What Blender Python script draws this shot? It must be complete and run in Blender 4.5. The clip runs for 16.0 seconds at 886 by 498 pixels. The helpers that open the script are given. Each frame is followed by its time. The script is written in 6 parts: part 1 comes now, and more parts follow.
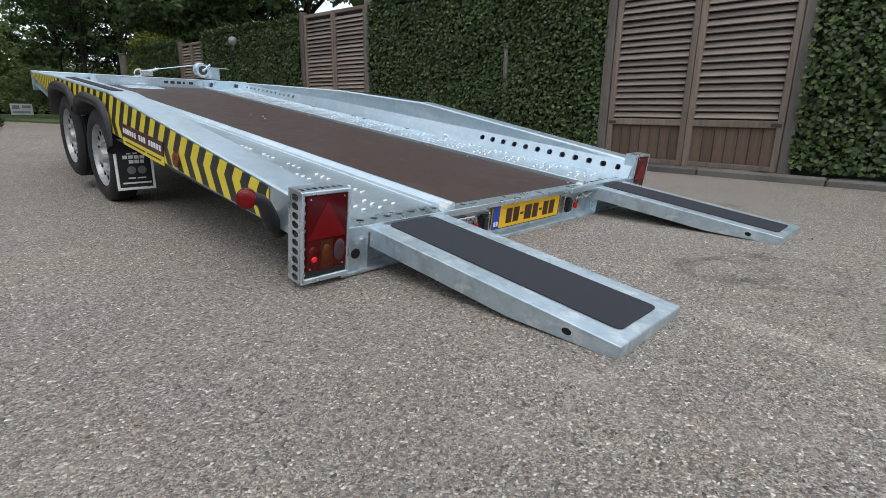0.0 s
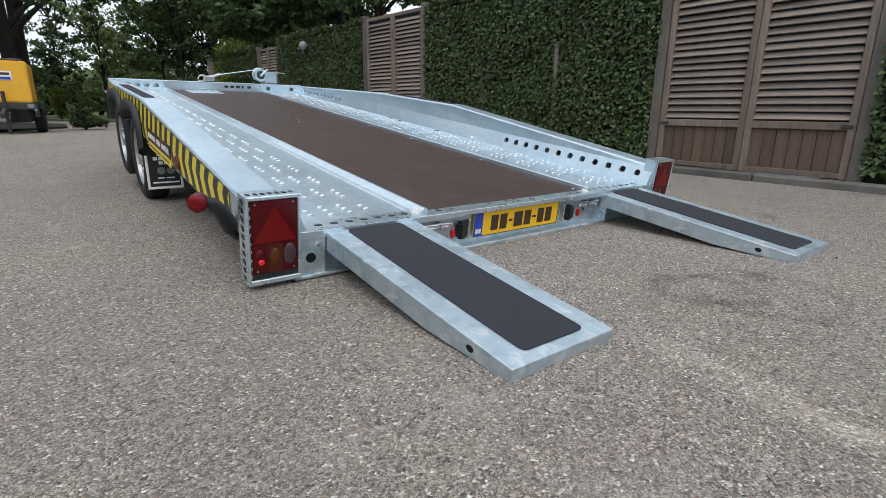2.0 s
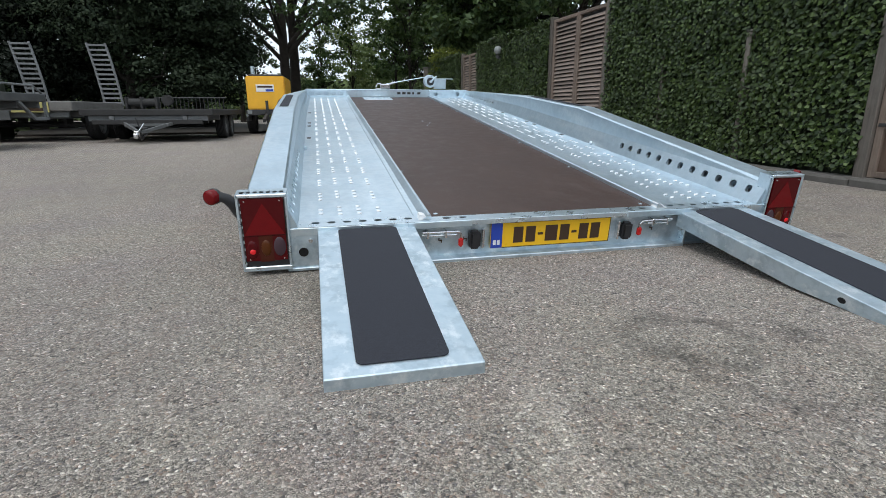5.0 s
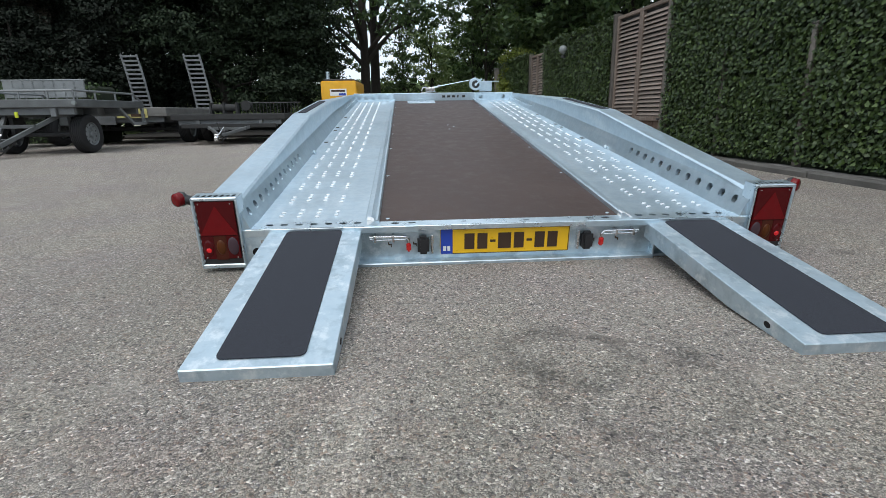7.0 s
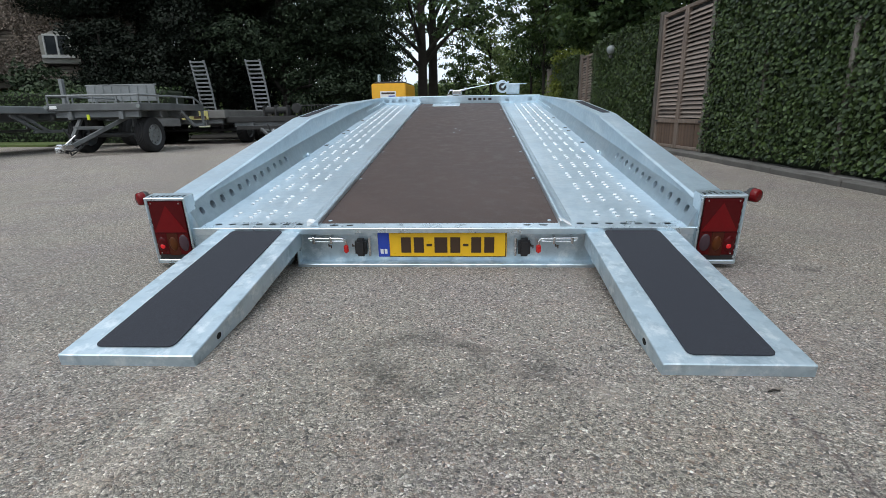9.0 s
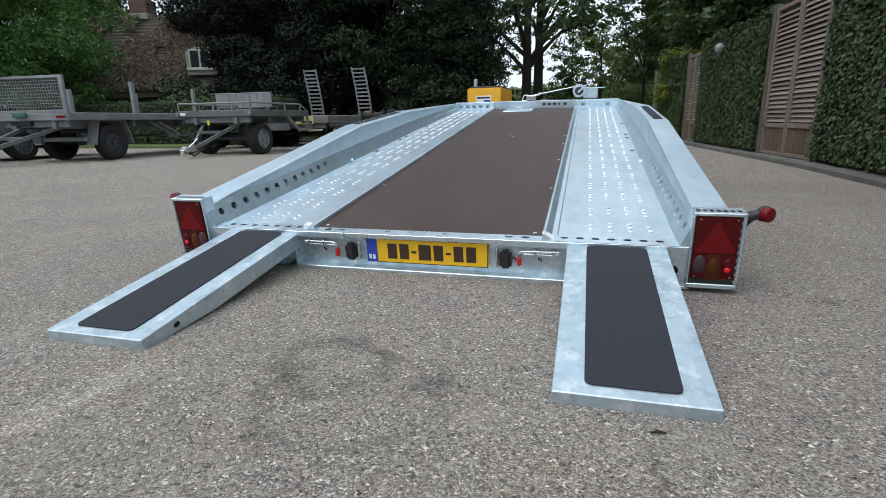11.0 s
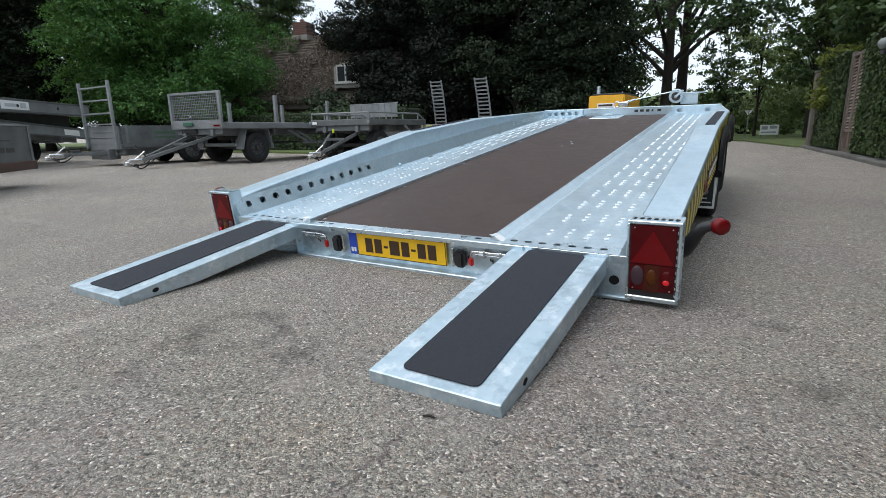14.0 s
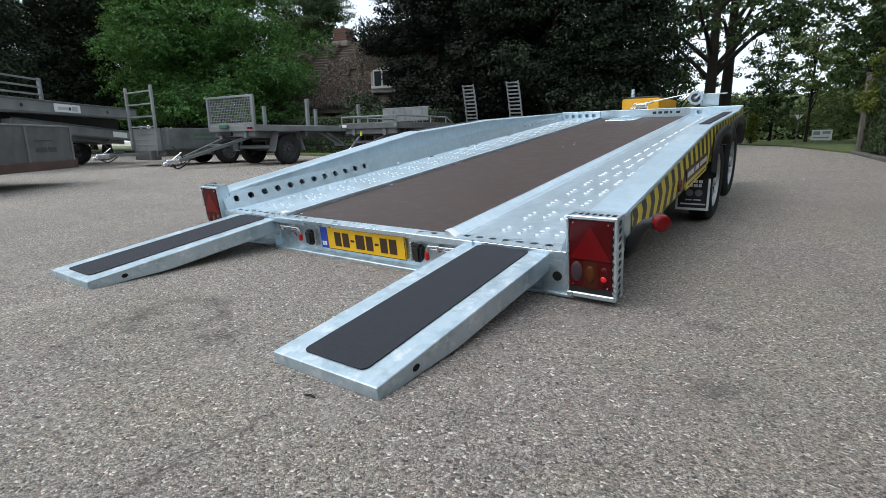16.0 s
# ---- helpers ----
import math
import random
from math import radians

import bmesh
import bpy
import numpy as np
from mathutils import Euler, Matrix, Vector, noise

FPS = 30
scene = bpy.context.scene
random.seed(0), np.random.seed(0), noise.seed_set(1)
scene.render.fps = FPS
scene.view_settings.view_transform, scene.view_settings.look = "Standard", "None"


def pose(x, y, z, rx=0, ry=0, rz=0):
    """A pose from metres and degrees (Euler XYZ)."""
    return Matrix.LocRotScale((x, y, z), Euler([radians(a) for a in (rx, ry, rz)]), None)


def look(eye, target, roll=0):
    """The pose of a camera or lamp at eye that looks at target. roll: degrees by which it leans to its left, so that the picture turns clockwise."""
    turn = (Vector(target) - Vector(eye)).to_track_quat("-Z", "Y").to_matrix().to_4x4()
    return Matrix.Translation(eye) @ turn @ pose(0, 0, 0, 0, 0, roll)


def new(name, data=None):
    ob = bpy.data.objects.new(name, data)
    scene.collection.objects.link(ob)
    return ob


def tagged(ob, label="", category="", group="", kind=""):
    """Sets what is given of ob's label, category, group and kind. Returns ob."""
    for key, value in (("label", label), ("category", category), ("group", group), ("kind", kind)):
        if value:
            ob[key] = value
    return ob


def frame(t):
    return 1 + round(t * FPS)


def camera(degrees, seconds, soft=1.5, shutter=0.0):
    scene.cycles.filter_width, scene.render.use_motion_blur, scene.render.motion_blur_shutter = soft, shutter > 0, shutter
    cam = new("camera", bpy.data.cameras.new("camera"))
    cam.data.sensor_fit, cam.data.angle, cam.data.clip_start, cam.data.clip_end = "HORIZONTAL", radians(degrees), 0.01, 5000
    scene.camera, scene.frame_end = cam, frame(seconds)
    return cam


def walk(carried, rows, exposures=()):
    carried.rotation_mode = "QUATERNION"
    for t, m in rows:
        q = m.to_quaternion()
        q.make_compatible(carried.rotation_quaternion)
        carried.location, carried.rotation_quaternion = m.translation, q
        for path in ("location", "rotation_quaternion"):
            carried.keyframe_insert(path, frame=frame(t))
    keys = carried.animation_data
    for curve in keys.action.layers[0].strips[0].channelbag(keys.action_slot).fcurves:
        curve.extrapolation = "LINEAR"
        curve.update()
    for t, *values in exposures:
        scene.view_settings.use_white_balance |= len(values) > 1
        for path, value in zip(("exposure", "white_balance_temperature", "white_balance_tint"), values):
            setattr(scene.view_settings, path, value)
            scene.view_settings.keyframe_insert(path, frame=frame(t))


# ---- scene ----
cam = camera(81.80, 16.0, soft=0.75)
PATH = [
    (0, (-1.8992, -1.3706, 0.5114), (-0.5256, -0.0108, -0.0028), 0.90),
    (0.5, (-1.8495, -1.4298, 0.5155), (-0.5302, -0.0181, -0.0009), 0.83),
    (1, (-1.7750, -1.4931, 0.5314), (-0.4986, -0.0436, 0.0121), 0.74),
    (1.5, (-1.6960, -1.5451, 0.5440), (-0.4725, -0.0509, 0.0241), 0.65),
    (2, (-1.5896, -1.6067, 0.5386), (-0.4369, -0.0574, 0.0181), 0.60),
    (2.5, (-1.4863, -1.6789, 0.5505), (-0.4135, -0.0736, 0.0288), 0.52),
    (3, (-1.3752, -1.7672, 0.5619), (-0.4409, -0.0781, 0.0383), 0.37),
    (3.5, (-1.2579, -1.8415, 0.5686), (-0.4718, -0.0796, 0.0416), 0.23),
    (4, (-1.1361, -1.8563, 0.5598), (-0.4854, -0.0390, 0.0362), 0.12),
    (6.5, (-0.4803, -1.9980, 0.5736), (-0.3234, -0.0726, 0.0557), -0.67),
    (7, (-0.3642, -2.0059, 0.5838), (-0.2647, -0.0761, 0.0683), -0.79),
    (7.5, (-0.2484, -2.0175, 0.5902), (-0.1905, -0.0858, 0.0750), -0.80),
    (8, (-0.1109, -2.0293, 0.5960), (-0.1106, -0.0961, 0.0833), -0.82),
    (8.5, (0.0147, -2.0399, 0.5944), (-0.0477, -0.1073, 0.0835), -0.80),
    (11, (0.6287, -1.9641, 0.6158), (0.0801, -0.1044, 0.1253), -1.04),
    (11.5, (0.7432, -1.9664, 0.6154), (0.1058, -0.1346, 0.1276), -1.02),
    (12, (0.8657, -1.9292, 0.6093), (0.1434, -0.1287, 0.1228), -1.10),
    (12.5, (0.9651, -1.8893, 0.6123), (0.1478, -0.1281, 0.1327), -1.02),
    (13, (1.0739, -1.8562, 0.6088), (0.1257, -0.1585, 0.1411), -1.02),
    (13.5, (1.2016, -1.8283, 0.6029), (0.1956, -0.1613, 0.1460), -1.07),
    (14, (1.3194, -1.7841, 0.5842), (0.2889, -0.1297, 0.1360), -1.04),
    (14.5, (1.4115, -1.7567, 0.5865), (0.3338, -0.1304, 0.1462), -0.96),
    (15, (1.4849, -1.7150, 0.5694), (0.3517, -0.1252, 0.1353), -0.93),
    (15.5, (1.5374, -1.6675, 0.5555), (0.3829, -0.0919, 0.1256), -0.88),
    (16, (1.6126, -1.6230, 0.5444), (0.4518, -0.0517, 0.1160), -0.82),
]
walk(cam, [(t, look(eye, target, roll)) for t, eye, target, roll in PATH],
     [(0.0, 0.0, 6640, 12), (3.6, 0.0, 6640, 12), (6.4, 0.0, 6450, 10), (13.4, 0.0, 6450, 10), (15.0, 0.09, 6450, 10), (16.0, 0.09, 6450, 10)])

# ---------------------------------------------------------------- light
world = bpy.data.worlds.new("overcast_sky")
scene.world = world
world.use_nodes = True
wn, wl = world.node_tree.nodes, world.node_tree.links
wn.clear()
sky = wn.new("ShaderNodeTexSky")
sky.sky_type = 'NISHITA'
sky.sun_disc = False
sky.sun_elevation = radians(60)
sky.sun_rotation = radians(215)
sky.air_density, sky.dust_density, sky.ozone_density = 1.0, 4.0, 1.0
cloud = wn.new("ShaderNodeMix")
cloud.data_type = 'RGBA'
cloud.inputs[0].default_value = 0.8
cloud.inputs[7].default_value = (9.0, 10.2, 11.3, 1)
wbg = wn.new("ShaderNodeBackground")
wbg.inputs[1].default_value = 0.122
wout = wn.new("ShaderNodeOutputWorld")
wl.new(sky.outputs[0], cloud.inputs[6])
wl.new(cloud.outputs[2], wbg.inputs[0])
wl.new(wbg.outputs[0], wout.inputs[0])

sun_data = bpy.data.lights.new("sun", 'SUN')
sun_data.energy = 1.3
sun_data.angle = radians(45)
sun_data.color = (1.0, 0.97, 0.92)
sun = new("sun", sun_data)
sun.matrix_world = pose(0, 0, 20, 30, 0, 145 - 180)


# ---------------------------------------------------------------- materials
class Nodes:
    """A small material builder."""

    def __init__(self, name):
        self.mat = bpy.data.materials.new(name)
        self.mat.use_nodes = True
        self.t = self.mat.node_tree
        self.b = self.t.nodes["Principled BSDF"]
        self.coords = self.t.nodes.new("ShaderNodeTexCoord")

    def node(self, kind, **inputs):
        n = self.t.nodes.new(kind)
        for k, v in inputs.items():
            self.put(n.inputs[k.replace("_", " ")], v)
        return n

    def put(self, socket, v):
        if isinstance(v, bpy.types.NodeSocket):
            self.t.links.new(v, socket)
        else:
            socket.default_value = v

    def noise(self, scale, detail=4.0, rough=0.6, at="Object", stretch=None):
        n = self.node("ShaderNodeTexNoise", Scale=scale, Detail=detail, Roughness=rough)
        v = self.coords.outputs[at]
        if stretch:
            m = self.node("ShaderNodeMapping")
            m.inputs["Scale"].default_value = stretch
            self.t.links.new(v, m.inputs[0])
            v = m.outputs[0]
        self.t.links.new(v, n.inputs["Vector"])
        return n.outputs["Fac"]

    def voronoi(self, scale, at="Object", feature='F1'):
        n = self.node("ShaderNodeTexVoronoi", Scale=scale)
        n.feature = feature
        self.t.links.new(self.coords.outputs[at], n.inputs["Vector"])
        return n

    def ramp(self, v, *stops):
        n = self.t.nodes.new("ShaderNodeValToRGB")
        e = n.color_ramp.elements
        while len(e) < len(stops):
            e.new(0.5)
        for el, (p, c) in zip(e, stops):
            el.position = p
            el.color = (c, c, c, 1) if isinstance(c, (int, float)) else (*c, 1)
        self.t.links.new(v, n.inputs[0])
        return n.outputs[0]

    def mix(self, f, a, b, how='MIX'):
        n = self.t.nodes.new("ShaderNodeMix")
        n.data_type, n.blend_type = 'RGBA', how
        for s, v in ((n.inputs[0], f), (n.inputs[6], a), (n.inputs[7], b)):
            if isinstance(v, tuple) and len(v) == 3:
                v = (*v, 1)
            self.put(s, v)
        return n.outputs[2]

    def math(self, op, a, b=0.0, c=0.0):
        n = self.t.nodes.new("ShaderNodeMath")
        n.operation = op
        for s, v in zip(n.inputs, (a, b, c)):
            self.put(s, v)
        return n.outputs[0]

    def bump(self, h, strength=0.3, distance=0.01, normal=None):
        n = self.node("ShaderNodeBump", Strength=strength, Distance=distance, Height=h)
        if normal is not None:
            self.t.links.new(normal, n.inputs["Normal"])
        return n.outputs[0]

    def done(self, color=None, rough=None, metal=None, normal=None, **more):
        for k, v in (("Base Color", color), ("Roughness", rough), ("Metallic", metal), ("Normal", normal)):
            if v is not None:
                if isinstance(v, tuple) and len(v) == 3:
                    v = (*v, 1)
                self.put(self.b.inputs[k], v)
        for k, v in more.items():
            self.put(self.b.inputs[k.replace("_", " ")], v)
        return self.mat


def plain(name, color, rough=0.5, metal=0.0, vary=0.15, scale=6.0, bump=0.0, fine=60.0, random_value=0.0):
    """Painted, moulded or cast surface with dirt at two scales."""
    n = Nodes(name)
    a, b = n.noise(scale), n.noise(fine, 3.0)
    f = n.math('ADD', n.math('MULTIPLY', a, 0.65), n.math('MULTIPLY', b, 0.35))
    dark = tuple(c * (1 - vary) for c in color)
    light = tuple(min(1.0, c * (1 + vary)) for c in color)
    col = n.ramp(f, (0.3, dark), (0.7, light))
    if random_value:
        oi = n.t.nodes.new("ShaderNodeObjectInfo")
        k = n.math('ADD', n.math('MULTIPLY', oi.outputs["Random"], 2 * random_value), 1 - random_value)
        cm = n.node("ShaderNodeCombineColor")
        for s in cm.inputs[:3]:
            n.t.links.new(k, s)
        col = n.mix(1.0, col, cm.outputs[0], 'MULTIPLY')
    r = n.ramp(b, (0.3, max(0.02, rough - 0.08)), (0.7, min(1.0, rough + 0.08)))
    return n.done(col, r, metal, n.bump(b, bump, 0.002) if bump else None)


def galvanised(name, base=(0.625, 0.74, 0.815), rough=0.36, metal=0.88, mottle=0.0):
    """Hot-dip zinc: soft spangle, cloudy blue-grey patches, wiped smears and pale runs."""
    n = Nodes(name)
    cells = n.voronoi(38.0)
    clouds = n.noise(2.6, 3.0, 0.55)
    patch = n.noise(7.0, 4.0, 0.6, stretch=(1.0, 0.45, 1.0))
    rot = n.node("ShaderNodeMapping")
    rot.inputs["Rotation"].default_value = (0, 0, radians(38))
    rot.inputs["Scale"].default_value = (1.0, 0.16, 1.0)
    n.t.links.new(n.coords.outputs["Object"], rot.inputs[0])
    wipe = n.node("ShaderNodeTexNoise", Scale=9.0, Detail=3.0, Roughness=0.55)
    n.t.links.new(rot.outputs[0], wipe.inputs["Vector"])
    tone = n.math('ADD', n.math('MULTIPLY', cells.outputs["Color"], 0.12), n.math('MULTIPLY', clouds, 0.88))
    col = n.ramp(tone, (0.3, tuple(c * 0.88 for c in base)), (0.5, base), (0.72, tuple(min(1, c * 1.08) for c in base)))
    col = n.mix(n.ramp(patch, (0.49, 0.0), (0.70, 0.29)), col, (0.40, 0.53, 0.62))
    col = n.mix(n.ramp(wipe.outputs["Fac"], (0.56, 0.0), (0.72, 0.45)), col, (0.86, 0.92, 0.95))
    col = n.mix(n.ramp(n.noise(30.0, 5.0, 0.7), (0.66, 0.0), (0.74, 0.10)), col, (0.34, 0.41, 0.46))
    col = n.mix(n.ramp(n.noise(26.0, 5.0, 0.65), (0.42, 0.24), (0.56, 0.0)), col, (0.42, 0.55, 0.64))
    if mottle:
        blot = n.noise(13.0, 4.0, 0.62)
        col = n.mix(n.ramp(blot, (0.34, mottle), (0.50, 0.0)), col, (0.33, 0.42, 0.47))
        col = n.mix(n.ramp(n.noise(17.0, 5.0, 0.66, stretch=(1.0, 0.7, 1.0)), (0.52, 0.0), (0.64, mottle)), col, (0.90, 0.94, 0.96))
    r = n.ramp(n.math('ADD', n.math('MULTIPLY', patch, 0.6), n.math('MULTIPLY', cells.outputs["Color"], 0.4)), (0.2, rough - 0.05), (0.8, rough + 0.10))
    nb = n.bump(n.noise(6.0, 2.0), 0.04, 0.010)
    return n.done(col, r, metal, n.bump(n.noise(120.0, 2.0), 0.03, 0.001, nb))


def foliage(name, dark, light, gloss=0.5, glint=None, through_light=0.0):
    """Leaves that differ from one to the next; glint paints a few as catching the light."""
    n = Nodes(name)
    geo = n.t.nodes.new("ShaderNodeNewGeometry")
    stops = [(0.0, dark), (0.6, tuple((a + b) / 2 for a, b in zip(dark, light))), (0.93, light)]
    if glint:
        stops.append((1.0, glint))
    col = n.ramp(geo.outputs["Random Per Island"], *stops)
    col = n.mix(n.ramp(n.noise(0.7, 3.0), (0.35, 0.0), (0.7, 0.45)), col, tuple(c * 0.6 for c in light))
    mat = n.done(col, gloss, Specular_IOR_Level=0.3)
    if through_light:
        tl = n.t.nodes.new("ShaderNodeBsdfTranslucent")
        n.t.links.new(n.mix(1.0, col, (1.25, 1.15, 0.55), 'MULTIPLY'), tl.inputs["Color"])
        ms = n.t.nodes.new("ShaderNodeMixShader")
        ms.inputs[0].default_value = through_light
        n.t.links.new(n.b.outputs[0], ms.inputs[1])
        n.t.links.new(tl.outputs[0], ms.inputs[2])
        n.t.links.new(ms.outputs[0], n.t.nodes["Material Output"].inputs["Surface"])
    return mat


def wood(name, base, rough=0.75, along=(1.0, 1.0, 0.08), weather=0.3, random_value=0.25):
    n = Nodes(name)
    grain = n.noise(38.0, 6.0, 0.7, stretch=tuple(1.0 if v == 1.0 else v for v in along))
    broad = n.noise(3.0, 3.0)
    col = n.ramp(grain, (0.3, tuple(c * 0.62 for c in base)), (0.55, base), (0.75, tuple(c * 1.35 for c in base)))
    col = n.mix(n.ramp(broad, (0.4, 0.0), (0.75, weather)), col, (0.20, 0.19, 0.17))
    col = n.mix(n.ramp(n.noise(7.0, 5.0, 0.7), (0.52, 0.0), (0.68, weather)), col, tuple(c * 0.45 for c in base))
    oi = n.t.nodes.new("ShaderNodeObjectInfo")
    k = n.math('ADD', n.math('MULTIPLY', oi.outputs["Random"], 2 * random_value), 1 - random_value)
    cm = n.node("ShaderNodeCombineColor")
    for s in cm.inputs[:3]:
        n.t.links.new(k, s)
    col = n.mix(1.0, col, cm.outputs[0], 'MULTIPLY')
    return n.done(col, rough, 0.0, n.bump(grain, 0.25, 0.003))


def ground_material():
    """Asphalt worn down to its brown and grey chippings, with stains and pale traces."""
    n = Nodes("worn_chipping_asphalt")
    warp = n.node("ShaderNodeTexNoise", Scale=60.0, Detail=2.0)
    n.t.links.new(n.coords.outputs["Object"], warp.inputs["Vector"])
    at = n.t.nodes.new("ShaderNodeVectorMath")
    at.operation = 'MULTIPLY_ADD'
    at.inputs[1].default_value = (0.006, 0.006, 0.006)
    n.t.links.new(warp.outputs["Color"], at.inputs[0])
    n.t.links.new(n.coords.outputs["Object"], at.inputs[2])

    def cells(scale, feature='F1'):
        v = n.node("ShaderNodeTexVoronoi", Scale=scale)
        v.feature = feature
        n.t.links.new(at.outputs[0], v.inputs["Vector"])
        return v
    stones, small, edge = cells(188.0), cells(385.0), cells(188.0, 'DISTANCE_TO_EDGE')
    sep = n.node("ShaderNodeSeparateColor")
    n.t.links.new(stones.outputs["Color"], sep.inputs[0])
    chip = n.ramp(sep.outputs[0], (0.0, (0.030, 0.028, 0.027)), (0.22, (0.10, 0.092, 0.085)), (0.5, (0.24, 0.215, 0.19)), (0.82, (0.40, 0.362, 0.32)), (0.97, (0.68, 0.65, 0.61)))
    chip = n.mix(n.ramp(sep.outputs[1], (0.66, 0.0), (0.86, 0.55)), chip, (0.30, 0.205, 0.155))
    chip = n.mix(n.ramp(sep.outputs[2], (0.70, 0.0), (0.9, 0.5)), chip, (0.185, 0.175, 0.19))
    sep2 = n.node("ShaderNodeSeparateColor")
    n.t.links.new(small.outputs["Color"], sep2.inputs[0])
    fine = n.ramp(sep2.outputs[0], (0.0, (0.028, 0.026, 0.024)), (0.45, (0.20, 0.18, 0.158)), (1.0, (0.52, 0.475, 0.425)))
    col = n.mix(n.ramp(n.noise(45.0, 3.0), (0.42, 0.0), (0.58, 0.85)), chip, fine)
    binder = n.ramp(edge.outputs["Distance"], (0.0, 1.0), (0.10, 0.0))
    col = n.mix(n.math('MULTIPLY', binder, 0.6), col, (0.045, 0.041, 0.038))
    col = n.mix(n.ramp(n.noise(85.0, 4.0, 0.7), (0.56, 0.0), (0.66, 0.75)), col, (0.05, 0.046, 0.043))
    # broad wear
    broad = n.noise(0.55, 6.0, 0.62)
    mid = n.noise(2.6, 6.0, 0.66)
    col = n.mix(n.ramp(broad, (0.36, 0.25), (0.56, 0.0)), col, (0.12, 0.11, 0.10))
    col = n.mix(n.ramp(mid, (0.56, 0.0), (0.74, 0.4)), col, (0.33, 0.30, 0.265))
    col = n.mix(n.ramp(mid, (0.28, 0.3), (0.42, 0.0)), col, (0.11, 0.10, 0.09))
    # old tyre-scuff rings and oil near the tail, smooth pale traces and one crack
    pos = n.node("ShaderNodeSeparateXYZ")
    n.t.links.new(n.coords.outputs["Object"], pos.inputs[0])
    px, py = pos.outputs[0], pos.outputs[1]
    rag = n.math('MULTIPLY', n.math('SUBTRACT', n.noise(6.0, 5.0, 0.7), 0.5), 0.2)
    fray = n.math('MULTIPLY', n.math('SUBTRACT', n.noise(24.0, 4.0, 0.65), 0.5), 0.06)

    def ring(cx, cy, rad, wide, stretch=1.0):
        dx = n.math('SUBTRACT', px, cx)
        dy = n.math('MULTIPLY', n.math('SUBTRACT', py, cy), stretch)
        d = n.math('SQRT', n.math('ADD', n.math('MULTIPLY', dx, dx), n.math('MULTIPLY', dy, dy)))
        d = n.math('ADD', d, n.math('ADD', rag, fray))
        return n.ramp(n.math('ABSOLUTE', n.math('SUBTRACT', d, rad)), (0.0, 1.0), (wide, 0.0))

    def stroke(u, v, at, slope, v0, v1, wide):
        """A line along v at u = at + slope * v, fading out past v0 and v1."""
        off = n.math('SUBTRACT', n.math('SUBTRACT', u, at), n.math('MULTIPLY', v, slope))
        line = n.ramp(n.math('ABSOLUTE', n.math('ADD', off, n.math('ADD', n.math('MULTIPLY', rag, 0.5), fray))), (0.0, 1.0), (wide, 0.0))
        mid, half = (v0 + v1) / 2, (v1 - v0) / 2
        far = n.math('DIVIDE', n.math('ABSOLUTE', n.math('SUBTRACT', v, mid)), half + 0.1)
        return n.math('MULTIPLY', line, n.ramp(far, (0.75, 1.0), (1.0, 0.0)))

    worn = n.math('MULTIPLY', n.ramp(n.noise(9.0, 5.0, 0.7), (0.36, 0.2), (0.52, 1.0)), n.ramp(n.noise(70.0, 4.0, 0.7), (0.40, 0.30), (0.56, 1.0)))
    for cx, cy, rad, wide, amt in ((0.0, -0.87, 0.14, 0.06, 0.72), (0.11, -1.0, 0.21, 0.035, 0.5), (0.31, -0.87, 0.0, 0.05, 1.0), (0.27, -0.92, 0.0, 0.09, 0.55), (1.40, -0.06, 0.0, 0.07, 0.85), (1.50, -0.46, 0.0, 0.11, 0.7), (1.16, -0.39, 0.0, 0.03, 1.0), (1.05, -0.72, 0.0, 0.04, 0.5), (1.1, -0.84, 0.0, 0.05, 0.4)):
        col = n.mix(n.math('MULTIPLY', n.math('MULTIPLY', ring(cx, cy, rad, wide), worn), amt), col, (0.035, 0.033, 0.03))
    smooth = n.ramp(n.noise(14.0, 5.0, 0.7), (0.36, 0.15), (0.55, 1.0))
    traces = n.math('MAXIMUM', stroke(px, py, -0.35, 0.13, -2.3, -0.95, 0.075), n.math('MULTIPLY', n.math('MAXIMUM', stroke(py, px, -0.18, 0.02, -6.5, -1.9, 0.07), n.math('MULTIPLY', ring(0.2, -0.82, 0.0, 0.10), 0.7)), 0.7))
    traces = n.math('MULTIPLY', traces, smooth)
    col = n.mix(n.math('MULTIPLY', traces, 0.16), col, (0.30, 0.272, 0.238))
    col = n.mix(n.math('MULTIPLY', stroke(px, py, 0.63, -0.12, -1.36, -1.12, 0.012), 0.7), col, (0.05, 0.035, 0.04))
    col = n.mix(1.0, col, (1.65, 1.65, 1.57), 'MULTIPLY')
    col = n.mix(n.ramp(n.noise(5.5, 4.0, 0.6), (0.50, 0.0), (0.66, 0.35)), col, n.mix(1.0, col, (1.08, 0.98, 0.90), 'MULTIPLY'))
    tint = n.ramp(n.noise(1.4, 4.0, 0.6), (0.40, (1.0, 1.0, 1.0)), (0.66, (0.93, 0.91, 0.98)))
    col = n.mix(1.0, col, tint, 'MULTIPLY')
    h = n.math('ADD', n.math('MULTIPLY', n.ramp(edge.outputs["Distance"], (0.0, 0.0), (0.35, 1.0)), 0.7), n.math('MULTIPLY', sep2.outputs[1], 0.3))
    return n.done(col, n.ramp(sep.outputs[2], (0.0, 0.62), (1.0, 0.9)), 0.0, n.bump(h, n.math('SUBTRACT', 0.9, n.math('MULTIPLY', traces, 0.38)), 0.006))


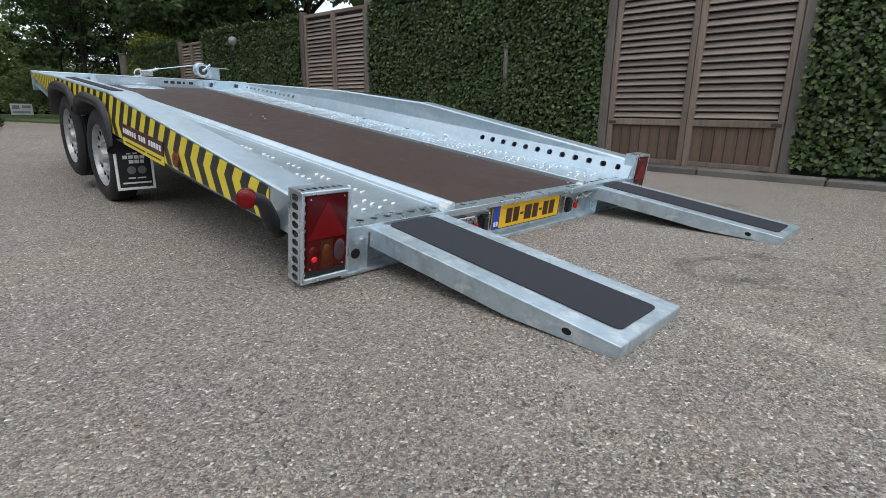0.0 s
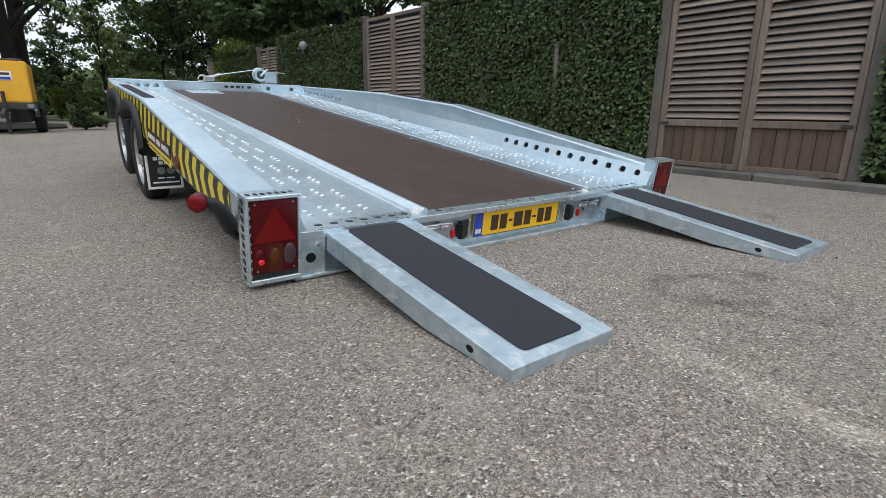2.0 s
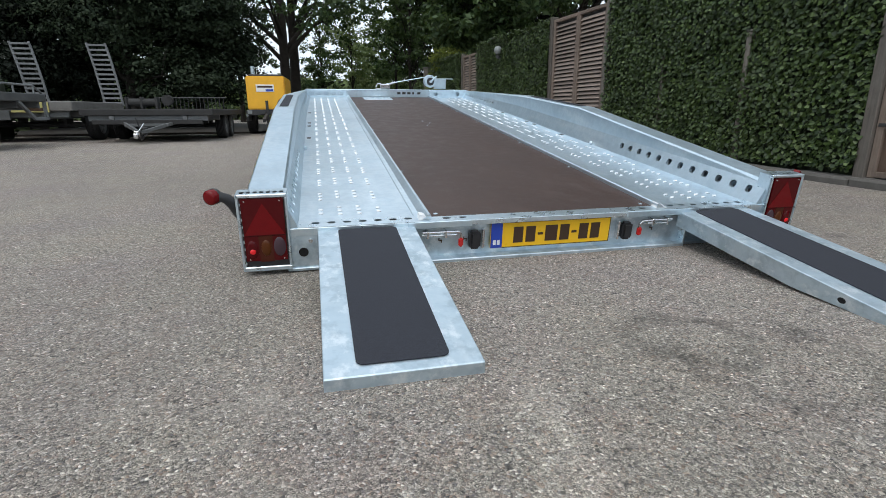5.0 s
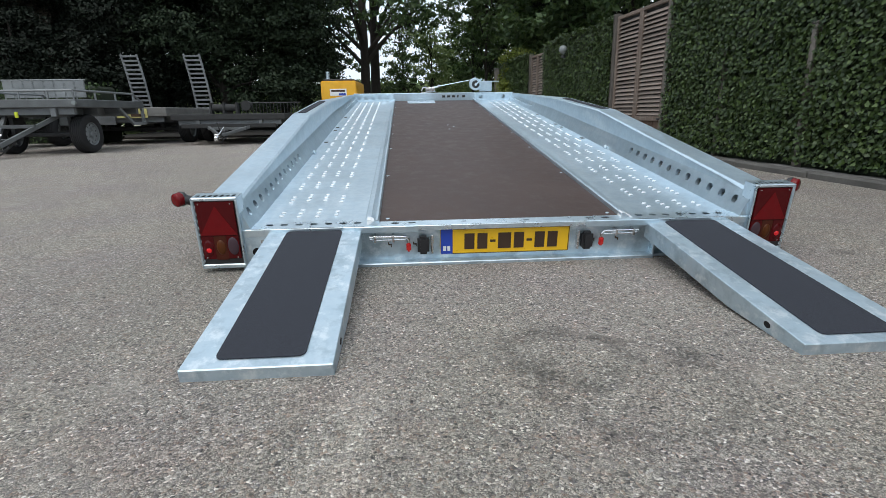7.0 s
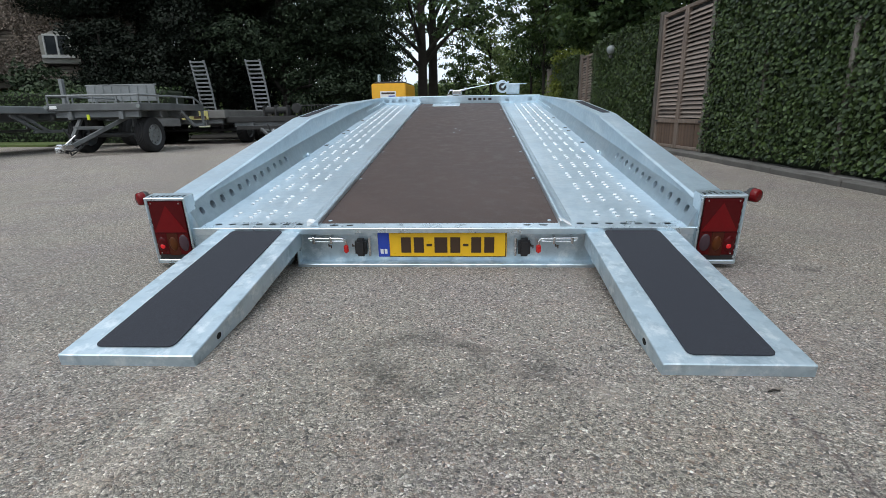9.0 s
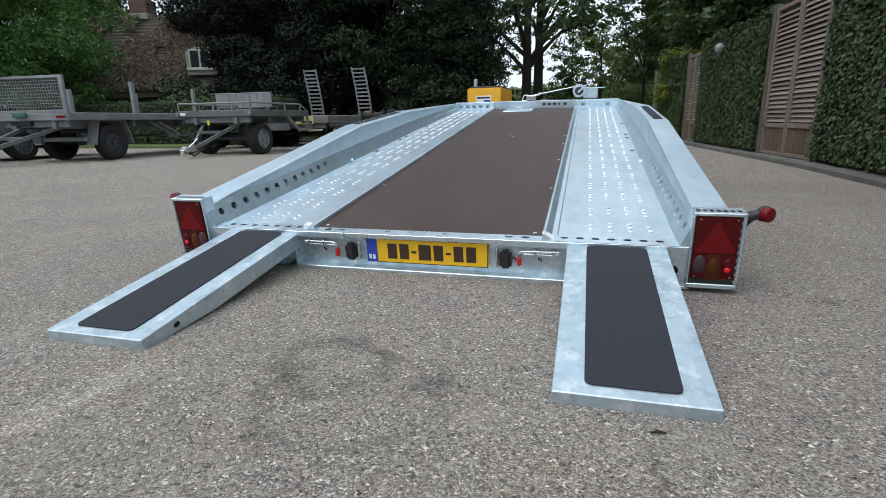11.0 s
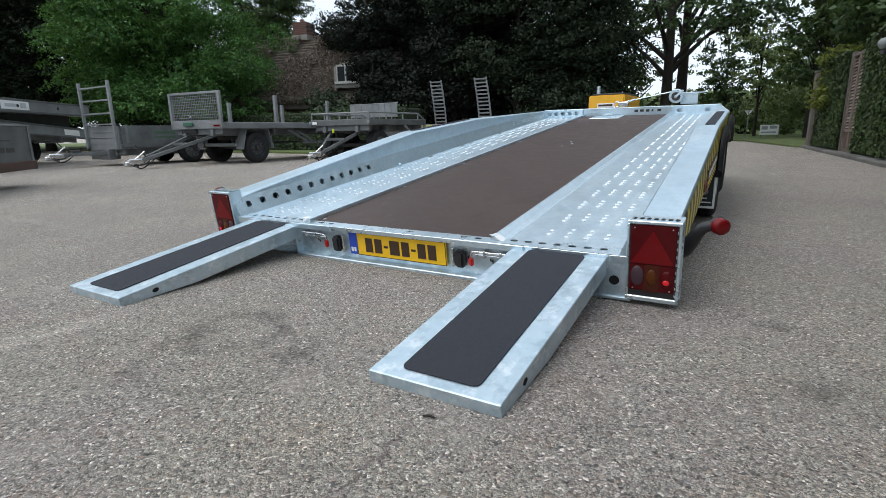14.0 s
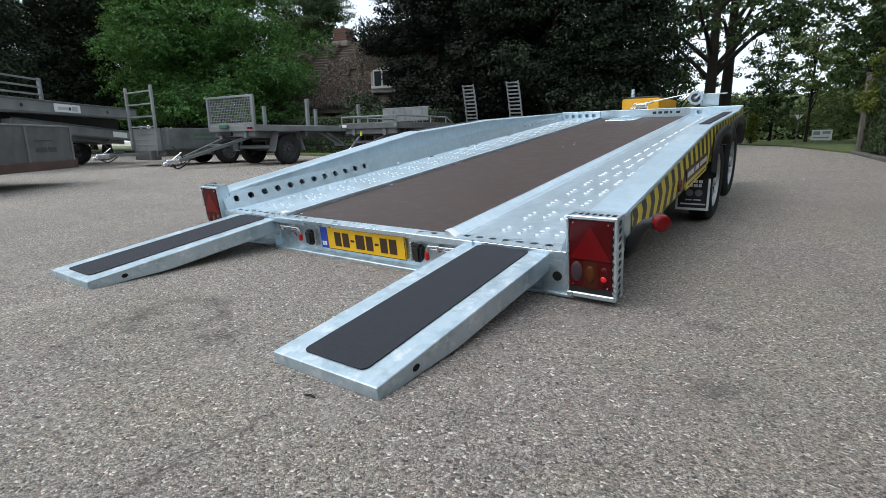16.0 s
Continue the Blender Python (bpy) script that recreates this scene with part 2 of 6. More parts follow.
def grass_material():
    n = Nodes("verge_grass")
    a, b = n.noise(1.3, 5.0), n.noise(26.0, 4.0)
    col = n.ramp(b, (0.25, (0.03, 0.055, 0.012)), (0.75, (0.14, 0.20, 0.05)))
    col = n.mix(n.ramp(a, (0.4, 0.0), (0.7, 0.5)), col, (0.16, 0.15, 0.07))
    return n.done(col, 0.9, 0.0, n.bump(b, 0.8, 0.03))


def chevron_material():
    """Printed hazard film: yellow with black chevrons, faintly soiled."""
    n = Nodes("hazard_chevron_film")
    pos = n.node("ShaderNodeSeparateXYZ")
    n.t.links.new(n.coords.outputs["Object"], pos.inputs[0])
    bend = n.math('ABSOLUTE', n.math('SUBTRACT', pos.outputs[2], 0.075))
    s = n.math('ADD', pos.outputs[1], n.math('MULTIPLY', bend, 0.62))
    stripe = n.math('LESS_THAN', n.math('FRACT', n.math('MULTIPLY', s, 1 / 0.116)), 0.5)
    col = n.mix(stripe, (0.02, 0.02, 0.021), (0.72, 0.58, 0.045))
    col = n.mix(n.ramp(n.noise(8.0, 5.0), (0.55, 0.0), (0.8, 0.3)), col, (0.20, 0.18, 0.13))
    return n.done(col, 0.42)


def grit_material(name, base):
    n = Nodes(name)
    g = n.noise(420.0, 2.0)
    m = n.noise(7.0, 5.0, 0.65)
    col = n.ramp(g, (0.3, tuple(c * 0.55 for c in base)), (0.7, tuple(c * 1.5 for c in base)))
    col = n.mix(n.ramp(m, (0.60, 0.0), (0.80, 0.28)), col, (0.10, 0.10, 0.105))
    return n.done(col, 0.88, 0.0, n.bump(g, 0.5, 0.002))


def brick_material(name, c1, c2, mortar, scale=1.0):
    n = Nodes(name)
    t = n.node("ShaderNodeTexBrick", Color1=(*c1, 1), Color2=(*c2, 1), Mortar=(*mortar, 1), Scale=scale, Mortar_Size=0.012, Brick_Width=0.22, Row_Height=0.07)
    m = n.node("ShaderNodeMapping")
    m.inputs["Rotation"].default_value = (radians(90), 0, 0)
    n.t.links.new(n.coords.outputs["Object"], m.inputs[0])
    n.t.links.new(m.outputs[0], t.inputs["Vector"])
    col = n.mix(n.ramp(n.noise(2.0, 5.0), (0.4, 0.0), (0.8, 0.5)), t.outputs["Color"], (0.12, 0.10, 0.08))
    return n.done(col, 0.85, 0.0, n.bump(t.outputs["Fac"], -0.4, 0.01))


def plywood_material():
    """Phenolic-faced plywood: dark brown film with a fine pressed mesh, dusty."""
    n = Nodes("brown_film_plywood")
    mesh = n.voronoi(260.0)
    cloud, dust, scratch = n.noise(2.2, 5.0, 0.6), n.noise(11.0, 6.0, 0.7), n.noise(20.0, 5.0, 0.7, stretch=(1.0, 0.06, 1.0))
    col = n.ramp(cloud, (0.3, (0.046, 0.028, 0.023)), (0.7, (0.064, 0.040, 0.033)))
    col = n.mix(n.ramp(dust, (0.5, 0.0), (0.8, 0.4)), col, (0.145, 0.11, 0.093))
    col = n.mix(n.ramp(scratch, (0.62, 0.0), (0.72, 0.2)), col, (0.16, 0.12, 0.10))
    return n.done(col, n.ramp(dust, (0.3, 0.42), (0.7, 0.62)), 0.0, n.bump(mesh.outputs["Distance"], 0.25, 0.001), Specular_IOR_Level=0.3)


M_ground = ground_material()
M_grass = grass_material()
M_zinc = galvanised("galvanised_steel")
M_zinc_deck = galvanised("galvanised_steel_track", (0.67, 0.77, 0.83), 0.33, 0.88)
M_zinc_ramp = galvanised("galvanised_steel_ramp", (0.57, 0.67, 0.73), 0.42, 0.82, 0.55)
M_zinc_bright = galvanised("galvanised_steel_bright", (0.68, 0.775, 0.83), 0.28)
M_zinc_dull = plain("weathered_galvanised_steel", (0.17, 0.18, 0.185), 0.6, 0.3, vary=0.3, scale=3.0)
M_chevron = chevron_material()
M_ply = plywood_material()
M_grit = grit_material("black_grit_mat", (0.019, 0.0215, 0.030))
M_black = plain("black_plastic", (0.018, 0.018, 0.02), 0.45, vary=0.3)
M_rubber = plain("tyre_rubber", (0.013, 0.013, 0.014), 0.88, vary=0.35, bump=0.2)
M_dark = plain("dark_steel", (0.035, 0.036, 0.038), 0.6, vary=0.35)
# Shade of the trees over the low trailer, put into near-black steel.
M_steel_shade = plain("tree_shaded_steel", (0.03, 0.03, 0.03), 0.88, vary=0.4, scale=4.0)
# Shade inside holes, put into a flat near-black colour.
M_hole = plain("hole_shade_black", (0.003, 0.003, 0.003), 0.95, vary=0.1)
M_red = plain("red_plastic", (0.55, 0.02, 0.018), 0.3, vary=0.1)
M_white = plain("white_paint", (0.78, 0.79, 0.79), 0.4, vary=0.06)
M_yellow = plain("yellow_paint", (0.80, 0.42, 0.02), 0.4, vary=0.1)
M_plate = plain("yellow_number_plate", (0.86, 0.50, 0.015), 0.35, vary=0.05)
M_blue = plain("blue_plate_band", (0.02, 0.06, 0.40), 0.4, vary=0.08)
M_yellow_film = plain("yellow_film", (0.72, 0.58, 0.045), 0.42, vary=0.1)
M_ink = plain("dark_lettering", (0.05, 0.025, 0.012), 0.5, vary=0.1)
M_chrome = plain("bright_plated_steel", (0.70, 0.71, 0.72), 0.22, 1.0, vary=0.1)
M_alu = plain("grey_aluminium", (0.12, 0.127, 0.129), 0.6, 0.3, vary=0.45, scale=3.0)
M_alu_light = plain("pale_aluminium", (0.22, 0.233, 0.238), 0.55, 0.35, vary=0.35, scale=2.0)
# Near-white colour paints the sky's glint on the pressed teeth.
M_tooth_glint = plain("tooth_glint_zinc", (0.74, 0.78, 0.81), 0.35, 0.5, vary=0.06)
M_wheel = plain("silver_wheel_paint", (0.42, 0.43, 0.44), 0.35, 0.5, vary=0.15)
M_deckgrey = plain("weathered_grey_board", (0.16, 0.155, 0.145), 0.8, vary=0.35, scale=3.0)
M_soil = plain("shade_dark_soil", (0.022, 0.019, 0.015), 0.95, vary=0.5, scale=5.0, bump=0.8, fine=30.0)
M_wood = wood("weathered_brown_timber", (0.17, 0.128, 0.102), random_value=0.22)
M_wood_low = wood("stained_brown_board", (0.105, 0.063, 0.042), along=(1.0, 1.0, 0.08), random_value=0.2)
M_slat = wood("louvre_timber", (0.25, 0.202, 0.172), along=(1.0, 0.08, 1.0), random_value=0.22)
M_post = wood("grey_post_timber", (0.125, 0.11, 0.095))
M_concrete = plain("kerb_concrete", (0.105, 0.10, 0.092), 0.9, vary=0.4, scale=4.0, bump=0.4, random_value=0.15)
M_ivy = foliage("ivy_leaves", (0.008, 0.020, 0.006), (0.066, 0.105, 0.026), 0.42, (0.125, 0.17, 0.066))
# Near-black green: the shade between leaves put into the backing.
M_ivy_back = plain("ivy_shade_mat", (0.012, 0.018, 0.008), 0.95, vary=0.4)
# Crown shade is put into these near-black leaf colours; the second is less shaded.
M_leaf_shade = foliage("shade_toned_leaves", (0.0026, 0.006, 0.0028), (0.011, 0.019, 0.010), 0.7, (0.03, 0.042, 0.028))
M_leaf_half_shade = foliage("half_shade_leaves", (0.007, 0.016, 0.007), (0.028, 0.046, 0.020), 0.7, (0.05, 0.07, 0.035))
# Paleness of distance haze is painted into these leaves.
M_leaf_haze = foliage("haze_pale_leaves", (0.09, 0.14, 0.065), (0.23, 0.30, 0.14), 0.7, None, 0.3)
M_leaf_mid = foliage("oak_leaves", (0.019, 0.043, 0.018), (0.100, 0.160, 0.068), 0.5, (0.17, 0.23, 0.13), 0.35)
M_leaf_light = foliage("fresh_green_leaves", (0.024, 0.078, 0.026), (0.125, 0.275, 0.080), 0.5, (0.26, 0.40, 0.19), 0.45)
M_leaf_hedge = foliage("hedge_leaves", (0.012, 0.030, 0.009), (0.05, 0.085, 0.024), 0.6)
M_leaf_wispy = foliage("grey_green_shrub_leaves", (0.02, 0.035, 0.018), (0.075, 0.10, 0.055), 0.7)
M_creeper = foliage("dry_creeper_leaves", (0.07, 0.058, 0.045), (0.25, 0.20, 0.165), 0.8, (0.36, 0.31, 0.28))
M_leaf_lime = foliage("yellow_green_leaves", (0.06, 0.085, 0.015), (0.20, 0.24, 0.05), 0.6, None, 0.3)
M_bark = plain("tree_bark", (0.024, 0.020, 0.016), 0.95, vary=0.5, scale=3.0, bump=0.9, fine=22.0)
M_brick = brick_material("chimney_brick", (0.17, 0.065, 0.05), (0.115, 0.048, 0.04), (0.16, 0.12, 0.10))
M_thatch = plain("brown_tiled_roof", (0.135, 0.115, 0.095), 0.95, vary=0.5, scale=2.0, bump=0.8, fine=18.0)
M_render = plain("pale_house_render", (0.30, 0.29, 0.26), 0.85, vary=0.25)


def glass_material(name, tint, rough=0.22):
    n = Nodes(name)
    return n.done(n.mix(n.noise(40.0), tint, tuple(c * 0.7 for c in tint)), rough, 0.0, Specular_IOR_Level=0.25)


def lamp_material(name, color, strength):
    n = Nodes(name)
    return n.done(color, 0.25, 0.0, Emission_Color=(*color, 1), Emission_Strength=strength)


M_lens = glass_material("red_lens", (0.085, 0.0035, 0.005), 0.16)
M_lens_bright = glass_material("red_reflector", (0.165, 0.005, 0.007), 0.2)
M_lens_amber = glass_material("amber_lens", (0.075, 0.016, 0.008))
M_lens_clear = glass_material("smoked_clear_lens", (0.075, 0.045, 0.055))
M_bowl_amber = glass_material("dull_amber_bowl", (0.10, 0.028, 0.006), 0.3)
M_tail_glow = lamp_material("lit_tail_bulb", (0.55, 0.012, 0.016), 0.32)
M_globe = glass_material("grey_lamp_globe", (0.26, 0.285, 0.285), 0.25)
M_window = glass_material("house_window_glass", (0.03, 0.035, 0.04), 0.05)


# ---------------------------------------------------------------- mesh helpers
def mesh_of(bm, name, material, smooth=False):
    me = bpy.data.meshes.new(name)
    bmesh.ops.recalc_face_normals(bm, faces=bm.faces)
    bm.to_mesh(me)
    bm.free()
    for m in (material if isinstance(material, (list, tuple)) else [material]):
        me.materials.append(m)
    if smooth:
        for p in me.polygons:
            p.use_smooth = True
    return me


def part(name, bm, material, parent=None, label="", m=None, smooth=False):
    """Links a bmesh as one mesh object, under parent if one is given."""
    ob = new(name, mesh_of(bm, name, material, smooth))
    if parent is not None:
        ob.parent = parent
    if m is not None:
        ob.matrix_basis = m
    return tagged(ob, label=label) if label else ob


def thing(name, label, category, m=None, group="", kind=""):
    ob = new(name)
    ob.empty_display_size = 0.1
    if m is not None:
        ob.matrix_basis = m
    return tagged(ob, label, category, group, kind)


def solid(bm, x0, x1, y0, y1, z0, z1, bev=0.0, m=None, seg=1):
    """Adds a box with softened edges."""
    t = bmesh.new()
    bmesh.ops.create_cube(t, size=1.0)
    for v in t.verts:
        v.co = Vector(((x0 + x1) / 2 + v.co.x * (x1 - x0), (y0 + y1) / 2 + v.co.y * (y1 - y0), (z0 + z1) / 2 + v.co.z * (z1 - z0)))
    if bev:
        bmesh.ops.bevel(t, geom=t.edges[:], offset=bev, segments=seg, affect='EDGES')
    return merge(bm, t, m)


def merge(bm, t, m=None):
    if m is not None:
        t.transform(m)
    vs = [bm.verts.new(v.co) for v in t.verts]
    t.verts.index_update()
    for f in t.faces:
        nf = bm.faces.new([vs[v.index] for v in f.verts])
        nf.material_index = f.material_index
    t.free()
    return bm


def box(x0, x1, y0, y1, z0, z1, bev=0.004, m=None, seg=1):
    return solid(bmesh.new(), x0, x1, y0, y1, z0, z1, bev, m, seg)


def rod(bm, a, b, r, r2=None, n=10, caps=True):
    """A tapered round bar from a to b."""
    a, b = Vector(a), Vector(b)
    d = b - a
    q = d.to_track_quat('Z', 'Y').to_matrix()
    r2 = r if r2 is None else r2
    ra = [bm.verts.new(a + q @ Vector((math.cos(i * 2 * math.pi / n) * r, math.sin(i * 2 * math.pi / n) * r, 0))) for i in range(n)]
    rb = [bm.verts.new(b + q @ Vector((math.cos(i * 2 * math.pi / n) * r2, math.sin(i * 2 * math.pi / n) * r2, 0))) for i in range(n)]
    for i in range(n):
        bm.faces.new((ra[i], ra[(i + 1) % n], rb[(i + 1) % n], rb[i]))
    if caps:
        bm.faces.new(ra[::-1])
        bm.faces.new(rb)
    return bm


def tube(bm, pts, radii, n=12):
    """A smooth bent tube with shared rings."""
    rings = []
    for i, (p, r) in enumerate(zip(pts, radii)):
        d = (pts[min(i + 1, len(pts) - 1)] - pts[max(i - 1, 0)]).normalized()
        side = d.cross(Vector((0, 1, 0.02))).normalized()
        up = side.cross(d)
        rings.append([bm.verts.new(p + side * math.cos(2 * math.pi * k / n) * r + up * math.sin(2 * math.pi * k / n) * r) for k in range(n)])
    for a, b in zip(rings, rings[1:]):
        for k in range(n):
            bm.faces.new((a[k], a[(k + 1) % n], b[(k + 1) % n], b[k]))
    bm.faces.new(rings[0])
    bm.faces.new(rings[-1])
    return bm


def beam(bm, a, b, w, h, bev=0.003):
    """A square bar from a to b, w across and h high."""
    a, b = Vector(a), Vector(b)
    d = b - a
    q = d.to_track_quat('Y', 'Z').to_matrix().to_4x4()
    return solid(bm, -w / 2, w / 2, 0, d.length, -h / 2, h / 2, bev, Matrix.Translation(a) @ q)


def lathe(bm, profile, axis='x', n=28, centre=(0, 0, 0), caps=True):
    """Turns (along, radius) pairs round an axis."""
    rings = []
    for u, r in profile:
        ring = []
        for i in range(n):
            c, s = math.cos(2 * math.pi * i / n) * r, math.sin(2 * math.pi * i / n) * r
            p = {'x': (u, c, s), 'y': (c, u, s), 'z': (c, s, u)}[axis]
            ring.append(bm.verts.new(Vector(p) + Vector(centre)))
        rings.append(ring)
    for a, b in zip(rings, rings[1:]):
        for i in range(n):
            bm.faces.new((a[i], a[(i + 1) % n], b[(i + 1) % n], b[i]))
    for ring in (rings[0], rings[-1]) if caps else ():
        if len({tuple(round(x, 6) for x in v.co) for v in ring}) > 2:
            bm.faces.new(ring)
    return bm


def prism(bm, outline, lo, hi, axis='x'):
    """Extrudes an outline: for axis x the outline is (y, z)."""
    def p(u, v, w):
        return {'x': (w, u, v), 'y': (u, w, v), 'z': (u, v, w)}[axis]
    a = [bm.verts.new(p(u, v, lo)) for u, v in outline]
    b = [bm.verts.new(p(u, v, hi)) for u, v in outline]
    n = len(outline)
    for i in range(n):
        bm.faces.new((a[i], a[(i + 1) % n], b[(i + 1) % n], b[i]))
    bm.faces.new(a[::-1])
    bm.faces.new(b)
    return bm


def holed(bm, place, u0, u1, v0, v1, holes, depth=0.006, n=12):
    """A sheet from u0 to u1 and v0 to v1 with a row of oval holes (u, v, ru, rv) through it. place(u, v, d) gives the point, d behind the face."""
    holes = sorted(holes)
    cuts = [u0] + [(a[0] + b[0]) / 2 for a, b in zip(holes, holes[1:])] + [u1]
    if not holes:
        cuts = [u0, u1]
    for k, (cu, cv, ru, rv) in enumerate(holes):
        a, b = cuts[k], cuts[k + 1]
        corner = [math.atan2(y - cv, x - cu) for x, y in ((a, v0), (b, v0), (b, v1), (a, v1))]
        angles = sorted(set(corner) | {-math.pi + 2 * math.pi * (i + 0.5) / n for i in range(n)})
        outer, inner, back = [], [], []
        for t in angles:
            c, s = math.cos(t), math.sin(t)
            f = min([(b - cu) / c if c > 1e-9 else 9, (a - cu) / c if c < -1e-9 else 9, (v1 - cv) / s if s > 1e-9 else 9, (v0 - cv) / s if s < -1e-9 else 9])
            outer.append(bm.verts.new(place(cu + f * c, cv + f * s, 0)))
            # rounded oblong
            e = 2.0 / (abs(c) ** 3 + abs(s) ** 3) ** (1 / 3) / 2.0
            inner.append(bm.verts.new(place(cu + e * c * ru, cv + e * s * rv, 0)))
            back.append(bm.verts.new(place(cu + e * c * ru, cv + e * s * rv, depth)))
        for i in range(len(angles)):
            j = (i + 1) % len(angles)
            bm.faces.new((outer[i], outer[j], inner[j], inner[i]))
            bm.faces.new((inner[i], inner[j], back[j], back[i]))
    return bm


def bars(name, parent, at, rows, material, thick=0.0015):
    """Unreadable or withheld writing as plain bars. at(u, v, d) gives points; rows are (u0, u1, v0, v1)."""
    for u0, u1, v0, v1 in rows:
        bm = bmesh.new()
        vs = [bm.verts.new(at(u, v, d)) for d in (0, thick) for u, v in ((u0, v0), (u1, v0), (u1, v1), (u0, v1))]
        for f in ((0, 1, 2, 3), (4, 5, 6, 7), (0, 1, 5, 4), (1, 2, 6, 5), (2, 3, 7, 6), (3, 0, 4, 7)):
            bm.faces.new([vs[i] for i in f])
        part(name, bm, material, parent)


def leaf_cloud(centres, normals, sizes, rng, shape="leaf", droop=0.3):
    """A mesh of many small leaves: one island each."""
    n = len(centres)
    if shape == "ivy":
        base = np.array([(0, -0.5, 0), (0.52, -0.28, 0.06), (0.30, 0.12, 0.0), (0, 0.6, 0.05), (-0.30, 0.12, 0.0), (-0.52, -0.28, 0.06)])
        tri = np.array([(0, 1, 2), (0, 2, 3), (0, 3, 4), (0, 4, 5)])
    else:
        base = np.array([(0, -0.5, 0), (0.30, 0.0, 0.10), (0, 0.55, 0), (-0.30, 0.0, 0.10)])
        tri = np.array([(0, 1, 2), (0, 2, 3)])
    nz = normals / np.linalg.norm(normals, axis=1, keepdims=True)
    ref = rng.normal(size=(n, 3))
    tx = np.cross(ref, nz)
    tx /= np.linalg.norm(tx, axis=1, keepdims=True)
    ty = np.cross(nz, tx)
    k = len(base)
    verts = centres[:, None] + sizes[:, None, None] * (base[None, :, 0:1] * tx[:, None] + base[None, :, 1:2] * ty[:, None] + base[None, :, 2:3] * nz[:, None])
    faces = (tri[None] + (np.arange(n) * k)[:, None, None]).reshape(-1, 3)
    return verts.reshape(-1, 3), faces


def mesh_from(name, verts, faces, material):
    me = bpy.data.meshes.new(name)
    me.vertices.add(len(verts))
    me.vertices.foreach_set("co", np.asarray(verts, np.float32).ravel())
    me.loops.add(len(faces) * 3)
    me.loops.foreach_set("vertex_index", np.asarray(faces, np.int32).ravel())
    me.polygons.add(len(faces))
    me.polygons.foreach_set("loop_start", np.arange(0, len(faces) * 3, 3, dtype=np.int32))
    me.update(calc_edges=True)
    me.materials.append(material)
    return me


# ---------------------------------------------------------------- ground
def slab_grid(x0, x1, y0, y1, nx, ny, height):
    bm = bmesh.new()
    vs = [[bm.verts.new((x0 + (x1 - x0) * i / nx, y0 + (y1 - y0) * j / ny, height(x0 + (x1 - x0) * i / nx, y0 + (y1 - y0) * j / ny))) for i in range(nx + 1)] for j in range(ny + 1)]
    for j in range(ny):
        for i in range(nx):
            bm.faces.new((vs[j][i], vs[j][i + 1], vs[j + 1][i + 1], vs[j + 1][i]))
    return bm


gb = bmesh.new()
gv = [gb.verts.new(p) for p in ((-400, -400, 0), (400, -400, 0), (400, 400, 0), (-400, 400, 0))]
gb.faces.new(gv)
tagged(part("ground", gb, M_ground), "worn grey-brown asphalt yard with exposed chippings", "ground", kind="structure")


def verge(name, outline, label, material, kind):
    """A strip of ground with a soft raised edge."""
    bm = prism(bmesh.new(), outline, -0.02, 0.05, 'z')
    return tagged(part(name, bm, material), label, "grass" if material is M_grass else "soil", kind=kind)


verge("verge_grass", [(-60, 11.2), (-9.8, 9.3), (-9.4, 12.6), (-10.5, 30), (-60, 40)], "rough green grass strip behind the parked trailers", M_grass, "stuff")
verge("verge_grass", [(0.6, 21.5), (2.0, 15.0), (5, 14.2), (40, 16), (40, 60), (-3, 60), (-2, 26)], "mown grass verge beside the lane", M_grass, "stuff")
# Dark ground sheet: the shade beneath the trees is put into its colour.
verge("soil_bed", [(-9.3, 12.6), (-7.0, 12.4), (-2.6, 13.0), (-1.3, 15.5), (-1.3, 18.0), (-8, 30), (-10.4, 30)], "soil under the trees, their shade put into its dark colour", M_soil, "structure")

# ---------------------------------------------------------------- ivy fence with louvred gates
SEG_A = ((3.42, -4.5), (3.20, 5.1))
SEG_B = ((3.20, 5.1), (2.40, 14.9))


def along(seg):
    """The pose of a fence line: local y runs along it, local x points away from the yard."""
    (ax, ay), (bx, by) = seg
    return pose(ax, ay, 0, 0, 0, math.degrees(math.atan2(-(bx - ax), by - ay))), math.hypot(bx - ax, by - ay)


def s_at(seg, y):
    (ax, ay), (bx, by) = seg
    return math.hypot(bx - ax, by - ay) * (y - ay) / (by - ay)


def kerb(seg, s0, s1, step=1.0):
    m, _ = along(seg)
    k = thing("kerb", "low weathered concrete kerb along the ivy fence", "kerb", m, kind="structure")
    s, i = s0, 0
    me = mesh_of(box(-0.30, -0.18, 0.004, step - 0.004, -0.10, 0.06, 0.015), "kerb_stone", M_concrete)
    while s < s1 - 0.01:
        ob = new("kerb_stone", me)
        ob.parent = k
        ob.matrix_basis = pose(0.004 * math.sin(i * 2.3), s, 0.004 * math.sin(i * 1.7), 0, 0, 0.3 * math.sin(i))
        s += step
        i += 1
    soil = slab_grid(-0.19, 0.25, s0, s1, 4, max(2, int((s1 - s0) * 4)), lambda x, y: 0.045 + 0.015 * noise.noise((x * 9, y * 5, 1)))
    tagged(part("soil_strip", soil, M_deckgrey, None, m=m), "dark soil strip between kerb and fence", "soil", kind="structure")


